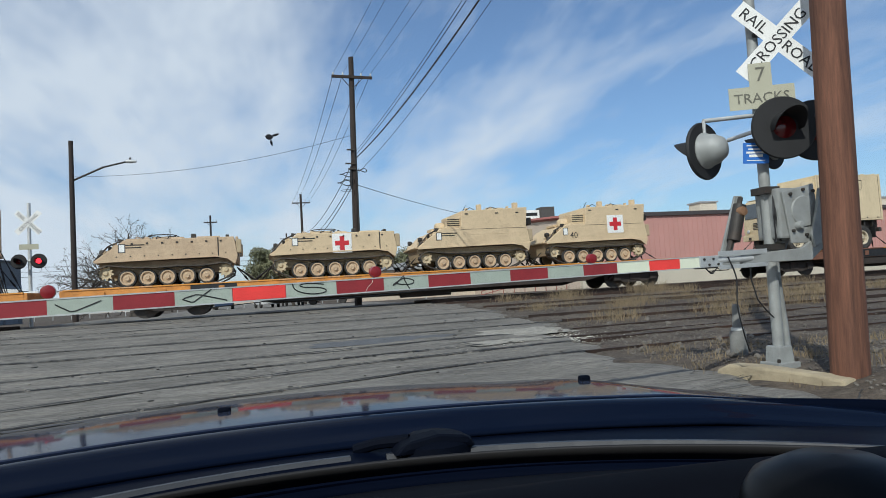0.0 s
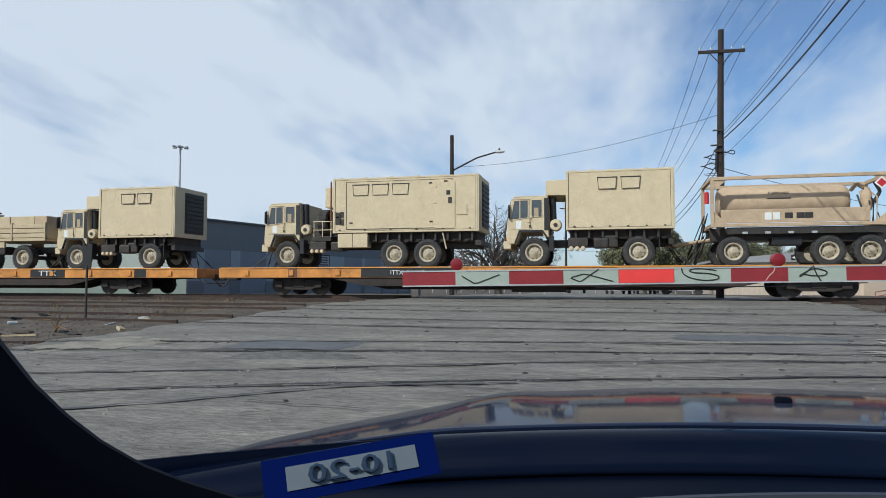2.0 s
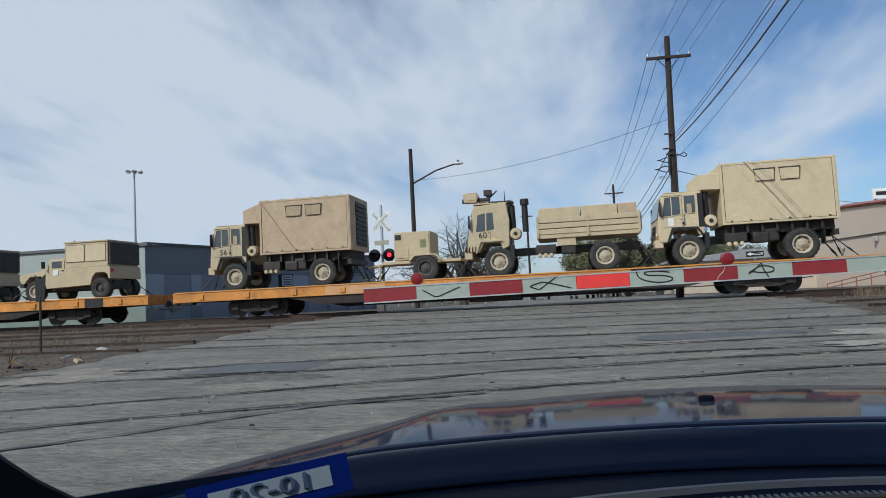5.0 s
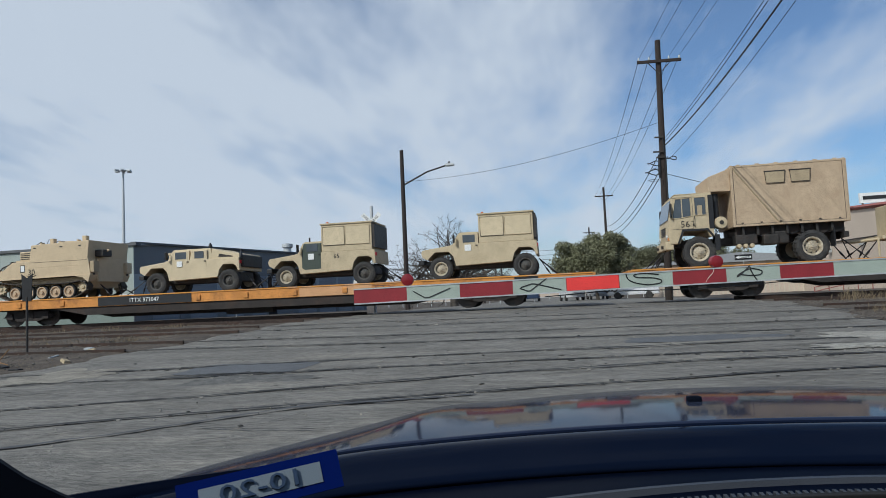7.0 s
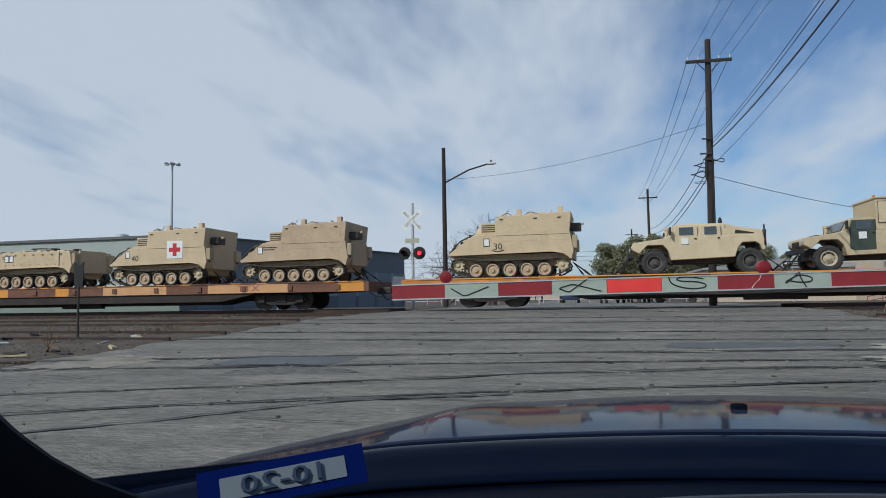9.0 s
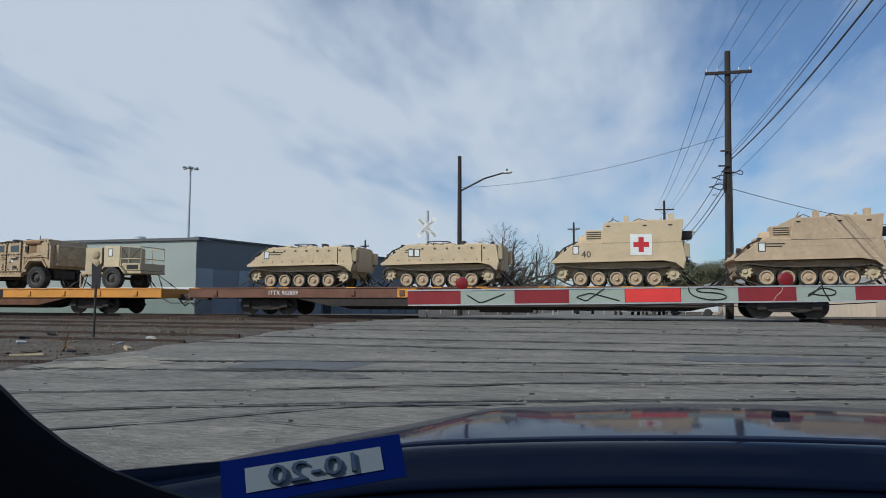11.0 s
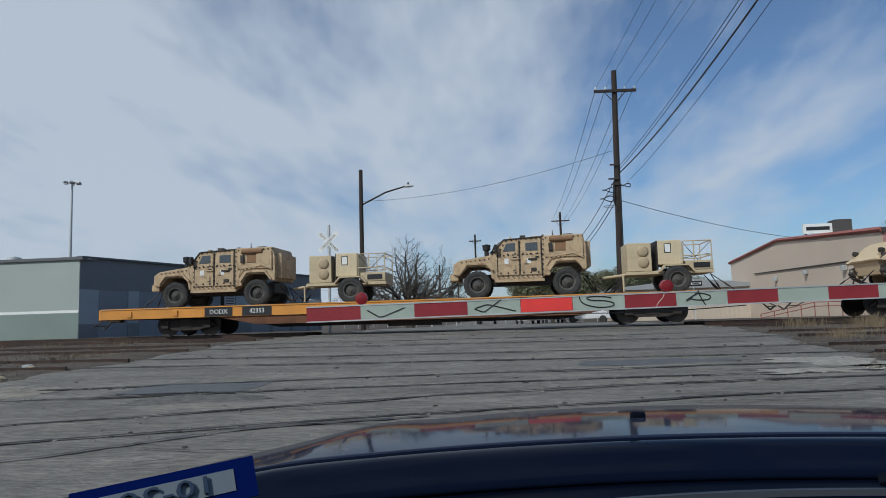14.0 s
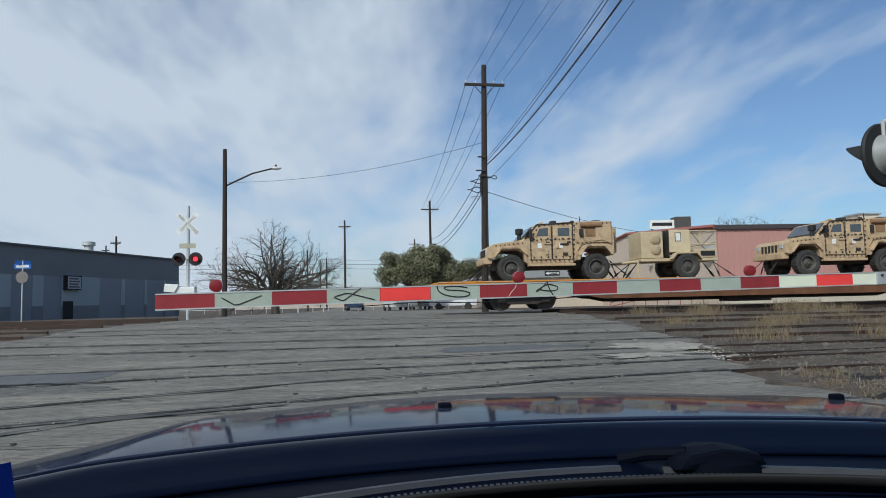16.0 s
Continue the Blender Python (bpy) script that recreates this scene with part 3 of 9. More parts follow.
cbk = part("crossbuck", box(B(), -0.02, 0.02, -0.1, -0.085, -0.05, 0.05), GALV, sig, "white crossbuck sign with black lettering", at=pose(0.205, -0.12, 3.73, 0, 0, -24))
crossbuck(cbk, 0.0, -0.112, 0.95)
ts = part("tracks_sign", box(B(), -0.36, 0.36, -0.075, -0.07, -0.13, 0.13), SIGNCREAM, sig, "cream tracks count sign", at=pose(-0.04, -0.09, 3.06, 0, 0, -24))
part("count_plate", box(B(), -0.125, 0.125, -0.0755, -0.0705, 0.13, 0.40), SIGNCREAM, ts)
lettering("lettering", "7", 0.24, FADEDINK, ts, Matrix.Translation((0.0, -0.078, 0.26)))
lettering("lettering", "TRACKS", 0.165, FADEDINK, ts, Matrix.Translation((0.0, -0.078, -0.01)))
part("flasher_bar", tube(B(), (-0.80, -0.05, 2.80), (0.62, -0.05, 2.95), 0.025, seg=10), GALV, sig, smooth=True)
part("flasher_bar", tube(B(), (0.0, -0.02, 2.72), (0.0, 0.55, 2.72), 0.025, seg=10), GALV, sig, smooth=True)
part("flasher_drop", tube(B(), (-0.80, -0.05, 2.80), (-0.80, -0.04, 2.5), 0.022, seg=8), GALV, sig)
flasher(sig, pose(0.06, -0.30, 2.67, 0, 0, -20), LENSOFF, 1.2)
flasher(sig, pose(0.60, -0.20, 2.67, 0, 0, -20), LENSOFF, 1.2)
flasher(sig, pose(-0.80, -0.02, 2.46, 0, 0, 200), LENSOFF, 1.1)
flasher(sig, pose(0.42, 0.3, 2.6, 0, 0, 200), LENSOFF)
bs = part("notice", box(B(), -0.14, 0.14, -0.004, 0.004, -0.12, 0.12), SIGNBLUE, sig, "small blue emergency notice with white lines", at=pose(-0.17, -0.10, 2.42, 0, 4, -24))
for i, (w, h) in enumerate(((0.2, 0.014), (0.17, 0.016), (0.21, 0.022), (0.15, 0.03), (0.2, 0.008))):
    part("writing_bar", box(B(), -w / 2, w / 2, -0.007, -0.005, 0.08 - i * 0.042, 0.08 - i * 0.042 + h), WHITE, bs)
mech = part("gate_mechanism", box(B(), -0.02, 0.5, -0.2, 0.16, 1.42, 2.0), WEATHERED, sig, "grey cast gate drive housing", bevel=0.03)
part("drive_cover", lathe(B(), [(0.0, -0.05), (0.17, -0.05), (0.19, -0.02), (0.19, 0.0), (0.0, 0.0)], "y", 24, (0.3, -0.2, 1.72)), WEATHERED, mech, smooth=True)
part("drive_rib", prism(B(), [(0.02, 1.95), (0.46, 2.04), (0.52, 1.5), (0.44, 1.36), (0.1, 1.36)], -0.235, -0.205), WEATHERED, mech, bevel=0.01)
part("clamp", box(B(), -0.1, 0.1, -0.12, 0.12, 1.95, 2.03), DARKMETAL, sig)
part("clamp", box(B(), -0.1, 0.1, -0.12, 0.12, 1.3, 1.37), DARKMETAL, sig)
part("counter_arm", prism(B(), [(-0.62, 1.16), (0.32, 1.16), (0.62, 1.38), (0.55, 1.5), (0.2, 1.3), (-0.62, 1.26)], -0.27, -0.22), WEATHERED, sig, "grey steel arm support", bevel=0.008)
part("counter_arm", prism(B(), [(-0.62, 1.16), (0.32, 1.16), (0.7, 1.9), (0.6, 1.95), (0.2, 1.3), (-0.62, 1.26)], 0.18, 0.22), WEATHERED, sig, bevel=0.008)
part("torque_rod", tube(B(), (-0.42, 0.2, 1.3), (-0.18, 0.2, 1.95), 0.03, seg=8), DARKMETAL, sig)
part("coil", tube(B(), (-0.33, 0.2, 1.44), (-0.20, 0.2, 1.86), 0.075, seg=16), DARKMETAL, sig, "dark coil spring", smooth=True)
part("coil_bracket", prism(B(), [(-0.46, 1.30), (-0.30, 1.30), (-0.10, 1.86), (-0.10, 1.98), (-0.20, 1.98)], 0.27, 0.30), WEATHERED, sig, bevel=0.006)
for bx_, bz_ in ((0.12, 1.5), (0.46, 1.5), (0.12, 1.92), (0.44, 1.95), (0.3, 1.45), (0.3, 1.97)):
    part("cover_bolt", lathe(B(), [(0.0, -0.265), (0.018, -0.262), (0.018, -0.23), (0.0, -0.23)], "y", 8, (bx_, 0, bz_)), DARKMETAL, mech)
part("crank_plate", prism(B(), [(0.34, 1.30), (0.60, 1.42), (0.66, 1.72), (0.58, 1.96), (0.46, 1.98), (0.40, 1.72), (0.30, 1.45)], -0.32, -0.28), WEATHERED, sig, "heavy cast crank arm", bevel=0.015)
for bx_, bz_ in ((0.5, 1.9), (0.55, 1.82), (0.49, 1.78), (0.57, 1.72), (0.45, 1.42)):
    part("crank_bolt", lathe(B(), [(0.0, -0.345), (0.02, -0.342), (0.022, -0.32), (0.0, -0.32)], "y", 8, (bx_, 0, bz_)), GALV, sig)
part("pivot_drum", lathe(B(), [(0.0, -0.30), (0.035, -0.295), (0.05, -0.27), (0.05, -0.2), (0.0, -0.2)], "y", 20, (0.2, 0, 1.56)), WEATHERED, sig, smooth=True)
for k in range(3):
    part("drive_conduit", sweep(B(), [(-0.03 + k * 0.03, -0.14, 1.4), (-0.05 + k * 0.02, -0.16, 1.7), (0.0 + k * 0.03, -0.12, 1.98)], 0.012, 6), BLACK, sig)
for k in range(5):
    part("bracket_web", tube(B(), (-0.40 + k * 0.055, 0.26, 1.34 + k * 0.05), (-0.16, 0.26, 1.5 + k * 0.11), 0.012, seg=6), WEATHERED, sig)
part("pivot_cap", lathe(B(), [(0.0, -0.06), (0.05, -0.05), (0.07, 0.0), (0.0, 0.02)], "y", 16, (-0.22, 0.16, 1.78)), mat("rusty_cap", (0.2, 0.11, 0.06), 0.8, var=0.2), sig, smooth=True)
cond = B()
for (a, b) in (((0.1, 0.05, 1.4), (0.12, 0.06, 0.9)), ((0.12, 0.06, 0.9), (0.2, 0.1, 0.45)), ((0.2, 0.1, 0.45), (0.22, 0.1, 0.0))):
    tube(cond, a, b, 0.04, seg=10)
part("conduit", cond, WEATHERED, sig, smooth=True)
wire = B()
for (a, b) in zip([(-0.45, -0.2, 1.3), (-0.47, -0.2, 1.0), (-0.40, -0.2, 0.75), (-0.25, -0.15, 0.62), (-0.1, -0.05, 0.55)], [(-0.47, -0.2, 1.0), (-0.40, -0.2, 0.75), (-0.25, -0.15, 0.62), (-0.1, -0.05, 0.55), (0.0, 0.0, 0.5)]):
    tube(wire, a, b, 0.008, seg=6)
part("loose_cable", wire, WIRE, sig)
stub = thing("post_stub", "short grey utility post standing in the gravel", "post", at=pose(6.28, 7.4, 0.11))
part("post", lathe(B(), [(0.115, -0.1), (0.105, 0.30), (0.06, 0.35), (0.05, 0.62), (0.035, 0.66), (0.0, 0.67)], "z", 14), mat("grey_weathered_plastic", (0.16, 0.16, 0.15), 0.8, var=0.2, scale=8), stub, smooth=True)
part("band", lathe(B(), [(0.085, 0.31), (0.08, 0.36), (0.0, 0.36)], "z", 14), GALV, stub)

# kerb beside the road
kb = B()
prism(kb, [(-0.8, -0.1), (0.8, -0.1), (0.78, 0.04), (0.5, 0.07), (-0.3, 0.10), (-0.62, 0.09), (-0.78, 0.02)], -0.11, 0.11)
kerb = part("kerb", kb, mat("yellowed_concrete_kerb", (0.36, 0.30, 0.20), 0.9, var=0.2, scale=4, bump=0.5, bscale=30), bevel=0.03, at=pose(5.68, 6.02, 0.04, 0, 0, -80))
tagged(kerb, "broken yellowish concrete kerb at the road edge", "kerb", kind="structure")

# ---- wood poles and wires ----
def pole(x, y, z0, h, r0, r1, material, label, arms=(), ang=0.0, seg=16, tilt=0.0):
    p = thing("utility_pole", label, "utility pole", "wooden utility poles", at=pose(x, y, z0, 0, tilt, ang))
    bm = B()
    prof = []
    for i in range(9):
        u = i / 8
        prof.append((r0 + (r1 - r0) * u, -0.3 + (h + 0.3) * u))
    lathe(bm, prof, "z", seg)
    part("shaft", bm, material, p, smooth=True)
    for zz, half in arms:
        part("crossarm", box(B(), -half, half, -r1 - 0.1, -r1, zz - 0.06, zz + 0.06), DARKWOOD, p)
        for sx in (-0.92, -0.45, 0.45, 0.92):
            part("insulator", lathe(B(), [(0.035, 0.06), (0.045, 0.12), (0.03, 0.2), (0.0, 0.22)], "z", 8, (half * sx, -r1 - 0.05, zz)), GREYPAINT, p)
        part("brace", tube(B(), (-half * 0.5, -r1 - 0.05, zz - 0.06), (0, -r1, zz - 0.6 * half), 0.02, seg=6), DARKMETAL, p)
        part("brace", tube(B(), (half * 0.5, -r1 - 0.05, zz - 0.06), (0, -r1, zz - 0.6 * half), 0.02, seg=6), DARKMETAL, p)
    return p


pole(6.02, 5.44, 0.08, 10.5, 0.185, 0.145, WOOD, "reddish brown creosoted wooden pole beside the signal", seg=24, tilt=2.2)
main_pole = pole(4.64, 30.7, 0.45, 11.85, 0.17, 0.12, DARKWOOD, "tall dark wooden pole with a crossarm and cable coils", ((10.85, 0.95),), tilt=1.25)
pole(5.3, 75.9, 0.2, 12.4, 0.17, 0.12, DARKWOOD, "distant dark wooden pole with a crossarm", ((11.4, 1.0),))
pole(-4.6, 79.3, 0.2, 10.7, 0.15, 0.1, DARKWOOD, "distant dark wooden pole with a small crossarm", ((9.9, 0.7),))
pole(5.7, 125, 0.2, 12.6, 0.18, 0.13, DARKWOOD, "far wooden pole with a crossarm", ((11.6, 1.1),))
for fx, fy, fh in ((-9.5, 84, 7.6), (-8.2, 96, 7.4), (7.4, 84, 6.6), (-27, 70, 8.2), (-38, 95, 9.5), (-11.2, 118, 8.5)):
    pole(fx, fy, 0.2, fh, 0.13, 0.09, DARKWOOD, "far thin wooden pole", ((fh - 0.7, 0.5),) if fx < -20 else ())
coils = part("cable_coil", lathe(B(), [(0.22, -0.01), (0.24, 0.0), (0.22, 0.01), (0.2, 0.0)], "z", 18, (-0.25, -0.1, 6.0), caps=False), WIRE, main_pole)
part("cable_coil", lathe(B(), [(0.3, -0.01), (0.32, 0.0), (0.3, 0.01), (0.28, 0.0)], "z", 18, (-0.35, -0.1, 5.5), caps=False), WIRE, main_pole)
part("cable_coil", lathe(B(), [(0.05, 5.6), (0.07, 6.0), (0.05, 6.6)], "z", 8, (-0.16, -0.1, 0)), WIRE, main_pole)
for zc, dx, rc in ((6.25, -0.42, 0.26), (5.85, -0.5, 0.30), (6.45, 0.36, 0.2)):
    part("cable_coil", sweep(B(), [(dx + rc * math.cos(k * 0.5236), -0.12 + 0.1 * math.sin(k * 0.5236), zc + 0.22 * rc * math.sin(k * 0.5236 * 2) + 0.35 * rc * math.sin(k * 0.5236)) for k in range(13)], 0.022, 5), WIRE, main_pole)
for zc, hw in ((7.4, 0.34), (6.75, 0.42), (6.5, 0.3)):
    part("cable_bracket", box(B(), -hw, 0.05, -0.22, -0.14, zc - 0.03, zc + 0.03), DARKMETAL, main_pole)
part("riser_cable", sweep(B(), [(0.12, -0.16, 0.3), (0.13, -0.16, 3.2), (0.1, -0.16, 6.4), (0.0, -0.16, 7.4)], 0.035, 6), WIRE, main_pole)

lp = thing("street_lamp", "wooden pole with a long-armed street lamp", "street lamp", at=pose(-8.6, 37.1, 0.4))
part("shaft", lathe(B(), [(0.15, -0.3), (0.11, 9.35), (0.0, 9.36)], "z", 12), DARKWOOD, lp, smooth=True)
part("lamp_arm", tube(tube(B(), (0, 0, 7.3), (1.4, 0.3, 8.05), 0.05, seg=8), (1.4, 0.3, 8.05), (2.5, 0.6, 8.4), 0.045, seg=8), DARKMETAL, lp)
part("lamp_head", lathe(B(), [(0.0, 0.0), (0.09, 0.05), (0.1, 0.3), (0.06, 0.55), (0.0, 0.56)], "x", 10, (2.4, 0.6, 8.41)), GALV, lp, smooth=True)
part("photo_cell", lathe(B(), [(0.05, 0.0), (0.05, 0.12), (0.0, 0.13)], "z", 8, (2.65, 0.6, 8.49)), DARKMETAL, lp)

hm = thing("light_mast", "tall thin steel lighting mast with a ring of floodlights", "light mast", at=pose(-62.5, 88.0, 0.3))
part("shaft", lathe(B(), [(0.28, -0.3), (0.13, 21.6), (0.0, 21.7)], "z", 10), GALV, hm, smooth=True)
part("ring", lathe(B(), [(0.3, 21.5), (0.5, 21.55), (0.5, 21.7), (0.3, 21.75)], "z", 14), GREYPAINT, hm)
for i in range(6):
    a = i * math.pi / 3
    part("floodlight", box(B(), -0.28, 0.28, -0.2, 0.2, -0.12, 0.14), GREYPAINT, hm, at=pose(0.95 * math.cos(a), 0.95 * math.sin(a), 21.55, 0, 0, math.degrees(a)), bevel=0.03)


def hang(a, b, sag, r, n=26):
    a, b = Vector(a), Vector(b)
    return sweep(B(), [a.lerp(b, i / n) - Vector((0, 0, sag * 4 * (i / n) * (1 - i / n))) for i in range(n + 1)], r, 5)


def cable(a, b, sag, r, label="black overhead cable between poles"):
    ob = part("overhead_cable", hang(a, b, sag, r), WIRE)
    return tagged(ob, label, "cable", "overhead cables")


for dx in (-0.87, -0.43, 0.43, 0.87):
    cable((4.9 + dx, 30.55, 11.5), (6.0 + dx, 5.3, 11.3), 0.25, 0.007)
    cable((4.9 + dx, 30.55, 11.5), (5.3 + dx, 75.8, 11.8), 0.6, 0.012)
cable((4.85, 30.6, 7.75), (6.02, 5.44, 9.75), 0.45, 0.010)
cable((4.85, 30.6, 7.60), (6.02, 5.44, 9.60), 0.45, 0.012)
cable((4.85, 30.6, 7.45), (6.02, 5.44, 9.25), 0.62, 0.025, "thick black overhead cable between poles")
cable((4.85, 30.6, 6.7), (6.1, 5.44, 9.05), 0.55, 0.008)
for z, dx in ((7.6, 0), (7.0, 0.1), (6.4, -0.1)):
    cable((4.9 + dx, 30.8, z), (5.3 + dx, 75.9, z + 0.6), 0.9, 0.02)
cable((4.9, 30.6, 8.6), (-8.6, 37.0, 7.9), 0.5, 0.009, "thin wire from the pole to the street lamp")
cable((4.9, 30.6, 6.2), (21.6, 48.0, 5.6), 0.35, 0.014, "service drop wire to the warehouse")
for z in (6.2, 6.8, 7.4):
    cable((-8.2, 96, z), (7.4, 84, z - 0.4), 0.4, 0.02, "far cables across the street")
    cable((-8.2, 96, z), (-40, 95, z), 0.6, 0.02, "far cables along the street")

# ---- far signal ----
fs = thing("crossing_signal", "distant crossing signal with crossbuck and a lit red flasher", "crossing signal", at=pose(-8.62, 30.4, 0.55))
part("mast", lathe(B(), [(0.07, -0.1), (0.07, 5.1), (0.0, 5.12)], "z", 14), GALV, fs, smooth=True)
fcb = part("crossbuck", box(B(), -0.02, 0.02, -0.09, -0.075, -0.05, 0.05), GALV, fs, "white crossbuck sign", at=pose(0, 0, 4.3))
crossbuck(fcb, 0.0, -0.1, 1.0)
part("count_plate", box(B(), -0.35, 0.35, -0.09, -0.08, 3.2, 3.42), SIGNCREAM, fs)
part("flasher_bar", tube(B(), (-0.45, -0.08, 2.75), (0.45, -0.08, 2.75), 0.03, seg=8), GALV, fs)
flasher(fs, pose(-0.36, -0.14, 2.72, 0, 0, -4), LENSOFF)
flasher(fs, pose(0.36, -0.14, 2.72, 0, 0, 4), LENSON)
part("gate_mechanism", box(B(), -0.55, 0.35, -0.22, 0.22, 0.95, 1.5), WHITE, fs, "white gate drive box", bevel=0.04)
part("counterweight", prism(B(), [(-0.95, 1.3), (-0.5, 1.25), (-0.3, 1.6), (-0.9, 1.65)], -0.3, -0.2), WHITE, fs, bevel=0.02)

# ---- warehouse with roller doors ----
WALLPALE = mat("pale_green_grey_render", (0.37, 0.41, 0.375), 0.85, var=0.06, scale=0.5, bump=0.05, dirt=(0.33, 0.37, 0.34), dirt_amt=0.4, dirt_scale=0.3)
WALLLOW = mat("dull_green_grey_paint", (0.22, 0.27, 0.24), 0.85, var=0.08, scale=0.6, dirt=(0.28, 0.30, 0.26), dirt_amt=0.4, dirt_scale=0.5)
SLATE = mat("slate_grey_paint", (0.20, 0.21, 0.22), 0.8, var=0.08, scale=0.6, dirt=(0.16, 0.17, 0.18), dirt_amt=0.4, dirt_scale=0.4)
PILASTER = mat("blue_grey_paint", (0.36, 0.40, 0.42), 0.8, var=0.06, scale=0.7, dirt=(0.27, 0.30, 0.31), dirt_amt=0.4)
DOORGREY = mat("grey_roller_door", (0.25, 0.272, 0.30), 0.65, var=0.06, scale=0.8)
ROOFG = mat("grey_roof", (0.30, 0.31, 0.32), 0.8, var=0.1, scale=0.4)
LX, LY = -24.2, 34.9
wh = thing("warehouse", "low grey warehouse with roller doors and a flat roof", "warehouse", at=pose(LX, LY, 0.45))
WH = 4.55
part("end_wall", box(B(), -60, 0, 0, 0.3, 1.75, WH), WALLPALE, wh, "pale green-grey upper wall")
part("end_wall", box(B(), -60, 0, -0.02, 0.3, -0.4, 1.6), WALLLOW, wh, "dull green lower wall")
part("white_band", box(B(), -60, 0, -0.01, 0.3, 1.6, 1.75), WHITE, wh)
part("roof_trim", box(B(), -60, 0.25, -0.12, 0.3, WH, WH + 0.16), mat("dark_roof_trim", (0.12, 0.125, 0.13), 0.7), wh)
part("roof", box(B(), -60, 0.3, 0.3, 24, WH + 0.02, WH + 0.12), ROOFG, wh)
# the long side runs back at a slant
sdir = Vector((5.8, 20.9, 0)).normalized()
sang = math.degrees(math.atan2(sdir.y, sdir.x))
part("side_wall", box(B(), 0, 25, 0.02, 0.3, 2.9, WH + 0.1), SLATE, wh, "dark slate band over the doors", at=pose(0, 0, 0, 0, 0, sang))
part("side_wall", box(B(), 0, 25, 0.06, 0.3, -0.4, 2.9), SLATE, wh, at=pose(0, 0, 0, 0, 0, sang))
part("roof_trim", box(B(), 0, 25.2, -0.14, 0.3, WH + 0.1, WH + 0.22), MATS["dark_roof_trim"], wh, at=pose(0, 0, 0, 0, 0, sang))
xs = 0.0
lay = ((0.0, 1.3, "p"), (1.3, 3.4, "d"), (3.4, 4.2, "p"), (4.2, 6.55, "d"), (6.55, 7.4, "p"), (7.4, 9.05, "d"), (9.05, 9.92, "p"), (9.92, 11.5, "d"), (11.5, 15.1, "w"), (15.1, 17.5, "d"), (17.5, 17.86, "p"), (17.86, 20.25, "d"), (20.25, 20.57, "p"), (20.57, 22.75, "d"), (22.75, 23.05, "p"), (23.05, 24.6, "d"), (24.6, 25.0, "p"))
for a, b, k in lay:
    if k == "d":
        dr = part("roller_door", box(B(), a, b, 0.03, 0.058, -0.4, 2.88), DOORGREY, wh, "grey ribbed roller door", at=pose(0, 0, 0, 0, 0, sang))
        for r in range(20):
            part("slat", box(B(), a + 0.04, b - 0.04, 0.012, 0.03, -0.38 + r * 0.163, -0.38 + r * 0.163 + 0.13), DOORGREY, dr)
    else:
        part("pilaster", box(B(), a, b, -0.02, 0.058, 0.95, 2.9), PILASTER, wh, at=pose(0, 0, 0, 0, 0, sang))
        part("pilaster_foot", box(B(), a, b, -0.025, 0.058, -0.4, 0.95), SLATE, wh, at=pose(0, 0, 0, 0, 0, sang))
part("side_door", box(B(), 11.6, 12.5, -0.06, -0.02, -0.4, 1.25), MATTEBLACK, wh, "dark side doorway", at=pose(0, 0, 0, 0, 0, sang))
nb = part("notice_board", box(B(), 11.6, 12.95, -0.30, -0.02, 2.0, 2.95), MATTEBLACK, wh, "framed notice board with unreadable lines", at=pose(0, 0, 0, 0, 0, sang))
part("notice_sheet", box(B(), 11.68, 12.87, -0.31, -0.302, 2.07, 2.88), mat("greyed_sign_face", (0.42, 0.43, 0.44), 0.6, var=0.08), nb)
for r in range(4):
    part("writing_bar", box(B(), 11.8, 12.75 - 0.1 * (r % 2), -0.316, -0.312, 2.15 + r * 0.18, 2.25 + r * 0.18), mat("dark_writing", (0.10, 0.09, 0.10), 0.6), nb)
for px, py in ((-8, 5), (3.5, 14)):
    vt = thing("roof_vent", "small galvanised roof vent", "roof vent", at=pose(LX + px, LY + py, 0.45 + WH + 0.1))
    part("vent_body", lathe(B(), [(0.3, 0.0), (0.3, 0.45), (0.42, 0.5), (0.42, 0.75), (0.0, 0.85)], "z", 14), GALV, vt, smooth=True)
# street sign and stop sign seen from behind
stp = thing("street_sign", "back of a stop sign under a blue street name plate", "street sign", at=pose(-17.95, 35.0, 0.45))
part("post", lathe(B(), [(0.035, -0.1), (0.035, 3.2), (0.0, 3.22)], "z", 8), GALV, stp)
part("stop_back", lathe(B(), [(0.0, -0.005), (0.31, -0.005), (0.31, 0.005), (0.0, 0.005)], "y", 8, (0, -0.05, 2.37)), mat("dull_sign_back", (0.2, 0.18, 0.17), 0.6), stp, "bare octagonal sign back")
np_ = part("name_plate", box(B(), -0.40, 0.40, -0.012, 0.012, 2.8, 3.03), SIGNBLUE, stp, "blue street name plate")
part("writing_bar", box(B(), -0.3, 0.3, -0.02, -0.014, 2.86, 2.97), WHITE, np_)
part("name_plate", box(B(), -0.33, 0.33, -0.012, 0.012, 3.05, 3.2), SIGNBLUE, stp, "blue street name plate", at=pose(0, 0, 0, 0, 0, 35))
sw = thing("switch_stand", "dark switch target on a thin post beside the tracks", "switch stand", at=pose(-13.6, 15.2, 0.3))
part("post", lathe(B(), [(0.03, -0.1), (0.03, 1.4), (0.0, 1.42)], "z", 8), DARKMETAL, sw)
part("target", prism(B(), [(-0.13, 1.3), (0.13, 1.3), (0.16, 2.0), (0.0, 1.88), (-0.16, 2.0)], -0.01, 0.01), MATTEBLACK, sw, "notched black target plate")

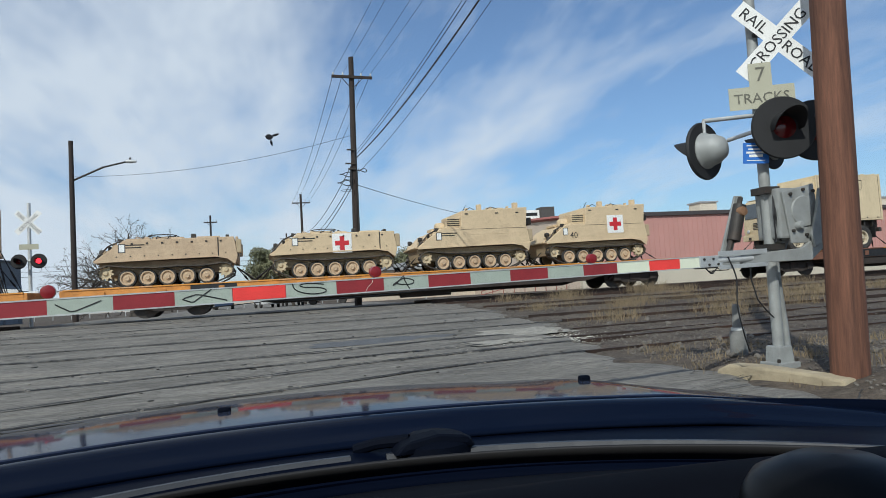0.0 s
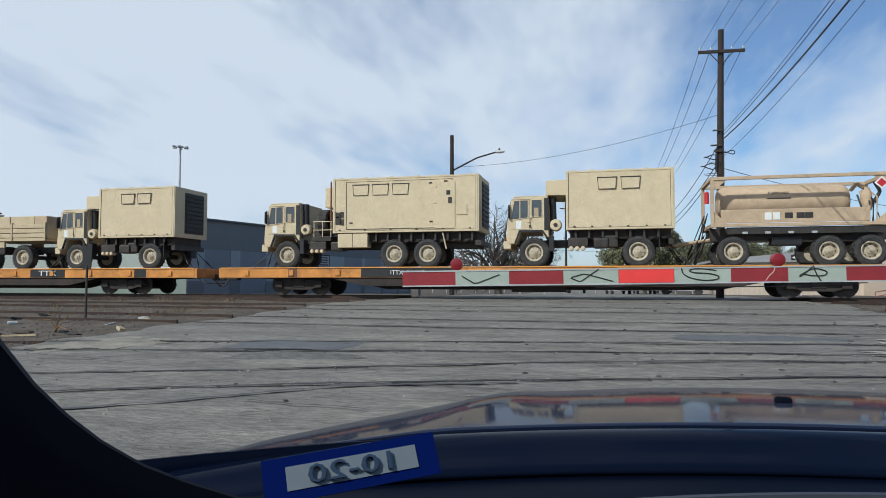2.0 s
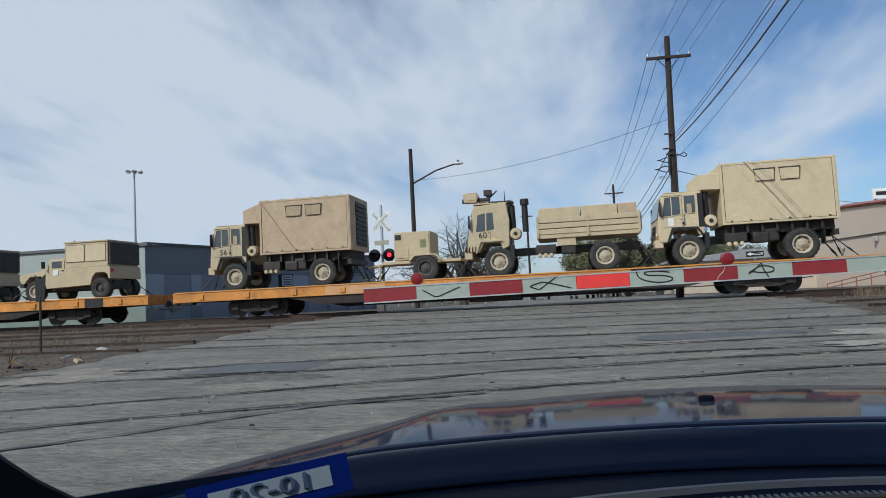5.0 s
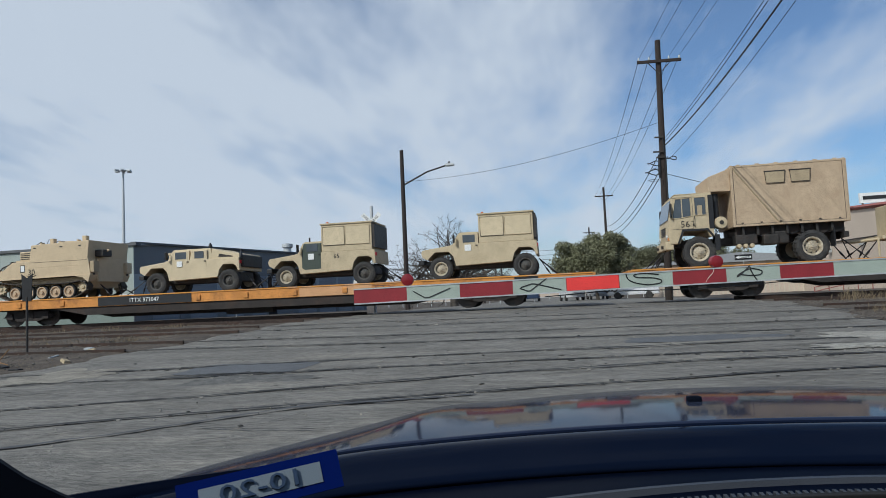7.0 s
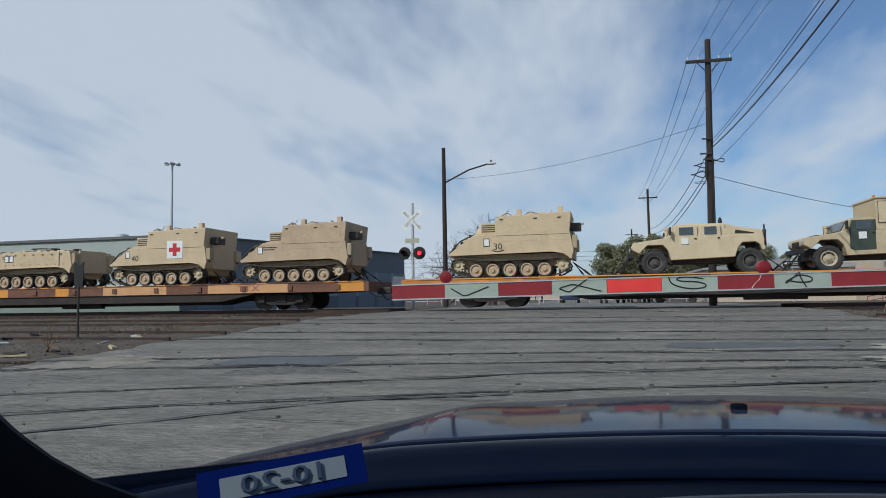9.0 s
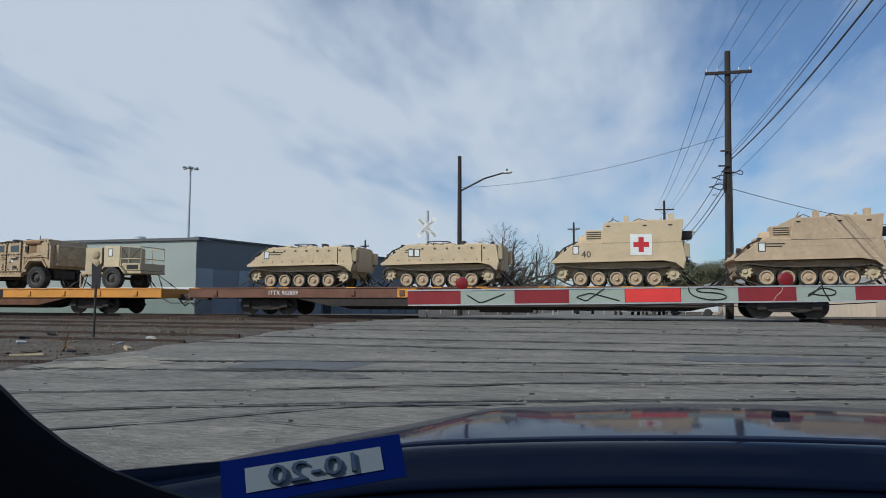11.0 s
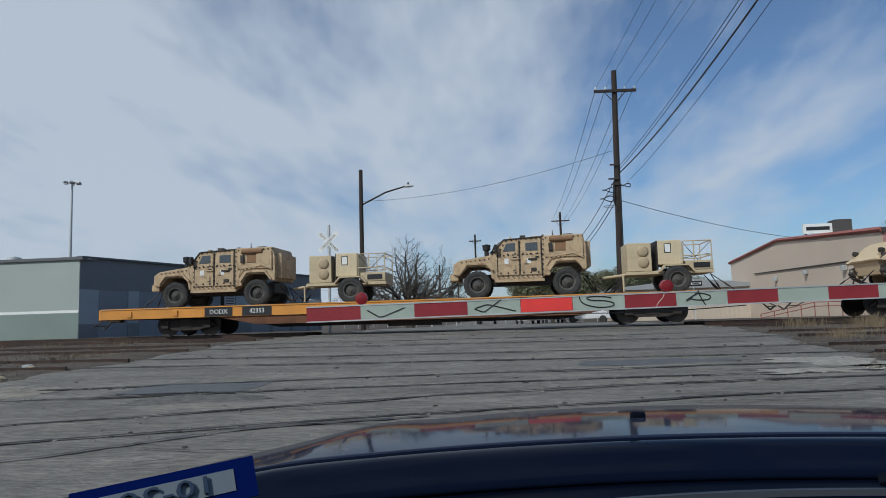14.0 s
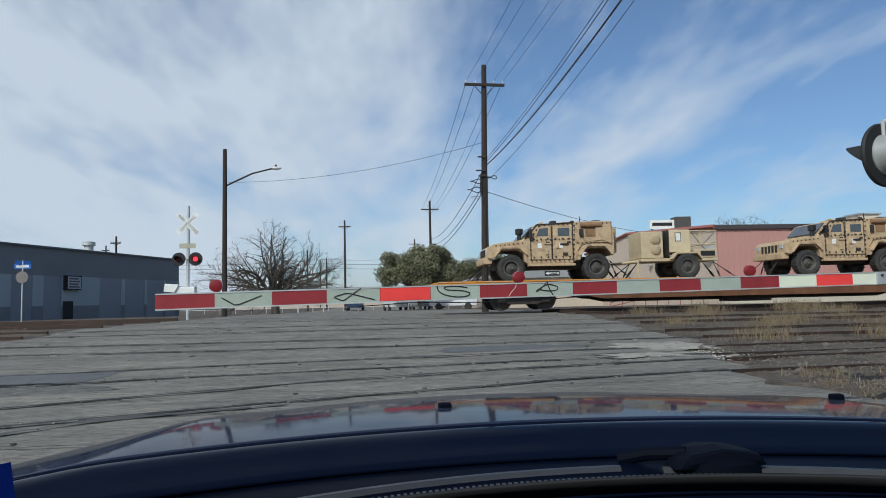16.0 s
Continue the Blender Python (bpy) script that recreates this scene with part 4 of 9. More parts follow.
# ---- pink and tan warehouse ----
PINK = mat("faded_pink_metal_cladding", (0.50, 0.26, 0.225), 0.7, var=0.08, scale=0.5, dirt=(0.42, 0.24, 0.20), dirt_amt=0.4, dirt_scale=0.6)
CREAM = mat("cream_stucco", (0.56, 0.46, 0.37), 0.85, var=0.05, scale=0.5, bump=0.05, dirt=(0.47, 0.38, 0.30), dirt_amt=0.4, dirt_scale=0.4)
TRIMR = mat("dull_red_trim", (0.30, 0.10, 0.08), 0.7, var=0.1)
CREAMLOW = mat("cream_painted_base", (0.55, 0.50, 0.40), 0.8, var=0.08, scale=0.8)
RX, RY = 21.9, 42.0
pw = thing("metal_warehouse", "long pink ribbed metal warehouse with a cream gabled end", "warehouse", at=pose(RX, RY, 0.4))
RH = 5.05
lng = 62
fr = part("front_wall", box(B(), 0, lng, 0.05, 0.35, 1.35, RH), PINK, pw, "faded pink ribbed metal cladding")
for k in range(150):
    x = 0.2 + k * 0.41
    part("rib", box(B(), x, x + 0.09, 0.02, 0.05, 1.35, RH - 0.1), PINK, fr)
part("front_base", box(B(), 0, lng, 0.0, 0.35, -0.5, 1.35), CREAMLOW, pw, "cream painted base wall")
part("eave_trim", box(B(), -0.1, lng, -0.12, 0.35, RH, RH + 0.28), mat("dark_eave", (0.06, 0.05, 0.05), 0.7), pw)
gp = [(0.0, -0.5), (28.5, -0.5), (28.5, RH + 0.3), (16.0, RH + 1.2), (0.0, RH + 0.1)]
gb = B()
a = [gb.verts.new((-0.02, y + 0.35, z)) for y, z in gp]
b = [gb.verts.new((0.3, y + 0.35, z)) for y, z in gp]
gb.faces.new(a)
gb.faces.new(b[::-1])
for i in range(5):
    gb.faces.new((a[i], b[i], b[(i + 1) % 5], a[(i + 1) % 5]))
part("gable_wall", gb, CREAM, pw, "cream gabled end wall")
for (ya, za), (yb, zb) in (((0.2, RH + 0.15), (16.35, RH + 1.25)), ((16.35, RH + 1.25), (29.0, RH + 0.32))):
    part("verge", tube(B(), (-0.1, ya, za + 0.05), (-0.1, yb, zb + 0.05), 0.16, seg=4), TRIMR, pw)
rf = B()
q = [rf.verts.new(v) for v in ((0, 0.0, RH + 0.29), (lng, 0.0, RH + 0.29), (lng, 16.35, RH + 1.30), (0, 16.35, RH + 1.30), (0, 29, RH + 0.4), (lng, 29, RH + 0.4))]
rf.faces.new((q[0], q[1], q[2], q[3]))
rf.faces.new((q[3], q[2], q[5], q[4]))
part("roof", rf, mat("pale_metal_roof", (0.45, 0.36, 0.33), 0.5, metal=0.3, var=0.1), pw)
part("gutter_pipe", tube(B(), (-0.1, 0.5, 3.6), (-0.1, 22, 3.9), 0.05, seg=6), DARKMETAL, pw)
for yy, zz in ((5.0, 3.1), (11.0, 3.2), (17.0, 3.0)):
    part("wall_lamp", box(B(), -0.35, -0.05, yy - 0.15, yy + 0.15, zz, zz + 0.35), GREYPAINT, pw, bevel=0.03)
part("meter_box", box(B(), -0.45, -0.02, 0.6, 1.4, 3.2, 4.1), GREYPAINT, pw, bevel=0.02)
sgn = thing("roof_sign", "white roof sign with an unreadable line beside a dark panel", "sign", at=pose(23.6, 53.5, 0.4 + RH + 1.05))
part("sign_board", box(B(), -1.6, 0.5, -0.1, 0.1, 0.2, 0.95), WHITE, sgn)
part("writing_bar", box(B(), -1.4, 0.3, -0.12, -0.105, 0.45, 0.72), BLACK, sgn)
part("panel", box(B(), 0.5, 1.7, -0.6, 0.6, 0.1, 1.15), mat("dark_louvre", (0.07, 0.065, 0.06), 0.7), sgn)
for xx in (-1.4, 0.3, 1.5):
    part("post", box(B(), xx - 0.05, xx + 0.05, -0.05, 0.05, -0.9, 0.25), DARKMETAL, sgn)
for xx, ww in ((37, 1.6), (50, 2.4), (56, 1.2)):
    rv = thing("roof_unit", "pale boxy ventilation unit on the warehouse roof", "roof unit", at=pose(xx, 48.5, 0.4 + RH + 0.75))
    part("unit_body", box(B(), -ww / 2, ww / 2, -0.8, 0.8, 0.0, 0.8), CREAMLOW, rv, bevel=0.04)
    part("unit_cap", box(B(), -ww / 2 - 0.1, ww / 2 + 0.1, -0.9, 0.9, 0.8, 0.92), ROOFG, rv)
# stair rail before the gable
rl = thing("metal_railing", "rusty brown pipe railing beside a loading ramp", "railing", at=pose(15.0, 43.5, 0.4))
for k in range(9):
    part("post", tube(B(), (k * 0.8, 0, 0), (k * 0.8, 0, 0.4 + min(k, 4) * 0.16), 0.03, seg=6), TRIMR, rl)
for dz in (0.15, 0.4):
    part("handrail", tube(tube(B(), (0, 0, dz), (3.2, 0, dz + 0.64), 0.03, seg=6), (3.2, 0, dz + 0.64), (6.4, 0, dz + 0.64), 0.03, seg=6), TRIMR, rl)

# low cream building beyond
cb = thing("ribbed_shed", "low cream ribbed metal shed beyond the tracks", "shed", at=pose(9.5, 66, 0.25))
part("shed_wall", box(B(), 0, 14, 0, 12, -0.3, 3.0), CREAM, cb)
for k in range(34):
    part("rib", box(B(), k * 0.41, k * 0.41 + 0.1, -0.04, 0.0, -0.3, 2.95), CREAMLOW, cb)
part("shed_roof", prism(B(), [(-0.3, 3.0), (14.3, 3.0), (14.3, 3.2), (7, 3.9), (-0.3, 3.2)], -0.3, 12.3), ROOFG, cb)
for wx in (0.6, 1.8):
    part("window", box(B(), wx, wx + 0.7, -0.06, -0.02, 1.2, 2.3), GLASS, cb)

ow = thing("arrow_sign", "black sign with a white arrow on a thin post", "sign", at=pose(10.1, 39.6, 0.4))
part("post", lathe(B(), [(0.03, -0.1), (0.03, 2.53), (0.0, 2.54)], "z", 8), GALV, ow)
part("sign_plate", box(B(), -0.46, 0.46, -0.05, -0.035, 2.13, 2.43), MATTEBLACK, ow, "black plate")
part("arrow", prism(B(), [(-0.42, 2.28), (-0.22, 2.38), (-0.22, 2.33), (0.40, 2.33), (0.40, 2.23), (-0.22, 2.23), (-0.22, 2.18)], -0.056, -0.051), WHITE, ow, "white arrow")
part("writing_bar", box(B(), -0.1, 0.32, -0.060, -0.057, 2.255, 2.305), MATTEBLACK, ow)

# fence and parked cars beyond the crossing
fen = thing("wire_fence", "galvanised pipe fence along the far lot", "fence", at=pose(-22, 72, 0.2))
for k in range(22):
    part("post", tube(B(), (k * 1.6, 0, 0), (k * 1.6, 0, 1.3), 0.035, seg=6), GALV, fen)
for zz in (0.5, 0.9, 1.28):
    part("rail", tube(B(), (0, 0, zz), (33.6, 0, zz), 0.025, seg=6), GALV, fen)


def parked_car(x, y, ang, paint, label, van=False):
    c = thing("parked_car", label, "car", "cars parked beyond the crossing", at=pose(x, y, ground_z(x, y), 0, 0, ang))
    if van:
        pr = [(-2.3, 0.35), (2.3, 0.35), (2.35, 1.0), (1.5, 1.15), (1.0, 1.75), (-2.2, 1.8), (-2.35, 1.0)]
    else:
        pr = [(-2.2, 0.35), (2.2, 0.35), (2.25, 0.75), (1.3, 0.92), (0.65, 1.4), (-0.8, 1.42), (-1.5, 0.98), (-2.2, 0.9)]
    part("body", prism(B(), pr, -0.85, 0.85), paint, c, bevel=0.08, smooth=True)
    part("side_glass", prism(B(), [(1.0, 0.98), (0.55, 1.33), (-0.7, 1.35), (-1.2, 1.0)], -0.86, 0.86), GLASS, c)
    for wx in (-1.35, 1.35):
        for wy in (-0.8, 0.8):
            part("wheel", lathe(B(), [(0.0, -0.1), (0.3, -0.1), (0.32, 0.0), (0.3, 0.1), (0.0, 0.1)], "y", 16, (wx, wy, 0.32)), RUBBER, c)


parked_car(1.0, 66, 100, mat("white_car_paint", (0.7, 0.7, 0.7), 0.3), "white car parked beyond the tracks", True)
parked_car(3.6, 70, 95, mat("silver_car_paint", (0.4, 0.42, 0.45), 0.3, metal=0.5), "silver car parked beyond the tracks")
parked_car(6.4, 62, 170, mat("white_car_paint", (0.7, 0.7, 0.7), 0.3), "white sedan parked by the shed")
parked_car(-3.2, 74, 90, mat("dark_blue_car_paint", (0.03, 0.05, 0.1), 0.3), "dark blue car far down the road")
for fx, fy, fw, fh, mm, lb in ((-14, 130, 30, 3.6, CREAM, "far low pale building"), (30, 120, 50, 5.5, PINK, "far low reddish building"), (-75, 150, 60, 5, ROOFG, "far grey flat building"), (6, 170, 26, 4.2, CREAMLOW, "far cream building at the road end")):
    fb = thing("far_building", lb, "building", at=pose(fx, fy, 0.2))
    part("wall", box(B(), -fw / 2, fw / 2, 0, 14, -0.3, fh), mm, fb)
    part("roof", box(B(), -fw / 2 - 0.3, fw / 2 + 0.3, -0.3, 14.3, fh, fh + 0.3), ROOFG, fb)
    for k in range(int(fw / 5)):
        part("window", box(B(), -fw / 2 + 2 + k * 5, -fw / 2 + 3.6 + k * 5, -0.05, 0.0, 1.2, 2.5), GLASS, fb)
fsg = thing("street_notice", "small white street notice board on posts", "sign", at=pose(-6.5, 60, 0.3))
part("board", box(B(), -1.3, 1.3, -0.04, 0.04, 1.2, 2.0), WHITE, fsg)
part("writing_bar", box(B(), -0.9, 0.9, -0.06, -0.045, 1.45, 1.75), BLACK, fsg)
for xx in (-1.1, 1.1):
    part("post", box(B(), xx - 0.05, xx + 0.05, -0.03, 0.03, -0.2, 1.2), GREYPAINT, fsg)

# ---- trees ----
BARK = mat("grey_bark", (0.085, 0.072, 0.06), 0.95, var=0.3, scale=4, bump=0.5, bscale=15)
LEAF = mat("dark_oak_leaf", (0.185, 0.185, 0.105), 0.75, var=0.4, scale=0.7, rnd=0.1)


def limb_mesh(seed, h, spreadr, depth, thin=0.0):
    rng = random.Random(seed)
    bm = B()
    tips = []

    def grow(p, d, length, r, lvl):
        steps_ = 3
        for i in range(steps_):
            d = (d + Vector((rng.uniform(-0.22, 0.22), rng.uniform(-0.22, 0.22), rng.uniform(-0.08, 0.16)))).normalized()
            q = p + d * length / steps_
            r2 = max(r * 0.85, thin)
            r = max(r, thin)
            tube(bm, p, q, r, r2, seg=6 if lvl < 2 else 4, cap=False)
            p, r = q, r2
            if lvl > 0 and i < steps_ - 1 and lvl < depth and rng.random() < 0.75:
                side_d = (d + Vector((rng.uniform(-1, 1), rng.uniform(-1, 1), rng.uniform(-0.3, 0.5))) * 0.9).normalized()
                grow(p, side_d, length * rng.uniform(0.5, 0.75), r * 0.6, lvl + 1)
        tips.append(p)
        if lvl < depth:
            for k in range(rng.choice((2, 3, 3))):
                ang = rng.uniform(0, 6.28)
                out = Vector((math.cos(ang), math.sin(ang), rng.uniform(0.05, 0.7))) * spreadr
                grow(p, (d + out).normalized(), length * rng.uniform(0.62, 0.85), r * rng.uniform(0.55, 0.72), lvl + 1)

    grow(Vector((0, 0, -0.2)), Vector((0, 0, 1)), h * 0.3, h * 0.035, 0)
    return bm, tips


def bare_tree(x, y, h, seed, label, wide=1.0):
    """A short trunk that forks into many long curving limbs, twigs all along them."""
    t = thing("bare_tree", label, "tree", "leafless trees", at=pose(x, y, ground_z(x, y)))
    r = random.Random(seed)
    bm = B()

    def shoot(p, d, length, rad, lvl):
        n = max(3, int(length / (0.30 if lvl < 2 else 0.24)))
        droop = r.uniform(-0.035, 0.05)
        for i in range(n):
            d = (d + Vector((r.gauss(0, 0.10), r.gauss(0, 0.10), r.gauss(0, 0.08) + droop - 0.03 * d.z))).normalized()
            q = p + d * (length / n)
            r1 = max(0.0095, rad * (1 - 0.84 * (i + 1) / n))
            tube(bm, p, q, max(0.0095, rad * (1 - 0.84 * i / n)), r1, seg=7 if lvl == 0 else 5 if lvl < 2 else 3, cap=False)
            p = q
            if lvl < 4 and i >= (1 if lvl else 2) and r.random() < (0.9, 0.8, 0.62, 0.4)[lvl]:
                for _ in range(2 if r.random() < 0.35 else 1):
                    side_ = d.cross(Vector((r.gauss(0, 1), r.gauss(0, 1), r.gauss(0, 1)))).normalized()
                    shoot(p, (d * 0.62 + side_ * r.uniform(0.45, 1.0) + Vector((0, 0, 0.08))).normalized(), length * (1 - 0.55 * i / n) * r.uniform(0.34, 0.6), max(r1 * 0.66, 0.011), lvl + 1)

    trunk = 0.17 * h
    tube(bm, (0, 0, -0.3), (0.03, 0, 0.3), 0.062 * h, 0.046 * h, seg=10, cap=False)
    tube(bm, (0.03, 0, 0.3), (0.0, 0.04, trunk), 0.046 * h, 0.043 * h, seg=10, cap=False)
    n = 15
    for k in range(n):
        az = 6.283 * (k + r.uniform(-0.3, 0.3)) / n
        el = radians((20, 42, 64, 30, 76, 50)[k % 6] + r.uniform(-6, 6))
        d = Vector((math.cos(az) * math.cos(el) * wide, math.sin(az) * math.cos(el), math.sin(el))).normalized()
        shoot(Vector((0.0, 0.04, trunk - r.uniform(0.02, 0.25))), d, h * r.uniform(0.68, 0.84), 0.021 * h, 0)
    part("branching_trunk", bm, BARK, t)


def oak(x, y, h, w, seed, label):
    t = thing("oak_tree", label, "tree", "evergreen oaks", at=pose(x, y, ground_z(x, y)))
    bm, tips = limb_mesh(seed, h * 0.9, 1.2, 3)
    part("trunk", bm, BARK, t)
    rng = random.Random(seed + 5)
    v, f = [], []
    cen = [Vector((rng.uniform(-w, w), rng.uniform(-w, w) * 0.8, h * rng.uniform(0.38, 0.95))) for _ in range(95)]
    cen = [c for c in cen if (c.x / w) ** 2 + (c.y / (0.85 * w)) ** 2 + ((c.z - h * 0.58) / (h * 0.44)) ** 2 < 1.0]
    for c in cen:
        rad = rng.uniform(0.15, 0.26) * w
        for _ in range(900):
            d = Vector((rng.gauss(0, 1), rng.gauss(0, 1), rng.gauss(0, 0.8))).normalized() * rad * rng.uniform(0.45, 1.12)
            p = c + d
            a = Vector((rng.uniform(-1, 1), rng.uniform(-1, 1), rng.uniform(-1, 1))).normalized() * rng.uniform(0.06, 0.13)
            b_ = a.cross(Vector((rng.uniform(-1, 1), rng.uniform(-1, 1), 1))).normalized() * rng.uniform(0.04, 0.08)
            i = len(v)
            v += [p - a, p + b_, p + a, p - b_]
            f.append((i, i + 1, i + 2, i + 3))
    me = bpy.data.meshes.new("crown")
    me.from_pydata(v, [], f)
    me.materials.append(LEAF)
    part("crown", me, None, t)


bare_tree(-8.0, 50, 6.6, 3, "wide leafless tree with fine grey twigs", 1.25)
bare_tree(34, 60, 8.2, 5, "leafless tree behind the warehouse")
oak(3.3, 62, 6.2, 3.7, 4, "broad dark evergreen oak beyond the crossing")
oak(14.5, 92, 7.0, 5.0, 9, "far dark evergreen oak")
oak(21, 96, 6.4, 5.2, 14, "far dark evergreen oak behind the shed")

# ---- cracks and patches in the asphalt ----
def road_line(name, pts, width, material, label, seed, jag=0.05, lift=0.03):
    r = random.Random(seed)
    fine = []
    for (xa, ya), (xb, yb) in zip(pts, pts[1:]):
        n = max(2, int(math.hypot(xb - xa, yb - ya) / 0.12))
        fine += [(xa + (xb - xa) * i / n, ya + (yb - ya) * i / n) for i in range(n)]
    v, f = [], []
    ox = oy = 0.0
    for i, (x, y) in enumerate(fine):
        ox = ox * 0.8 + r.uniform(-jag, jag)
        oy = oy * 0.8 + r.uniform(-jag, jag)
        w = width * r.uniform(0.3, 1.2)
        for s in (-1, 1):
            yy = y + oy + s * w
            v.append((x + ox, yy, ground_z(min(x, 5.4), yy) + lift))
        if i:
            k = 2 * i
            f.append((k - 2, k, k + 1, k - 1))
    me = bpy.data.meshes.new(name)
    me.from_pydata(v, [], f)
    me.materials.append(material)
    return tagged(new(name, me), label, "crack", "cracks in the asphalt", kind="structure")


CRACK = mat("dark_crack_dirt", (0.045, 0.042, 0.038), 0.95, var=0.4, scale=6)
cr = random.Random(77)
for k in range(64):
    x = cr.uniform(-10, 5.2)
    y = cr.choice((cr.uniform(3.5, 9), cr.uniform(5, 24)))
    l = cr.uniform(0.5, 2.6)
    a = cr.gauss(0.25 if y < 12 else 0.0, 0.5) if cr.random() < 0.75 else cr.uniform(0.8, 2.2)
    road_line("crack", [(x, y), (x + l * math.cos(a), y + l * math.sin(a))], cr.uniform(0.006, 0.018), CRACK, "jagged dirt-filled crack in the asphalt", k, 0.03)
# no crack: an overhead shadow laid on the road as a dark band
SHADOWBAND = mat("shadow_band_asphalt", (0.07, 0.07, 0.072), 0.85, var=0.25, scale=2, bump=0.3, bscale=40)
road_line("crack", [(-5.6, 4.9), (-4.3, 6.05), (-3.1, 7.45), (-1.0, 8.2)], 0.07, SHADOWBAND, "wide dark band of an overhead shadow painted on the asphalt", 301, 0.02)
def road_sheet(name, cx, cy, rx_, ry_, skew, material, label, seed, lift=0.026, ragged=0.16, square=0.5):
    """A thin filled patch lying on the road, its rim uneven."""
    r = random.Random(seed)
    n = 46
    rim, mid_ = [], []
    for k in range(n):
        a_ = 6.283 * k / n
        q = (abs(math.cos(a_)) ** (2 / square) + abs(math.sin(a_)) ** (2 / square)) ** (-square / 2)
        q *= 1 + ragged * noise.noise(Vector((math.cos(a_) * 2.2, math.sin(a_) * 2.2, seed))) + r.uniform(-0.25, 0.25) * ragged
        for u, out in ((1.0, rim), (0.55, mid_)):
            y = cy + q * u * ry_ * math.sin(a_)
            x = cx + q * u * rx_ * math.cos(a_) + skew * (y - cy)
            out.append((x, y, ground_z(min(x, 5.4), y) + lift - (0.012 if u == 1.0 else 0)))
    v = rim + mid_ + [(cx, cy, ground_z(min(cx, 5.4), cy) + lift)]
    f = [(k, (k + 1) % n, n + (k + 1) % n, n + k) for k in range(n)] + [(n + k, n + (k + 1) % n, 2 * n) for k in range(n)]
    me = bpy.data.meshes.new(name)
    me.from_pydata(v, [], f)
    me.materials.append(material)
    for p in me.polygons:
        p.use_smooth = True
    return tagged(new(name, me), label, "road patch", "patches in the asphalt", kind="structure")


SMOOTHPATCH = mat("smooth_dark_asphalt", (0.105, 0.108, 0.112), 0.85, var=0.12, scale=3, bump=0.25, bscale=60, speck=0.15, sscale=30)
ROUGHPATCH = mat("broken_dark_asphalt", (0.115, 0.11, 0.10), 0.95, var=0.45, scale=5, bump=1.0, bscale=18, dirt=(0.20, 0.185, 0.155), dirt_amt=0.8, dirt_scale=3, speck=0.4, sscale=16)
PALEGRAVEL = mat("pale_crushed_gravel", (0.33, 0.31, 0.265), 0.95, var=0.3, scale=9, bump=1.0, bscale=60, dirt=(0.24, 0.22, 0.18), dirt_amt=0.7, dirt_scale=2.5, speck=0.35, sscale=40)
road_sheet("road_patch", -5.65, 11.35, 1.15, 0.62, 0.15, SMOOTHPATCH, "smooth darker square patch of asphalt", 1, 0.030, 0.08, 0.35)
road_sheet("road_patch", -5.0, 10.0, 1.05, 0.60, 0.1, ROUGHPATCH, "broken and pitted patch of asphalt", 2, 0.026, 0.4, 0.9)
road_sheet("road_patch", 2.6, 13.6, 1.5, 0.42, 0.2, SMOOTHPATCH, "smooth darker patch of asphalt between rails", 3, 0.026, 0.3, 0.8)
road_sheet("road_patch", 5.7, 13.2, 0.95, 0.62, -0.3, PALEGRAVEL, "pale crushed gravel spilled at the road edge", 4, 0.035, 0.6, 0.95)
road_sheet("road_patch", 4.9, 12.0, 0.9, 0.30, -0.3, PALEGRAVEL, "pale crushed gravel spilled over the asphalt", 5, 0.032, 0.7, 0.95)
PALEDIRT = mat("pale_trodden_dirt", (0.26, 0.235, 0.19), 0.95, var=0.3, scale=3, bump=0.9, bscale=40, dirt=(0.14, 0.12, 0.095), dirt_amt=0.6, dirt_scale=2, speck=0.4, sscale=30)
road_sheet("road_patch", -9.2, 10.9, 0.9, 1.0, 0.5, PALEDIRT, "pale trodden dirt spread over the road edge", 7, 0.030, 0.7, 0.9)
for cpts, cw in (([(-8.75, 8.8), (-8.2, 8.95), (-7.7, 9.4)], 0.03), ([(-3.1, 5.8), (-3.0, 6.5), (-2.75, 7.2)], 0.015), ([(-6.9, 10.5), (-5.7, 10.75), (-4.9, 10.8)], 0.05), ([(-0.9, 7.4), (0.4, 7.7), (2.2, 8.3)], 0.02)):
    road_line("crack", cpts, cw, CRACK, "open jagged crack in the asphalt", int(cw * 1000) + 500, 0.02)

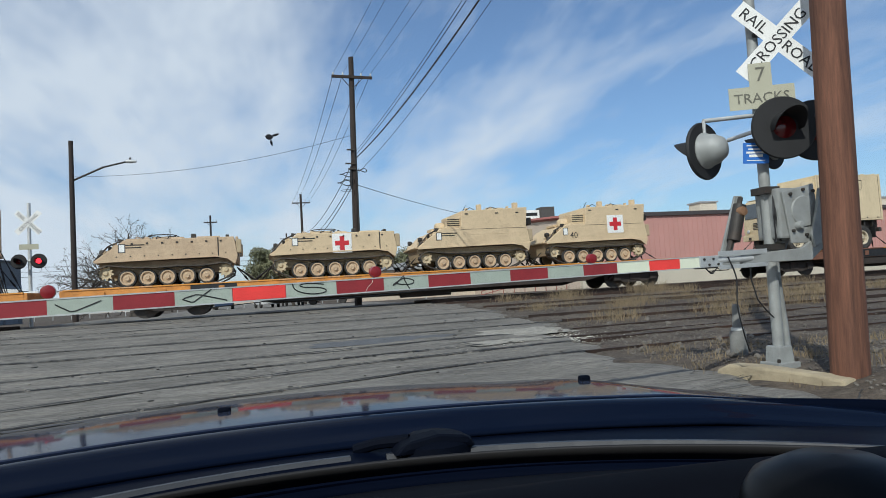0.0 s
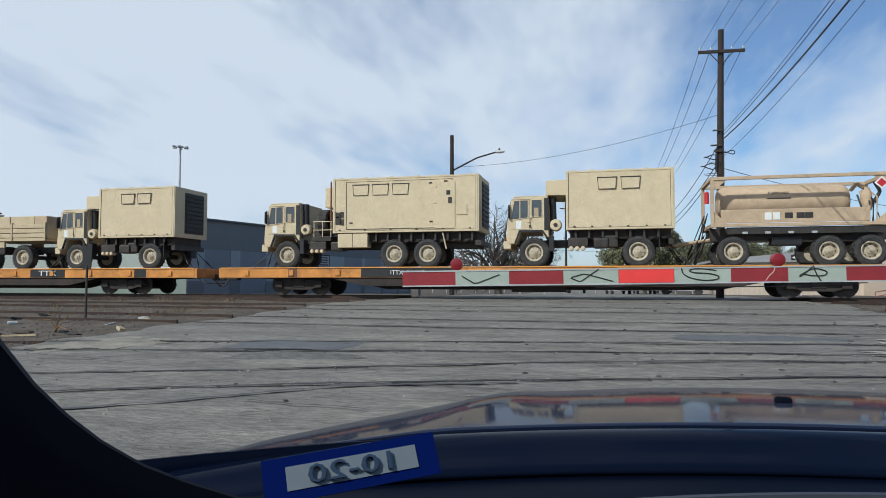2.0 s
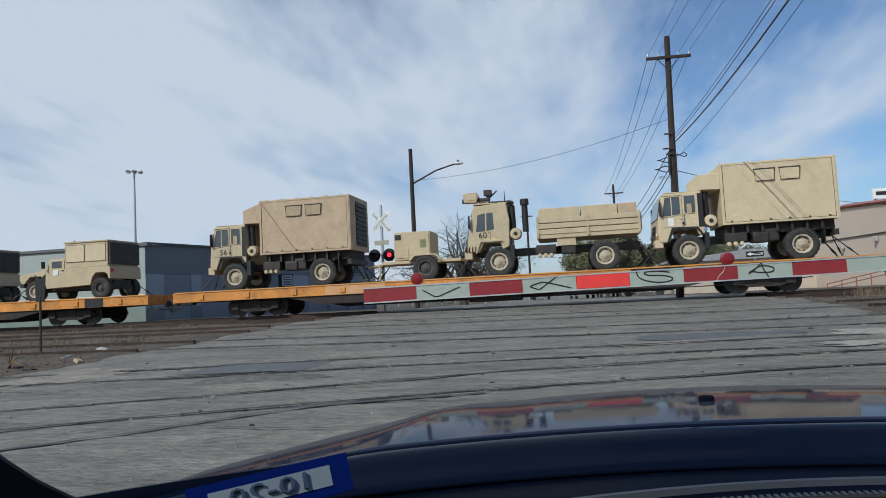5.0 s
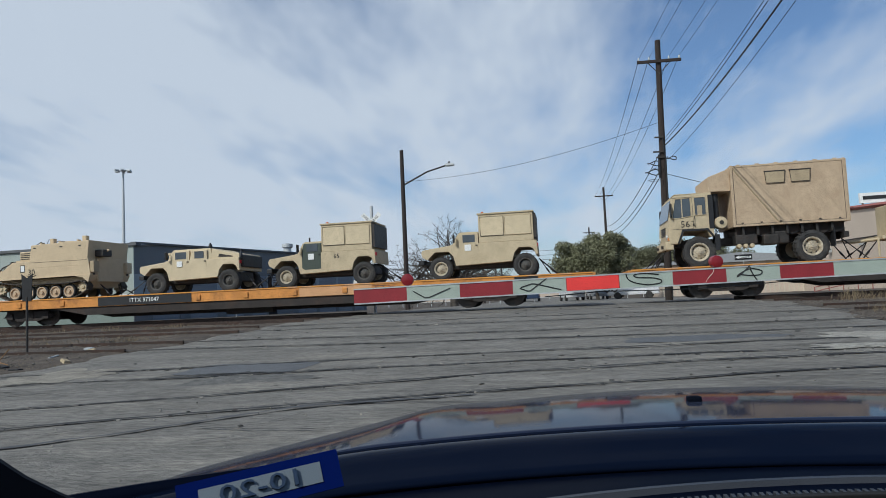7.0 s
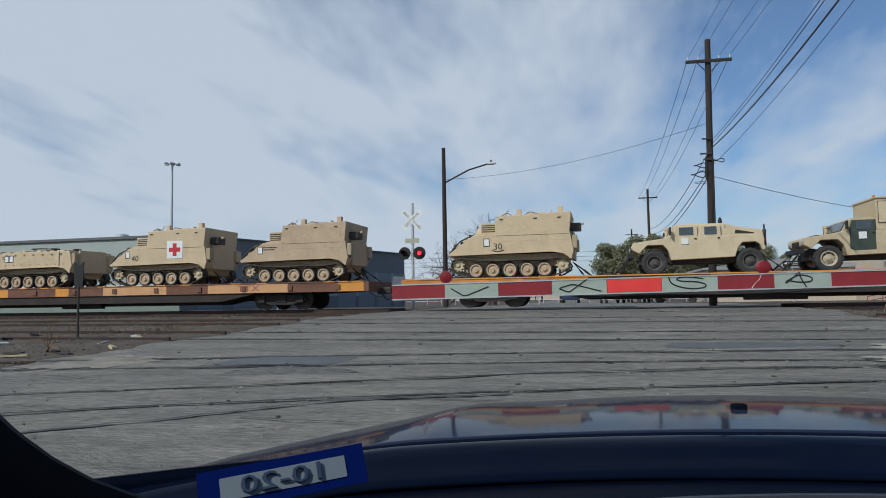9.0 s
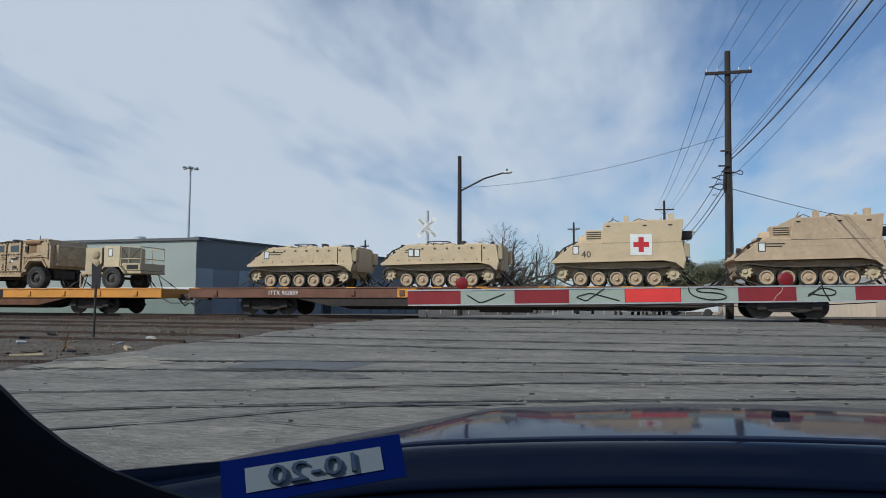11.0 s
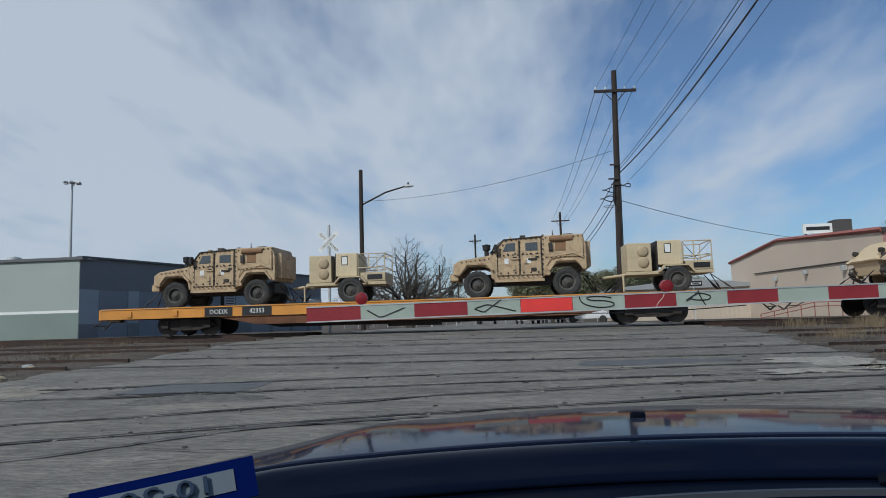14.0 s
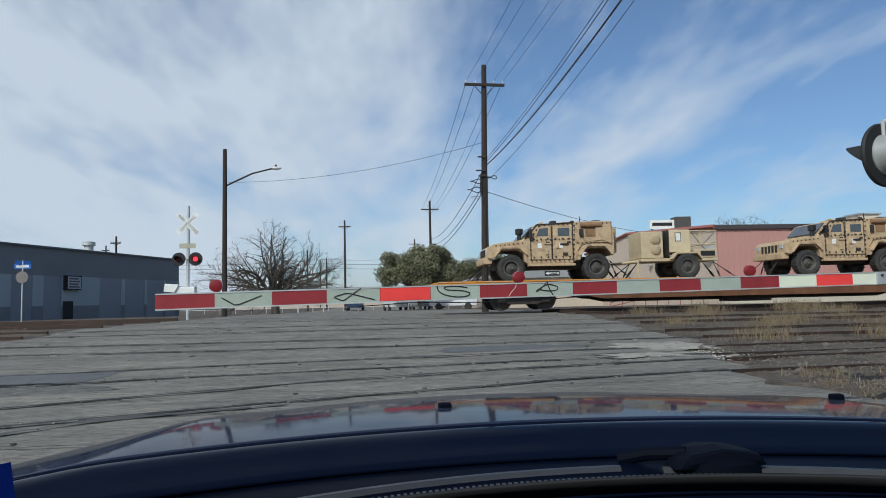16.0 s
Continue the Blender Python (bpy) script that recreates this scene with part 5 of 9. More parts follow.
# broken flakes of asphalt and old filler along the rails and over the road
def flakes(name, n, place, size, label, seed, material, flat=0.5, lift=0.026):
    r = random.Random(seed)
    v, f = [], []
    for _ in range(n):
        x, y = place(r)
        if not road_left(min(y, 30)) + 0.15 < x < road_right(min(y, 30)) - 0.1:
            continue
        z = ground_z(min(x, 5.4), y) + lift
        sz = size * r.uniform(0.3, 1.0) ** 1.6 * (0.7 + y * 0.04)
        k, i0 = r.randint(5, 8), len(v)
        a0, squash, turn = r.uniform(0, 6.28), r.uniform(0.35, 0.8), r.gauss(0.1, 0.35)
        for lvl, hgt in ((1.0, -0.010), (0.8, 0.003 + 0.12 * flat * min(sz, 0.03))):
            for j in range(k):
                a_ = a0 + 6.283 * j / k
                q = sz * lvl * r.uniform(0.65, 1.2)
                ux, uy = q * math.cos(a_), q * squash * math.sin(a_)
                v.append((x + ux * math.cos(turn) - uy * math.sin(turn), y + ux * math.sin(turn) + uy * math.cos(turn), z + hgt))
        f.append(tuple(i0 + k + j for j in range(k)))
        f += [(i0 + j, i0 + (j + 1) % k, i0 + k + (j + 1) % k, i0 + k + j) for j in range(k)]
    me = bpy.data.meshes.new(name)
    me.from_pydata(v, [], f)
    me.materials.append(material)
    return tagged(new(name, me), label, "rubble", kind="stuff")


def by_rail(r):
    f = r.choice(RAIL_LINES)
    x = r.uniform(-11, 6.5)
    return x, f(x) + r.gauss(0.0, 0.13)


RAIL_LINES = [f for tn in ("first", "first", "second", "second", "third", "fourth", "fifth") for f in RAILS[tn]]
PALECHIP = mat("pale_asphalt_chip", (0.27, 0.25, 0.215), 0.9, var=0.25, scale=5, bump=0.4, bscale=40)
DARKCHIP = mat("dark_asphalt_chip", (0.06, 0.057, 0.052), 0.9, var=0.3, scale=5, bump=0.4, bscale=40)
flakes("asphalt_flakes", 220, by_rail, 0.04, "pale crumbled asphalt along the sunken rails", 51, PALECHIP)
flakes("asphalt_flakes", 160, by_rail, 0.05, "dark crumbled asphalt along the sunken rails", 52, DARKCHIP)
flakes("asphalt_flakes", 420, lambda r: (r.uniform(-11, 6.6), 3 + 21 * r.random() ** 1.3), 0.024, "pale chips scattered over the road", 53, PALECHIP, 0.5)
flakes("asphalt_flakes", 90, lambda r: (r.uniform(-11, 6.6), 3 + 21 * r.random() ** 1.3), 0.055, "dark pits and chips scattered over the road", 54, DARKCHIP, 0.1)

# ---- grass, stones, litter ----
STRAW = mat("dry_straw_grass", (0.23, 0.175, 0.105), 0.9, var=0.35, scale=3)
STONE = mat("pale_ballast_stone", (0.155, 0.138, 0.118), 0.9, var=0.25, scale=8, rnd=0.2)


def tufts(name, spots, label, seed):
    rng = random.Random(seed)
    v, f = [], []
    for (cx, cy, n, hh, sp) in spots:
        for _ in range(n):
            x, y = cx + rng.gauss(0, sp), cy + rng.gauss(0, sp * 0.7)
            z = ground_z(x, y) - 0.04
            h = hh * rng.uniform(0.5, 1.15)
            lean = Vector((rng.gauss(0, 0.35), rng.gauss(0, 0.35), 1)) * h
            w = rng.uniform(0.002, 0.005)
            a = rng.uniform(0, 3.14)
            dx, dy = w * math.cos(a), w * math.sin(a)
            i = len(v)
            v += [(x - dx, y - dy, z), (x + dx, y + dy, z), (x + lean.x * 0.5 + dx, y + lean.y * 0.5 + dy, z + h * 0.62), (x + lean.x * 0.5 - dx, y + lean.y * 0.5 - dy, z + h * 0.62), (x + lean.x, y + lean.y, z + h)]
            f += [(i, i + 1, i + 2, i + 3), (i + 3, i + 2, i + 4)]
    me = bpy.data.meshes.new(name)
    me.from_pydata(v, [], f)
    me.materials.append(STRAW)
    return tagged(new(name, me), label, "grass", kind="stuff")


rng = random.Random(21)
spots = []
for _ in range(62):
    x = rng.uniform(7.8, 24)
    y = rng.choice((rng.uniform(13.4, 15), rng.uniform(16.2, 18.4), rng.uniform(16.2, 18.4), rng.uniform(19.8, 22)))
    spots.append((x, y, rng.randint(70, 190), rng.uniform(0.2, 0.5), rng.uniform(0.16, 0.45)))
for _ in range(45):
    x, y = rng.uniform(5.7, 9.5), rng.uniform(5.2, 9.5)
    spots.append((x, y, rng.randint(25, 70), rng.uniform(0.08, 0.2), rng.uniform(0.1, 0.28)))
tufts("dry_grass", spots, "dry straw-coloured grass tufts between the tracks", 3)
spots = [(rng.uniform(-24, -10.8), rng.choice((rng.uniform(8, 13.4), rng.uniform(16.5, 18.4), rng.uniform(20.2, 21.8))), rng.randint(15, 50), rng.uniform(0.06, 0.2), rng.uniform(0.15, 0.5)) for _ in range(110)]
tufts("dry_grass", spots, "sparse dead grass and weeds beside the road", 4)


def stone_mesh(k):
    bm = bmesh.new()
    bmesh.ops.create_icosphere(bm, subdivisions=1, radius=1.0)
    r = random.Random(k)
    for vv in bm.verts:
        vv.co *= r.uniform(0.7, 1.15)
        vv.co.z *= 0.65
    return bm


def stones(name, n, region, size, label, seed, material):
    r = random.Random(seed)
    base = []
    for k in range(4):
        bm = stone_mesh(k + seed)
        bm.verts.index_update()
        base.append(([tuple(q.co) for q in bm.verts], [tuple(w.index for w in g.verts) for g in bm.faces]))
        bm.free()
    v, f = [], []
    for _ in range(n):
        x, y = region(r)
        s = size * r.uniform(0.35, 1.0) ** 1.5
        a = r.uniform(0, 6.28)
        ca, sa = math.cos(a), math.sin(a)
        bv, bf = base[r.randrange(4)]
        i = len(v)
        z = max(rough_earth(x, y), ground_z(x, y) - 0.004) + s * 0.25
        v += [(x + s * (p[0] * ca - p[1] * sa), y + s * (p[0] * sa + p[1] * ca), z + s * p[2]) for p in bv]
        f += [tuple(i + q for q in t) for t in bf]
    me = bpy.data.meshes.new(name)
    me.from_pydata(v, [], f)
    me.materials.append(material)
    return tagged(new(name, me), label, "stones", kind="stuff")


stones("gravel", 90, lambda r: (5.9 + abs(r.gauss(0, 2.2)), r.uniform(5.5, 14)), 0.085, "larger pale stones scattered by the road", 36, STONE)
stones("gravel", 9000, lambda r: (5.7 + abs(r.gauss(0, 4.0)), r.uniform(4.5, 22)), 0.024, "pale loose gravel beside the road", 31, STONE)
stones("gravel", 2600, lambda r: (-10.9 - abs(r.gauss(0, 7)), r.uniform(6, 25)), 0.035, "grey loose gravel between the rails", 32, STONE)
stones("gravel", 2600, lambda r: (r.gauss(5.4, 0.55), r.gauss(11.9, 0.32)), 0.014, "patch of white crushed stone at the road edge", 33, mat("white_crushed_stone", (0.62, 0.60, 0.52), 0.9, var=0.1))
rr = random.Random(8)
for k in range(26):
    x, y = rr.uniform(-22, -11.5), rr.uniform(9, 14.5)
    b = part("scrap_board", box(B(), -0.25 - 0.07 * (k % 7), 0.25 + 0.05 * (k % 7), -0.05, 0.05, 0.0, 0.035), (mat("bleached_wood", (0.40, 0.32, 0.20), 0.9, var=0.3, scale=6), TIE, TIE)[k % 3], at=pose(x, y, rough_earth(x, y) + 0.02, 0, rr.uniform(-3, 3), rr.uniform(-14, 14)))
    tagged(b, ("bleached", "dark rotten", "dark rotten")[k % 3] + " broken board lying in the dirt", "board", "scrap boards by the tracks")

db = random.Random(17)
branch = thing("dead_branch", "dry orange-brown dead branch lying in the dirt", "branch", at=pose(-12.0, 12.6, rough_earth(-12.0, 12.6)))
TWIG = mat("dry_twig", (0.19, 0.11, 0.05), 0.9, var=0.3)
for k in range(5):
    a_, l_ = -0.2 + k * 0.7, db.uniform(0.35, 0.8)
    part("twig", sweep(B(), [(-0.1, 0.02 * k, 0.02), (l_ * 0.5 * math.cos(a_), 0.1 * k - 0.3, 0.1 + 0.35 * abs(math.sin(a_))), (l_ * math.cos(a_ + 0.3), 0.12 * k - 0.35, 0.1 + l_ * 0.7 * abs(math.sin(a_ + 0.2)))], 0.012, 5), TWIG, branch)
for k in range(9):
    x, y = db.uniform(-15.5, -10.6), db.uniform(11.6, 15.6)
    lump = part("litter", box(B(), -0.10 - 0.02 * (k % 4), 0.12, -0.07, 0.07, -0.02, 0.02 + 0.02 * (k % 3)), (GREYPAINT, MATTEBLACK, MATS["bleached_wood"], MATTEBLACK)[k % 4], at=pose(x, y, rough_earth(x, y) + 0.01, db.uniform(-12, 12), db.uniform(-12, 12), db.uniform(0, 180)), bevel=0.02)
    tagged(lump, ("crumpled pale grey", "black rubbery", "splintered pale wooden", "black rubbery")[k % 4] + " scrap lying in the dirt", "litter", "litter by the tracks")

# ---- the car that the camera sits in ----
NAVY = mat("navy_car_paint", (0.0035, 0.0065, 0.017), 0.08, var=0.08, scale=1.5)
NAVY.node_tree.nodes["Principled BSDF"].inputs["Specular IOR Level"].default_value = 0.03
HOODNAVY = mat("dusty_navy_hood_paint", (0.008, 0.015, 0.042), 0.07, var=0.08, scale=1.5, bump=0.05, bscale=3)
hn = HOODNAVY.node_tree
hb = hn.nodes["Principled BSDF"]
hb.inputs["Specular IOR Level"].default_value = 0.055
h_dust, h_mix, h_noise, h_rng, h_tc = hn.nodes.new("ShaderNodeBsdfDiffuse"), hn.nodes.new("ShaderNodeMixShader"), hn.nodes.new("ShaderNodeTexNoise"), hn.nodes.new("ShaderNodeMapRange"), hn.nodes.new("ShaderNodeTexCoord")
h_dust.inputs["Color"].default_value = (0.055, 0.06, 0.072, 1)       # a film of road dust on the paint
h_noise.inputs["Scale"].default_value, h_noise.inputs["Detail"].default_value = 7.0, 8
h_rng.inputs["To Min"].default_value, h_rng.inputs["To Max"].default_value = 0.10, 0.42
hn.links.new(h_tc.outputs["Object"], h_noise.inputs["Vector"])
hn.links.new(h_noise.outputs["Fac"], h_rng.inputs["Value"])
hn.links.new(h_rng.outputs[0], h_mix.inputs[0])
hn.links.new(hb.outputs[0], h_mix.inputs[1])
hn.links.new(h_dust.outputs[0], h_mix.inputs[2])
hn.links.new(h_mix.outputs[0], hn.nodes["Material Output"].inputs["Surface"])
DASH = mat("dark_blue_grey_dash_plastic", (0.004, 0.0048, 0.0075), 0.7, var=0.1, scale=12, bump=0.02, bscale=260)
TRIM = mat("black_cowl_plastic", (0.0035, 0.005, 0.010), 0.55, var=0.15, scale=10, bump=0.02, bscale=200)
BLUEST = mat("blue_sticker", (0.002, 0.009, 0.085), 0.8, var=0.05)
for m_ in (DASH, TRIM, BLUEST):
    m_.node_tree.nodes["Principled BSDF"].inputs["Specular IOR Level"].default_value = 0.025
PALEST = mat("pale_sticker", (0.15, 0.18, 0.205), 0.5, var=0.05)
DARKTXT = mat("dark_sticker_print", (0.02, 0.04, 0.08), 0.5)
WIPER = mat("satin_grey_wiper", (0.030, 0.032, 0.037), 0.45, var=0.1, scale=10)
car = thing("car_interior", "dark navy car front with hood, wipers and dashboard", "car", at=pose(0, 0, 0))
CX = 0.27


def sheet(name, fn, nu, nv, material, label="", thick=0.012):
    bm = B()
    g = [[bm.verts.new(fn(i / nu, j / nv)) for j in range(nv + 1)] for i in range(nu + 1)]
    for i in range(nu):
        for j in range(nv):
            bm.faces.new((g[i][j], g[i + 1][j], g[i + 1][j + 1], g[i][j + 1]))
    ob = part(name, bm, material, car, label, smooth=True)
    if thick:
        md = ob.modifiers.new("thick", "SOLIDIFY")
        md.thickness, md.offset = thick, -1
    return ob


def rear_y(x):
    return 0.80 - 0.30 * (x - CX) ** 2


def front_y(x):
    return 1.80 - 0.55 * (x - CX) ** 2 - 0.7 * (x - CX) ** 4


def hood(u, v):
    x = CX + (u - 0.5) * 1.70
    y0, y1 = rear_y(x), front_y(x)
    y = y0 + (y1 - y0) * v
    z = 1.062 - 0.012 * v - 0.098 * v ** 2 - 0.045 * v ** 4 - 0.040 * abs(x - CX) ** 2.2 - 0.20 * max(0, abs(x - CX) - 0.76)
    z += 0.005 * math.exp(-((abs(x - CX) - 0.5) / 0.06) ** 2) * min(1, v * 3) - 0.07 * max(0, abs(x - CX) - 0.52)
    return Vector((x, y, z))


sheet("hood", hood, 84, 40, HOODNAVY, "glossy dark navy hood with raised creases")


part("hood_lip", sweep(B(), [(CX + (k / 40 - 0.5) * 1.66, rear_y(CX + (k / 40 - 0.5) * 1.66) - 0.002, hood(0.5 + (k / 40 - 0.5) * 0.976, 0.0).z - 0.004) for k in range(41)], 0.0055, 8), NAVY, car, smooth=True)


def hood_roll(u, v):
    x = CX + (u - 0.5) * 1.68
    top = hood(0.5 + (u - 0.5) * 0.988, 0.0).z
    return Vector((x, rear_y(x) - 0.004 - 0.088 * v, top + 0.003 * math.sin(3.14 * min(1, v * 1.6)) - 0.020 * v ** 1.4))


sheet("hood_edge", hood_roll, 60, 8, NAVY, "rolled rear edge of the navy hood", 0.006)


def nose(u, v):
    x = CX + (u - 0.5) * 1.70
    p = hood(u, 1.0)
    return Vector((x, p.y + 0.10 * math.sin(v * 1.57), p.z - 0.35 * v))


sheet("nose", nose, 40, 8, NAVY)


def fender(side):
    def f(u, v):
        y = 0.15 + 1.4 * u
        p = hood(0.5 + side * 0.5, min(1, max(0, (y - rear_y(CX + 0.85)) / 0.9)))
        return Vector((CX + side * (0.85 + 0.07 * math.sin(v * 1.57)), y, p.z - 0.004 - 0.45 * v ** 1.5))
    return f


for sgn_ in (-1, 1):
    sheet("fender", fender(sgn_), 20, 10, NAVY)


def base_y(x):
    return 0.60 - 0.55 * (x - CX) ** 2


def cowl(u, v):
    x = CX + (u - 0.5) * 1.66
    y0, y1 = base_y(x) - 0.02, rear_y(x) - 0.012
    return Vector((x, y0 + (y1 - y0) * v, 1.026 + 0.012 * math.sin(v * 3.1) - 0.04 * abs(x - CX) ** 2.2))


# darker copy of the car's navy; shade under the windshield is in its colour
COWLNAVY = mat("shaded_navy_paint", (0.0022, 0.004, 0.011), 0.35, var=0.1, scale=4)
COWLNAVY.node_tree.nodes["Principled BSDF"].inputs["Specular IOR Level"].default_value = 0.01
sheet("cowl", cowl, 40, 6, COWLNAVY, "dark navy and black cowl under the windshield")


def gap_lip(u, v):
    x = CX + (u - 0.5) * 1.66
    return Vector((x, rear_y(x) - 0.006, 1.035 + 0.024 * v - 0.04 * abs(x - CX) ** 2.2))


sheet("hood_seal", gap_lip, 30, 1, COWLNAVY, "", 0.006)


def dash(u, v):
    x = CX + (u - 0.5) * 1.62
    y1 = base_y(x) - 0.035
    y = 0.16 + (y1 - 0.16) * v
    return Vector((x, y, 1.052 - 0.035 * (1 - v) ** 2 - 0.028 * v ** 6 - 0.02 * abs(x - CX) ** 2 + 0.068 * math.exp(-((v - 0.24) / 0.26) ** 2)))


sheet("dashboard", dash, 40, 14, DASH, "dark blue-grey moulded dashboard top", 0.02)


def frit(u, v):
    x = CX + (u - 0.5) * 1.62
    y = base_y(x) - 0.030 + 0.02 * v
    return Vector((x, y, 1.036 - 0.05 * abs(x - CX) ** 2.2 + 0.018 * (1 - v)))


sheet("windshield_edge", frit, 40, 2, MATTEBLACK, "black ceramic edge of the windshield", 0.003)


def wiper(x0, x1, dy0, dy1):
    xs_ = [x0 + (x1 - x0) * i / 14 for i in range(15)]
    bm = sweep(B(), [(q, base_y(q) + dy0 + (dy1 - dy0) * i / 14, 1.036 - 0.05 * abs(q - CX) ** 2.2) for i, q in enumerate(xs_)], 0.006)
    part("wiper", bm, WIPER, car, "black windshield wiper arm")


wiper(-0.30, 0.30, 0.05, 0.06)
wiper(0.34, 0.95, 0.05, 0.06)
pivot = part("wiper_pivot", lathe(B(), [(0.0, 0.020), (0.030, 0.018), (0.046, 0.010), (0.05, -0.02), (0.0, -0.02)], "z", 28, (0.40, 0.66, 1.037)), TRIM, car, "rounded dark wiper pivot with a bolted arm", smooth=True)
part("arm_root", prism(B(), [(0.345, 1.040), (0.36, 1.054), (0.40, 1.060), (0.435, 1.055), (0.445, 1.042)], 0.625, 0.665), TRIM, pivot, bevel=0.008)
part("arm_link", sweep(B(), [(0.31, 0.69, 1.040), (0.335, 0.675, 1.048), (0.37, 0.655, 1.052)], 0.007, 8), TRIM, pivot, smooth=True)
# fine slotted intake along the foot of the windshield
slots = B()
for k in range(210):
    q = CX - 0.62 + k * 0.0059
    zq = 1.036 - 0.05 * abs(q - CX) ** 2.2
    box(slots, q, q + 0.0030, base_y(q) + 0.004, base_y(q) + 0.022, zq, zq + 0.005)
part("intake_slots", slots, mat("grey_intake_plastic", (0.035, 0.038, 0.044), 0.6), car, "grey slotted air intake strip")
for wx in (0.147, 0.147 + 0.62):
    hz = 1.0525 - 0.04 * abs(wx - CX) ** 2.2
    part("washer_nozzle", box(B(), wx - 0.010, wx + 0.010, 0.975, 0.99, hz - 0.01, hz + 0.011), TRIM, car, "small black washer nozzle", bevel=0.004)
part("sun_sensor", lathe(B(), [(0.0, 0.0065), (0.0035, 0.0055), (0.006, 0.0025), (0.0065, 0.0), (0.011, -0.0005), (0.011, -0.012), (0.0, -0.012)], "z", 20, (0.334, 0.245, 1.0985)), TRIM, car, "small dome sensor on the dash", smooth=True)
part("instrument_hood", lathe(B(), [(0.0, 0.040), (0.025, 0.038), (0.046, 0.028), (0.058, 0.010), (0.062, -0.02), (0.062, -0.09), (0.0, -0.09)], "z", 36, (0.532, 0.20, 1.076)), mat("satin_black_pod", (0.003, 0.0035, 0.0045), 0.42, var=0.15, scale=14), car, "rounded satin black dash pod", smooth=True)
MATS["satin_black_pod"].node_tree.nodes["Principled BSDF"].inputs["Specular IOR Level"].default_value = 0.12
# a splashed insect on the glass
BUG = mat("dried_insect_splash", (0.012, 0.012, 0.015), 0.9)
for dx, dz, w_, h_, tl in ((0.0, 0.0, 0.0016, 0.0012, 10), (0.0024, 0.0006, 0.0017, 0.0005, -18), (0.0009, -0.0018, 0.0005, 0.0013, -12)):
    part("insect_splash", lathe(B(), [(0.0, -1.0), (0.6, -0.75), (1.0, 0.0), (0.6, 0.75), (0.0, 1.0)], "z", 12), BUG, car, at=pose(0.212 + dx, 0.142 - 1.5 * dz, 1.293 + dz, 0, tl, 0) @ Matrix.Diagonal((w_, 0.0004, h_, 1)))
# lower corner of the windshield and the pillar below it
CORNER = ((58.0, 12.0), (53.5, 3.0), (50.5, -2.2), (48.2, -5.6), (46.2, -7.9), (43.9, -10.0), (41.2, -11.9), (38.0, -13.5), (34.2, -15.0), (29.5, -16.3), (24.0, -17.6), (18.0, -19.2))


def from_eye(az, el, d):
    return Vector((-0.03 - d * math.sin(radians(az)) * math.cos(radians(el)), 0.03 + d * math.cos(radians(az)) * math.cos(radians(el)), 1.205 + d * math.sin(radians(el))))


def corner_at(u):
    t = u * (len(CORNER) - 1)
    i = min(int(t), len(CORNER) - 2)
    return tuple(p + (q - p) * (t - i) for p, q in zip(CORNER[i], CORNER[i + 1]))


def pillar(u, v):
    az, el = corner_at(u)
    return from_eye(az + 26 * v * (1 - u * 0.6), el - 1.5 - 16 * v * (0.25 + u), 0.50 - 0.16 * v)


sheet("pillar_trim", pillar, 40, 8, DASH, "dark grey pillar and door-top trim", 0.01)
part("windshield_corner", sweep(B(), [from_eye(corner_at(k / 40)[0], corner_at(k / 40)[1] - 1.5, 0.503) for k in range(41)], 0.009, 8), MATTEBLACK, car, "black rounded edge of the windshield corner", smooth=True)
# inspection sticker on the glass, read from behind
st = part("sticker", box(B(), -0.046, 0.046, -0.0006, 0.0006, -0.0112, 0.0112), BLUEST, car, "blue sticker on the glass, its print reversed", at=pose(-0.201, 0.375, 1.1100, -26, -5.5, 32))
part("sticker_panel", box(B(), -0.0345, 0.0345, -0.0012, -0.0007, -0.0060, 0.0060), PALEST, st)
lettering("lettering", "10-20", 0.0135, DARKTXT, st, Matrix.Translation((0.0, -0.0016, -0.0004)) @ Matrix.Diagonal((-1.55, 1, 1, 1)))
for o in st.children:
    if o.name.startswith("lettering"):
        o.data.flip_normals()


# the rest of the car: windshield, roof, doors, seats and wheels
def roof_y(x):
    return -0.14 - 0.12 * (x - CX) ** 2


PANE = bpy.data.materials.new("windshield_glass")
PANE.use_nodes = True
gn = PANE.node_tree
gn.nodes.clear()
g_out, g_mix = gn.nodes.new("ShaderNodeOutputMaterial"), gn.nodes.new("ShaderNodeMixShader")
g_tr, g_gl = gn.nodes.new("ShaderNodeBsdfTransparent"), gn.nodes.new("ShaderNodeBsdfGlossy")
g_tr.inputs[0].default_value = (0.94, 0.965, 0.96, 1)
g_gl.inputs["Roughness"].default_value = 0.03
g_mix.inputs[0].default_value = 0.03
gn.links.new(g_tr.outputs[0], g_mix.inputs[1])
gn.links.new(g_gl.outputs[0], g_mix.inputs[2])
gn.links.new(g_mix.outputs[0], g_out.inputs[0])


def screen(u, v):
    x = CX + (u - 0.5) * (1.62 - 0.36 * v)
    y0, y1 = base_y(x) - 0.028, roof_y(x)
    return Vector((x, y0 + (y1 - y0) * v, 1.052 - 0.05 * abs(x - CX) ** 2.2 * (1 - v) + 0.40 * v))


ws_ = sheet("windshield", screen, 40, 16, PANE, "curved clear windshield", 0)
ws_.visible_shadow = False


def roof(u, v):
    x = CX + (u - 0.5) * 1.26
    return Vector((x, -0.15 - 1.63 * v - 0.1 * (x - CX) ** 2 * (1 - v), 1.452 + 0.05 * math.sin(v * 3.14) - 0.06 * abs(x - CX) ** 2.5))


sheet("roof", roof, 24, 16, NAVY, "dark navy car roof", 0.03)


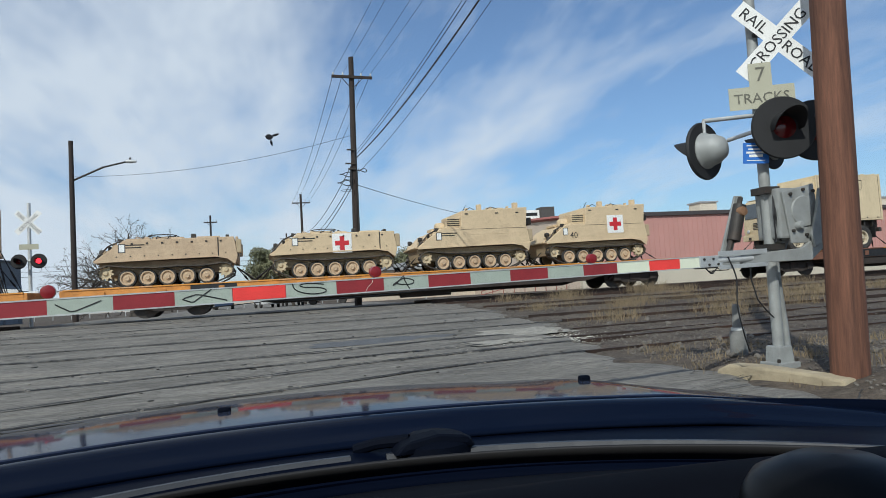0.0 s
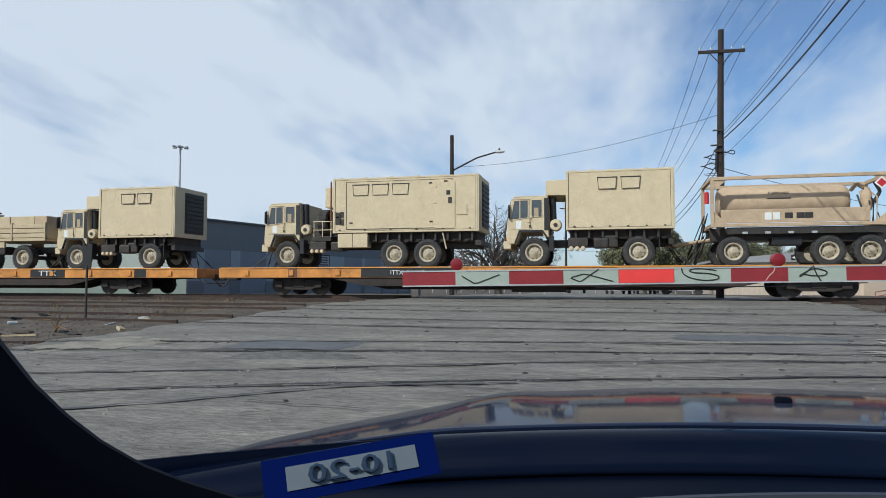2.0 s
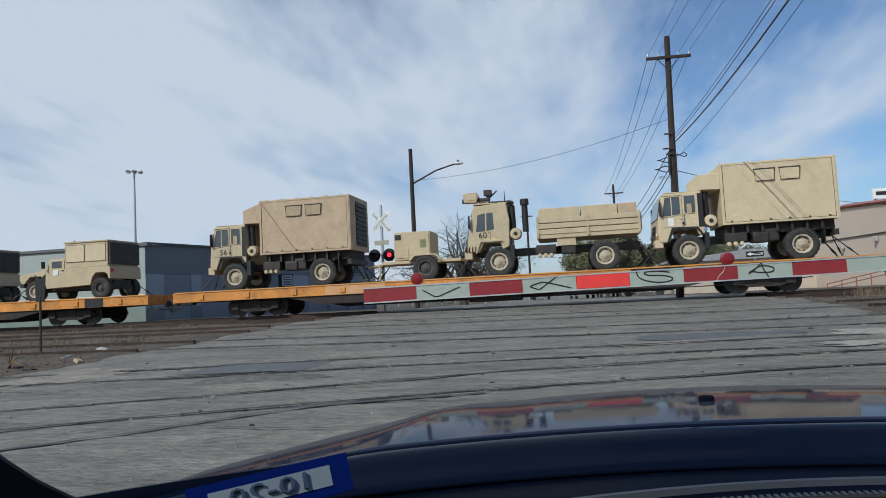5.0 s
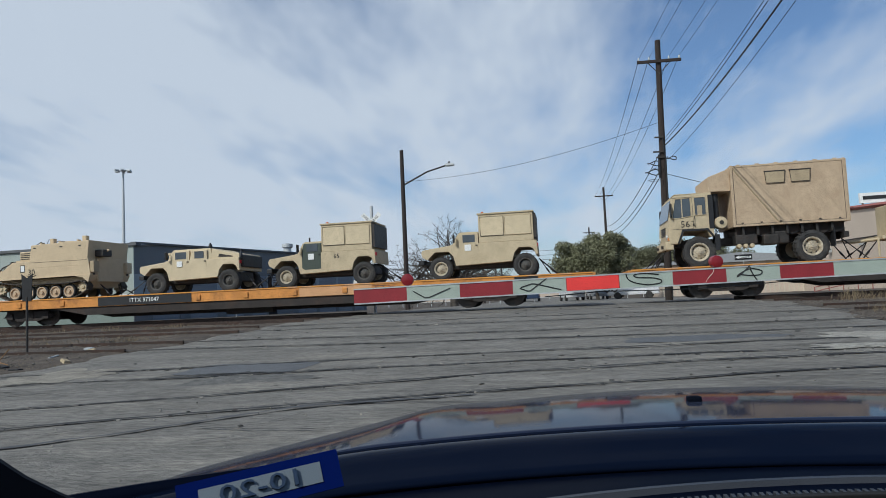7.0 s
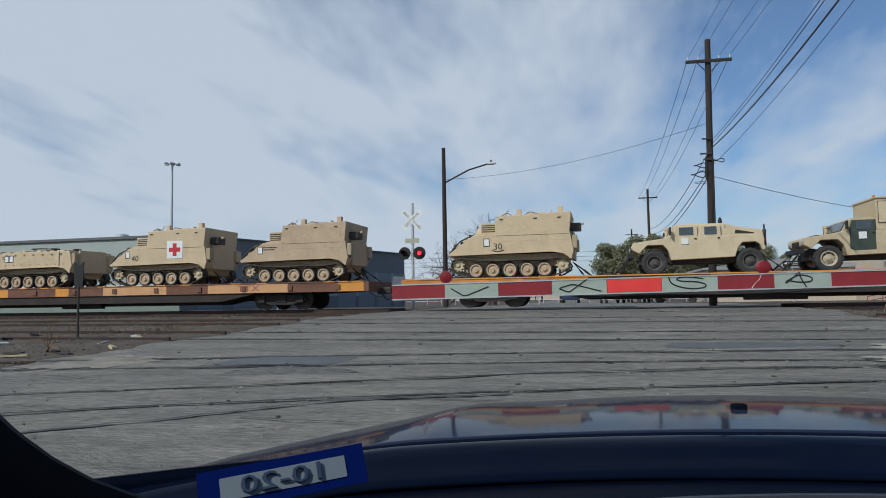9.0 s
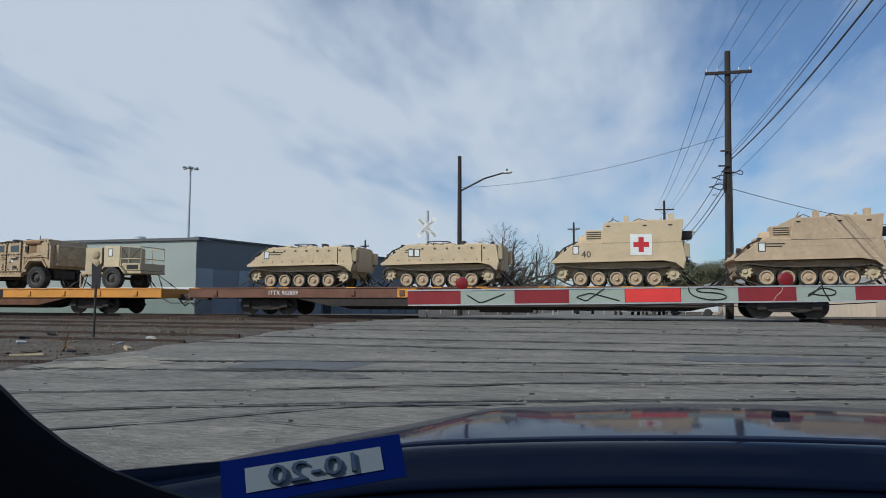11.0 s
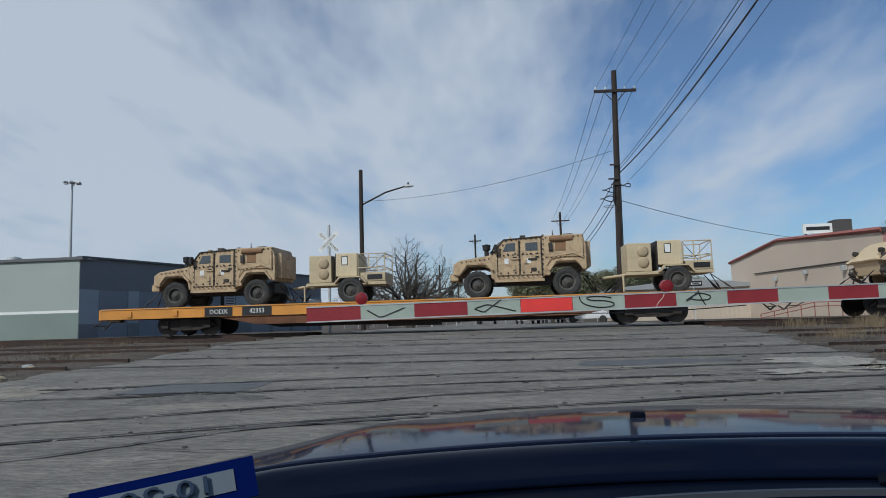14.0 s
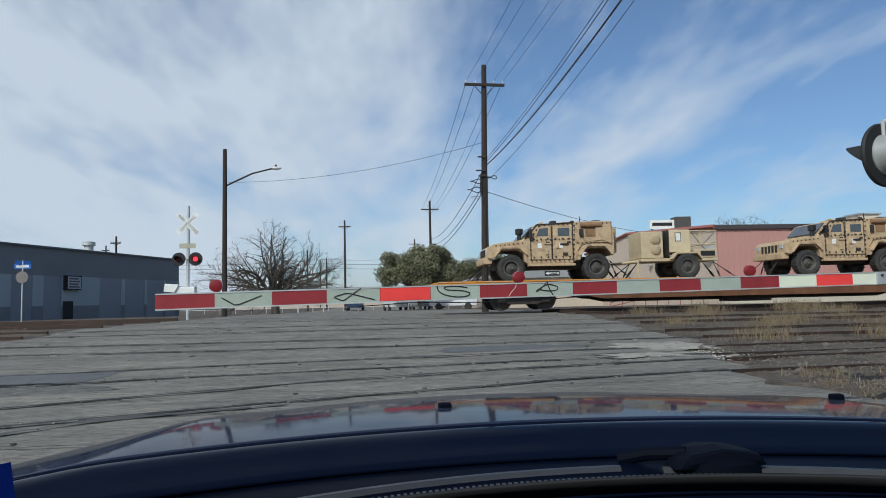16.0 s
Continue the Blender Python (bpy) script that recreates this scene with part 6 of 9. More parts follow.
def rear_deck(u, v):
    x = CX + (u - 0.5) * (1.3 + 0.2 * v)
    return Vector((x, -1.8 - 0.75 * min(1, v * 1.5) - 0.35 * max(0, v - 0.66), 1.44 - 0.42 * min(1, v * 1.5) - 0.6 * max(0, v - 0.66) ** 1.1))


sheet("rear_window_and_boot", rear_deck, 20, 20, NAVY, "", 0.02)
for s_ in (-1, 1):
    xs_ = CX + s_ * 0.85
    part("door_panel", prism(B(), [(0.5, 0.30), (0.42, 0.93), (-1.9, 0.93), (-2.75, 0.85), (-2.8, 0.4), (-1.9, 0.28)], -0.03, 0.03), NAVY, car, "navy door and side", at=pose(xs_, 0, 0, 0, 0, 90), bevel=0.012)
    part("side_pillar", sweep(B(), [(CX + s_ * 0.72, -0.72, 0.92), (CX + s_ * 0.64, -0.78, 1.44)], 0.04, 8), MATTEBLACK, car)
    part("side_pillar", sweep(B(), [(CX + s_ * 0.74, -1.7, 0.9), (CX + s_ * 0.62, -1.72, 1.44)], 0.09, 8), NAVY, car)
    for wy in (1.05, -1.75):
        w_ = part("wheel", lathe(B(), [(0.0, -0.1), (0.2, -0.1), (0.3, -0.1), (0.325, -0.05), (0.325, 0.05), (0.3, 0.1), (0.0, 0.1)], "x", 32, (CX + s_ * 0.76, wy, 0.325)), RUBBER, car, smooth=True)
    part("seat", box(box(B(), -0.25, 0.25, -0.62, -0.12, 0.38, 0.52), -0.25, 0.25, -0.78, -0.64, 0.5, 1.12), DASH, car, "dark cloth front seat", at=pose(CX + s_ * 0.36, 0.0, 0))
part("right_pillar", sweep(B(), [(CX + 0.80, 0.20, 1.02), (CX + 0.72, 0.0, 1.25), (CX + 0.64, -0.17, 1.44)], 0.035, 8), MATTEBLACK, car)
part("left_pillar", sweep(B(), [(CX - 0.82, 0.16, 1.05), (CX - 0.74, -0.03, 1.25), (CX - 0.64, -0.18, 1.44)], 0.03, 8), MATTEBLACK, car)
part("floor_pan", box(B(), CX - 0.8, CX + 0.8, -2.7, 1.5, 0.22, 0.3), TRIM, car)
part("dash_front", box(B(), CX - 0.78, CX + 0.78, 0.12, 0.2, 0.45, 1.0), DASH, car, bevel=0.02)

# ---- the train: flatcars and the vehicles chained on them; every vehicle faces -x ----
MOVING = []      # (object, x at rest along the train, y, z)


def ride(ob, x, z=DECK, y=TY):
    ob.matrix_basis = Matrix.Translation((x, y, z))
    MOVING.append((ob, x, y, z))
    return ob


def cached(key, maker):
    if key not in CACHE:
        CACHE[key] = maker()
    return CACHE[key]


def wheel_mesh(r, w, lug):
    def mk():
        bm = lathe(B(), [(r * 0.56, -w * 0.42), (r * 0.60, -w * 0.47), (r * 0.70, -w * 0.53), (r * 0.76, -w * 0.52), (r * 0.78, -w * 0.545), (r * 0.88, -w * 0.52), (r * 0.97, -w * 0.42), (r * 0.97, w * 0.42), (r * 0.9, w * 0.5), (r * 0.56, w * 0.46)], "y", 40, caps=False)
        for i in range(lug):
            a = 2 * math.pi * i / lug
            for s in (-1, 1):
                m = pose(0, 0, 0, 0, -math.degrees(a) + (4 if s > 0 else 0), 0)
                vs = [m @ Vector(c) for c in ((r * 0.95, s * w * 0.05, -0.028), (r, s * w * 0.05, -0.02), (r, s * w * 0.5, -0.02), (r * 0.93, s * w * 0.52, -0.028), (r * 0.95, s * w * 0.05, 0.028), (r, s * w * 0.05, 0.02), (r, s * w * 0.5, 0.02), (r * 0.93, s * w * 0.52, 0.028))]
                q = [bm.verts.new(c) for c in vs]
                for f in ((0, 1, 2, 3), (7, 6, 5, 4), (1, 5, 6, 2), (3, 2, 6, 7), (0, 4, 5, 1)):
                    bm.faces.new([q[i_] for i_ in f])
        return finish(bm, "tyre", RUBBER, smooth=True)
    return cached(("tyre", r, w, lug), mk)


def rim_mesh(r, w, material, bolts=10):
    def mk():
        bm = lathe(B(), [(0.0, -w * 0.50), (r * 0.085, -w * 0.50), (r * 0.10, -w * 0.46), (r * 0.12, -w * 0.40), (r * 0.20, -w * 0.38), (r * 0.22, -w * 0.26), (r * 0.34, -w * 0.22), (r * 0.44, -w * 0.08), (r * 0.475, -w * 0.20), (r * 0.49, -w * 0.44), (r * 0.56, -w * 0.49), (r * 0.585, -w * 0.46), (r * 0.585, w * 0.4), (0.0, w * 0.4)], "y", 36)
        for i in range(bolts):
            a = 2 * math.pi * i / bolts
            lathe(bm, [(r * 0.026, -w * 0.32), (r * 0.026, -w * 0.2)], "y", 6, (r * 0.275 * math.cos(a), 0, r * 0.275 * math.sin(a)))
            lathe(bm, [(r * 0.018, -w * 0.43), (r * 0.018, -w * 0.36)], "y", 6, (r * 0.16 * math.cos(a + 0.2), 0, r * 0.16 * math.sin(a + 0.2)))
        return finish(bm, "rim", material, smooth=True)
    return cached(("rim", r, w, material.name, bolts), mk)


def rim_holes(r, w):
    """The dark round openings in a wheel's disc."""
    def mk():
        bm = B()
        for i in range(8):
            a = 2 * math.pi * (i + 0.5) / 8
            lathe(bm, [(0.0, -w * 0.19), (r * 0.045, -w * 0.19), (r * 0.045, -w * 0.1)], "y", 8, (r * 0.385 * math.cos(a), 0, r * 0.385 * math.sin(a)))
        return finish(bm, "rim_holes", BLACK)
    return cached(("rim_holes", r, w), mk)


def wheel(parent, x, y, r, w, rim=TAN, lug=22, rimlabel=""):
    o = part("wheel", wheel_mesh(r, w, lug), None, parent, at=(Matrix.Translation((x, y, r - 0.012)) @ pose(0, 0, 0, 0, random.uniform(0, 40), 0 if y < 0 else 180)))
    part("rim", rim_mesh(r, w, rim), None, o, rimlabel)
    part("rim_holes", rim_holes(r, w), None, o)
    return o


CHAIN = mat("tie_down_chain_steel", (0.035, 0.03, 0.028), 0.6, metal=0.5, var=0.3)


def chains(parent, front, rear, z, half=1.0):
    for x, s in ((front, -1), (rear, 1)):
        for y in (-half * 0.55, half * 0.55):
            for dx, yy in ((0.75, -0.9), (0.45, -0.2)):
                bm = B()
                p, q = Vector((x, y, z)), Vector((x + s * dx, yy * (1 if y < 0 else -1), 0.02))
                tube(bm, p, q, 0.018, seg=5)
                mid = p.lerp(q, 0.55)
                tube(bm, mid, p.lerp(q, 0.75), 0.035, seg=6)
                part("tie_down_chain", bm, CHAIN, parent)


# ---- flatcars ----
def flatcar(x0, x1, paint, plate, label, patches=(), end_left=3.4, end_right=3.9, marks=()):
    """x0..x1: the deck's ends along the train."""
    c = thing("flatcar", label, "flatcar", "flatcars of the train")
    mid = (x0 + x1) / 2
    a, b = x0 - mid, x1 - mid
    hw = 1.5
    deck = part("deck", box(B(), a, b, -hw + 0.1, hw - 0.1, -0.12, -0.01), WOODDECK, c, "worn wooden deck")
    for y in (-hw, hw - 0.1):
        part("side_sill", box(B(), a, b, y, y + 0.1, -0.38, 0.0), paint, c, "painted steel side sill")
    for y in (-hw - 0.03, hw - 0.07):
        part("sill_lip", box(B(), a, b, y, y + 0.1, -0.0, 0.045), YELLOW if paint is not BROWN else BROWN, c, "rub rail along the deck edge")
    part("end_sill", box(B(), a - 0.12, a, -hw, hw, -0.4, 0.02), paint, c, bevel=0.02)
    part("end_sill", box(B(), b, b + 0.12, -hw, hw, -0.4, 0.02), paint, c, bevel=0.02)
    fb = 5.6
    part("centre_sill", prism(B(), [(a + 0.4, -0.38), (b - 0.4, -0.38), (b - fb, -0.55), (b - fb - 1.5, -0.86), (a + fb + 1.5, -0.86), (a + fb, -0.55)], -0.55, 0.55), SILL, c)
    part("fish_belly", prism(B(), [(a + fb - 0.8, -0.38), (b - fb + 0.8, -0.38), (b - fb - 0.9, -0.72), (a + fb + 0.9, -0.72)], -hw + 0.06, -hw + 0.12), RUSTSILL if paint is YELLOW else SILL, c, "grimy deep side girder")
    part("fish_belly", prism(B(), [(a + fb - 0.8, -0.38), (b - fb + 0.8, -0.38), (b - fb - 0.9, -0.72), (a + fb + 0.9, -0.72)], hw - 0.12, hw - 0.06), SILL, c)
    for k in range(13):
        x = a + 1.2 + k * (b - a - 2.4) / 12
        if any(p0 - 0.15 < x + mid < p1 + 0.15 and txt for p0, p1, _, txt in patches):
            continue
        part("stake_pocket", box(B(), x - 0.1, x + 0.1, -hw - 0.05, -hw, -0.3, -0.08), paint, c, bevel=0.012)
    for p0, p1, pm, txt in patches:
        o = part("paint_patch", box(B(), p0 - mid, p1 - mid, -hw - 0.006, -hw - 0.001, -0.37, -0.01), pm, c)
        if txt:
            lettering("lettering", txt, 0.25, WHITE, o, Matrix.Translation(((p0 + p1) / 2 - mid, -hw - 0.009, -0.19)))
    for mx, txt, size, ink in marks:
        lettering("lettering", txt, size, ink, c, Matrix.Translation((mx - mid, -hw - 0.010, -0.19)) @ Matrix.Diagonal((1.5, 1, 1, 1)))
    for k in range(int((b - a) / 0.6)):
        if random.Random(k * 7 + int(x0)).random() < 0.34:
            part("rub_rail_patch", box(B(), a + k * 0.6, a + k * 0.6 + 0.45, -hw - 0.034, -hw - 0.029, 0.003, 0.042), PATCH if paint is not BROWN else YELLOW, c)
    wheel_prof = [(0.12, -0.07), (0.40, -0.07), (0.42, -0.04), (0.42, 0.05), (0.46, 0.06), (0.46, 0.09), (0.1, 0.09)]
    wm = cached("rail_wheel", lambda: finish(lathe(B(), wheel_prof, "y", 28), "rail_wheel", DARKMETAL, smooth=True))
    base = -(DECK - 0.78)
    for bx in (a + end_left, b - end_right):
        bg_ = part("bogie", prism(prism(B(), [(-1.25, base + 0.36), (-0.95, base + 0.62), (0.95, base + 0.62), (1.25, base + 0.36), (1.0, base + 0.36), (0.5, base + 0.2), (-0.5, base + 0.2), (-1.0, base + 0.36)], -1.12, -0.98), [(-1.25, base + 0.36), (-0.95, base + 0.62), (0.95, base + 0.62), (1.25, base + 0.36), (1.0, base + 0.36), (0.5, base + 0.2), (-0.5, base + 0.2), (-1.0, base + 0.36)], 0.98, 1.12), SILL, c, "cast steel bogie side frames", at=(bx, 0, 0))
        part("bolster", box(B(), -0.25, 0.25, -1.15, 1.15, base + 0.3, base + 0.66), SILL, bg_, bevel=0.02)
        for sx in (-0.2, 0.0, 0.2):
            part("spring", lathe(B(), [(0.07, base + 0.2), (0.085, base + 0.3), (0.07, base + 0.4), (0.085, base + 0.5)], "z", 10, (sx, -1.05, 0)), DARKMETAL, bg_)
        for wx in (-0.88, 0.88):
            for wy in (-0.79, 0.79):
                part("rail_wheel", wm, None, bg_, at=pose(wx, wy, base + 0.42, 0, 0, 0 if wy > 0 else 180))
            part("axle_box", box(B(), wx - 0.16, wx + 0.16, -1.2, -0.95, base + 0.28, base + 0.56), SILL, bg_, bevel=0.03)
    for s, e in ((-1, a), (1, b)):
        part("coupler", box(B(), min(e, e + s * 0.62), max(e, e + s * 0.62), -0.14, 0.14, -0.5, -0.22), DARKMETAL, c, bevel=0.05)
        part("grab_iron", tube(tube(B(), (e + s * 0.1, -1.3, -0.45), (e + s * 0.45, -1.3, -0.62), 0.02, seg=6), (e + s * 0.45, -1.3, -0.62), (e + s * 0.45, -0.5, -0.62), 0.02, seg=6), DARKMETAL, c)
        part("air_hose", tube(tube(B(), (e + s * 0.2, -0.4, -0.4), (e + s * 0.55, -0.4, -0.75), 0.03, seg=6), (e + s * 0.55, -0.4, -0.75), (e + s * 0.75, -0.35, -0.6), 0.03, seg=6), RUBBER, c)
    part("brake_gear", box(B(), -1.2, 0.9, -0.9, -0.6, -0.95, -0.6), SILL, c, bevel=0.04)
    ride(c, mid)
    return c


flatcar(2.3, 29.3, BROWN, "", "brown grimy flatcar loaded with a tan truck", ((9.0, 12.0, BLACK, ""),))
flatcar(-25.1, 1.1, ORANGE, "", "rust-streaked orange flatcar carrying tracked carriers", ((-10, -7, PATCH, ""), (-21, -19.4, BLACK, "")))
flatcar(-53.3, -26.3, ORANGE, "", "orange flatcar with rust stains carrying trucks", ((-47.0, -43.1, BLACK, "ITTX  964110"), (-50.2, -49.8, BROWN, ""), (-37, -34, PATCH, "")))
flatcar(-81.6, -54.6, ORANGE, "", "orange flatcar carrying trucks and a generator trailer", ((-63.15, -61.25, BLACK, ""), (-57.6, -57.0, BLACK, ""), (-75, -72.5, PATCH, "")), marks=((-62.2, "TTX", 0.34, WHITE),))
flatcar(-110.6, -83.0, ORANGE, "", "rusty orange flatcar carrying light vehicles", ((-103.5, -99.2, BLACK, "ITTX 973047"), (-94.5, -91.5, PATCH, ""), (-85.9, -85.0, BLACK, "")), marks=((-91.0, "TTX", 0.34, BROWN),))
flatcar(-139.8, -112.2, BROWN, "", "patched brown flatcar carrying tracked carriers", ((-124.5, -121.3, PATCH, ""), (-119.3, -115.6, PATCH, ""), (-113.4, -112.3, YELLOW, ""), (-137.2, -133.6, BROWN, "ITTX 963859"), (-130.4, -129.6, YELLOW, ""), (-127.0, -126.3, YELLOW, "")), marks=((-117.4, "TTX", 0.36, TRIMR),))
flatcar(-167.0, -141.4, YELLOW, "", "clean yellow-orange flatcar at the end of the train", ((-162.65, -161.5, BLACK, "DODX"), (-161.1, -159.9, BLACK, "42353"), (-150.6, -149.9, BLACK, "")))


# ---- tracked carriers ----
def tracked(x_mid, label, paint, high=False, cross="", num="", group="tracked carriers", box_at=None, num_x=-1.12):
    v = thing("tracked_carrier", label, "armoured carrier", group)
    zt = 1.71
    hull = [(-2.44, 0.97), (-2.36, 0.90), (-2.1, 0.95), (1.65, 1.0), (2.05, 0.93), (2.3, 0.72), (2.42, 1.0), (2.3, zt), (-1.42, zt), (-2.36, 1.04)]
    part("hull", prism(B(), hull, -1.33, 1.33), paint, v, bevel=0.025)
    part("belly", prism(B(), [(-2.2, 0.45), (2.1, 0.45), (2.3, 0.95), (-2.35, 0.95)], -0.92, 0.92), paint, v)
    part("side_skirt", prism(B(), [(-2.42, 1.02), (-2.40, 0.92), (-2.1, 0.93), (1.62, 0.985), (2.05, 0.90), (2.32, 0.68), (2.42, 1.02)], -1.36, -1.32), paint, v, bevel=0.008)
    if high:
        part("command_box", prism(B(), [(-0.60, zt - 0.3), (2.24, zt - 0.3), (2.36, 2.50), (-0.48, 2.42)], -1.334, 1.334), paint, v, "tall slab-sided command compartment", bevel=0.03)
        part("fold_seam", box(B(), -0.55, 2.25, -1.340, -1.335, zt - 0.06, zt - 0.048), DARKMETAL, v)
        part("generator", box(B(), 2.3, 2.7, -0.9, -0.3, 1.8, 2.1), DARKMETAL, v, "dark generator on the rear", bevel=0.04)
        part("generator_mount", tube(B(), (2.3, -0.6, 1.9), (2.8, -0.6, 2.1), 0.05, seg=8), paint, v)
        for px, ph, pw in ((-0.2, 0.10, 0.05), (0.35, 0.24, 0.09), (1.2, 0.08, 0.2), (1.95, 0.28, 0.1), (0.8, 0.10, 0.12), (1.6, 0.14, 0.03)):
            part("roof_fitting", box(B(), px - pw, px + pw, -1.1, -0.9, 2.40, 2.45 + ph), paint, v, bevel=0.015)
        part("roof_rail", sweep(B(), [(-0.3, -1.2, 2.44), (-0.1, -1.2, 2.55), (0.1, -1.2, 2.45)], 0.014, 5), DARKMETAL, v)
        part("roof_rail", sweep(B(), [(0.6, -1.2, 2.46), (0.8, -1.2, 2.56), (1.1, -1.2, 2.47)], 0.014, 5), DARKMETAL, v)
        gb = part("roof_box", box(B(), -1.15, -0.52, -1.2, -0.5, zt + 0.06, zt + 0.46), paint, v, "louvred box on the front roof", bevel=0.03)
        for k in range(4):
            part("louvre", box(B(), -1.1, -0.57, -1.215, -1.198, zt + 0.12 + k * 0.08, zt + 0.15 + k * 0.08), DARKMETAL, gb)
        part("roof_tray", box(B(), -1.3, -0.5, -1.25, 1.1, zt, zt + 0.07), paint, v, bevel=0.015)
        for px in (-0.3, 1.0, 1.9):
            part("lifting_slot", box(B(), px - 0.07, px + 0.07, -1.345, -1.33, 2.26, 2.31), BLACK, v)
        part("cupola", lathe(B(), [(0.36, zt), (0.36, zt + 0.22), (0.3, zt + 0.3), (0.0, zt + 0.32)], "z", 20, (-1.1, -0.5, 0)), paint, v, smooth=True)
        part("hatch", box(B(), -1.5, -0.85, -0.2, 0.6, zt, zt + 0.12), paint, v, bevel=0.03)
        part("aerial", tube(B(), (-0.3, -0.7, 2.4), (-0.1, -0.7, 2.72), 0.012, seg=5), BLACK, v)
    else:
        part("cupola", lathe(B(), [(0.4, zt - 0.01), (0.4, zt + 0.1), (0.34, zt + 0.16), (0.0, zt + 0.18)], "z", 22, (-0.3, -0.1, 0)), paint, v, smooth=True)
        part("hatch", lathe(B(), [(0.32, zt + 0.0), (0.32, zt + 0.08), (0.0, zt + 0.1)], "z", 18, (-1.05, -0.55, 0)), paint, v, smooth=True)
        for px in (-1.3, -0.7, 0.4, 1.1, 1.7):
            part("roof_fitting", box(B(), px - 0.1, px + 0.1, -1.1, -0.95, zt - 0.01, zt + 0.06), paint, v, bevel=0.012)
        for k in range(7):
            part("lifting_eye", box(B(), -1.2 + k * 0.5, -1.13 + k * 0.5, -1.352, -1.328, 1.54, 1.60), DARKMETAL, v)
        for px, pw, ph in ((-0.75, 0.1, 0.12), (0.3, 0.22, 0.1), (0.85, 0.08, 0.2), (1.4, 0.3, 0.09), (2.05, 0.06, 0.13)):
            part("roof_clutter", box(B(), px - pw, px + pw, -0.8, -0.4, zt - 0.01, zt + ph), paint if pw > 0.09 else DARKMETAL, v, bevel=0.02)
        for k in range(9):
            part("hull_bolt", box(B(), -1.7 + k * 0.46, -1.66 + k * 0.46, -1.345, -1.33, 1.10, 1.14), DARKMETAL, v)
        part("rear_corner_plate", prism(B(), [(1.72, 1.02), (1.76, 1.02), (1.76, zt - 0.02), (1.72, zt - 0.02)], -1.34, -1.33), DARKMETAL, v)
        for px in (-1.2, -0.9, -0.5, -0.1, 0.15):
            part("hatch_gear", sweep(B(), [(px, -0.5, zt), (px + 0.08, -0.5, zt + 0.17), (px + 0.2, -0.45, zt + 0.12), (px + 0.26, -0.4, zt)], 0.022, 5), (paint, DARKMETAL)[px > -0.6], v)
        part("gun_ring_rail", sweep(B(), [(-0.3 + 0.5 * math.cos(a_ / 10 * 6.28), -0.1 + 0.5 * math.sin(a_ / 10 * 6.28), zt + 0.22) for a_ in range(11)], 0.02, 5), DARKMETAL, v)
    part("tow_cable", sweep(B(), [(-2.42, -1.25, 1.0), (-2.2, -1.3, 1.22), (-1.95, -1.28, 1.5), (-1.7, -1.2, 1.62), (-1.45, -1.1, 1.74)], 0.03, 6), DARKMETAL, v)
    for k in range(5):
        part("nose_fitting", box(B(), -2.30 + k * 0.17, -2.20 + k * 0.17, -1.22, -1.08, 1.10 + k * 0.13, 1.24 + k * 0.13), (DARKMETAL, paint)[k % 2], v, bevel=0.015)
    part("trim_vane", prism(B(), [(-2.45, 1.0), (-2.36, 0.98), (-1.72, 1.52), (-1.8, 1.58)], -1.0, 1.0), paint, v, "sloping plate on the nose", bevel=0.015)
    for y in (-0.95, 0.95):
        part("headlamp", lathe(B(), [(0.0, -0.1), (0.09, -0.08), (0.1, 0.0), (0.07, 0.1), (0.0, 0.12)], "x", 14, (-2.2, y, 1.32)), DARKMETAL, v, smooth=True)
        part("lamp_guard", box(B(), -2.3, -2.05, y - 0.13, y + 0.13, 1.14, 1.2), paint, v)
    part("rear_ramp", box(B(), 2.34, 2.44, -0.85, 0.85, 0.7, 1.75), paint, v, bevel=0.03)
    for y in (-1.12, 1.12):
        part("stowage", box(B(), 2.36, 2.56, y - 0.18, y + 0.18, 1.1, 1.6), CANVAS if y < 0 else paint, v, bevel=0.04)
        part("tail_lamp", box(B(), 2.38, 2.44, y - 0.06, y + 0.06, 1.0, 1.08), DARKMETAL, v)
    # running gear
    rwm = cached("road_wheel", lambda: finish(lathe(B(), [(0.0, -0.1), (0.07, -0.11), (0.08, -0.06), (0.17, -0.035), (0.20, -0.09), (0.245, -0.09), (0.245, 0.09), (0.0, 0.09)], "y", 28), "road_wheel", mat("dusty_tan_wheel", (0.50, 0.37, 0.24), 0.8, var=0.15, scale=6, dirt=(0.24, 0.14, 0.08), dirt_amt=0.6, dirt_scale=6), smooth=True))
    rtm = cached("road_tyre", lambda: finish(lathe(B(), [(0.243, -0.085), (0.295, -0.08), (0.305, -0.06), (0.305, 0.06), (0.243, 0.085)], "y", 28, caps=False), "road_tyre", RUBBER, smooth=True))

    def mk_sprocket():
        bm = lathe(B(), [(0.0, -0.1), (0.06, -0.1), (0.1, -0.05), (0.17, -0.05), (0.2, -0.08), (0.2, 0.08), (0.0, 0.08)], "y", 20)
        for i in range(10):
            a = i * math.pi / 5
            m = pose(0, 0, 0, 0, math.degrees(a), 0)
            q = [bm.verts.new(m @ Vector(c)) for c in ((0.18, -0.07, -0.05), (0.265, -0.07, -0.018), (0.265, -0.07, 0.018), (0.18, -0.07, 0.05), (0.18, 0.07, -0.05), (0.265, 0.07, -0.018), (0.265, 0.07, 0.018), (0.18, 0.07, 0.05))]
            for f in ((0, 1, 2, 3), (7, 6, 5, 4), (0, 4, 5, 1), (1, 5, 6, 2), (2, 6, 7, 3)):
                bm.faces.new([q[k] for k in f])
        return finish(bm, "sprocket", TAN, smooth=True)
    spm = cached("sprocket", mk_sprocket)
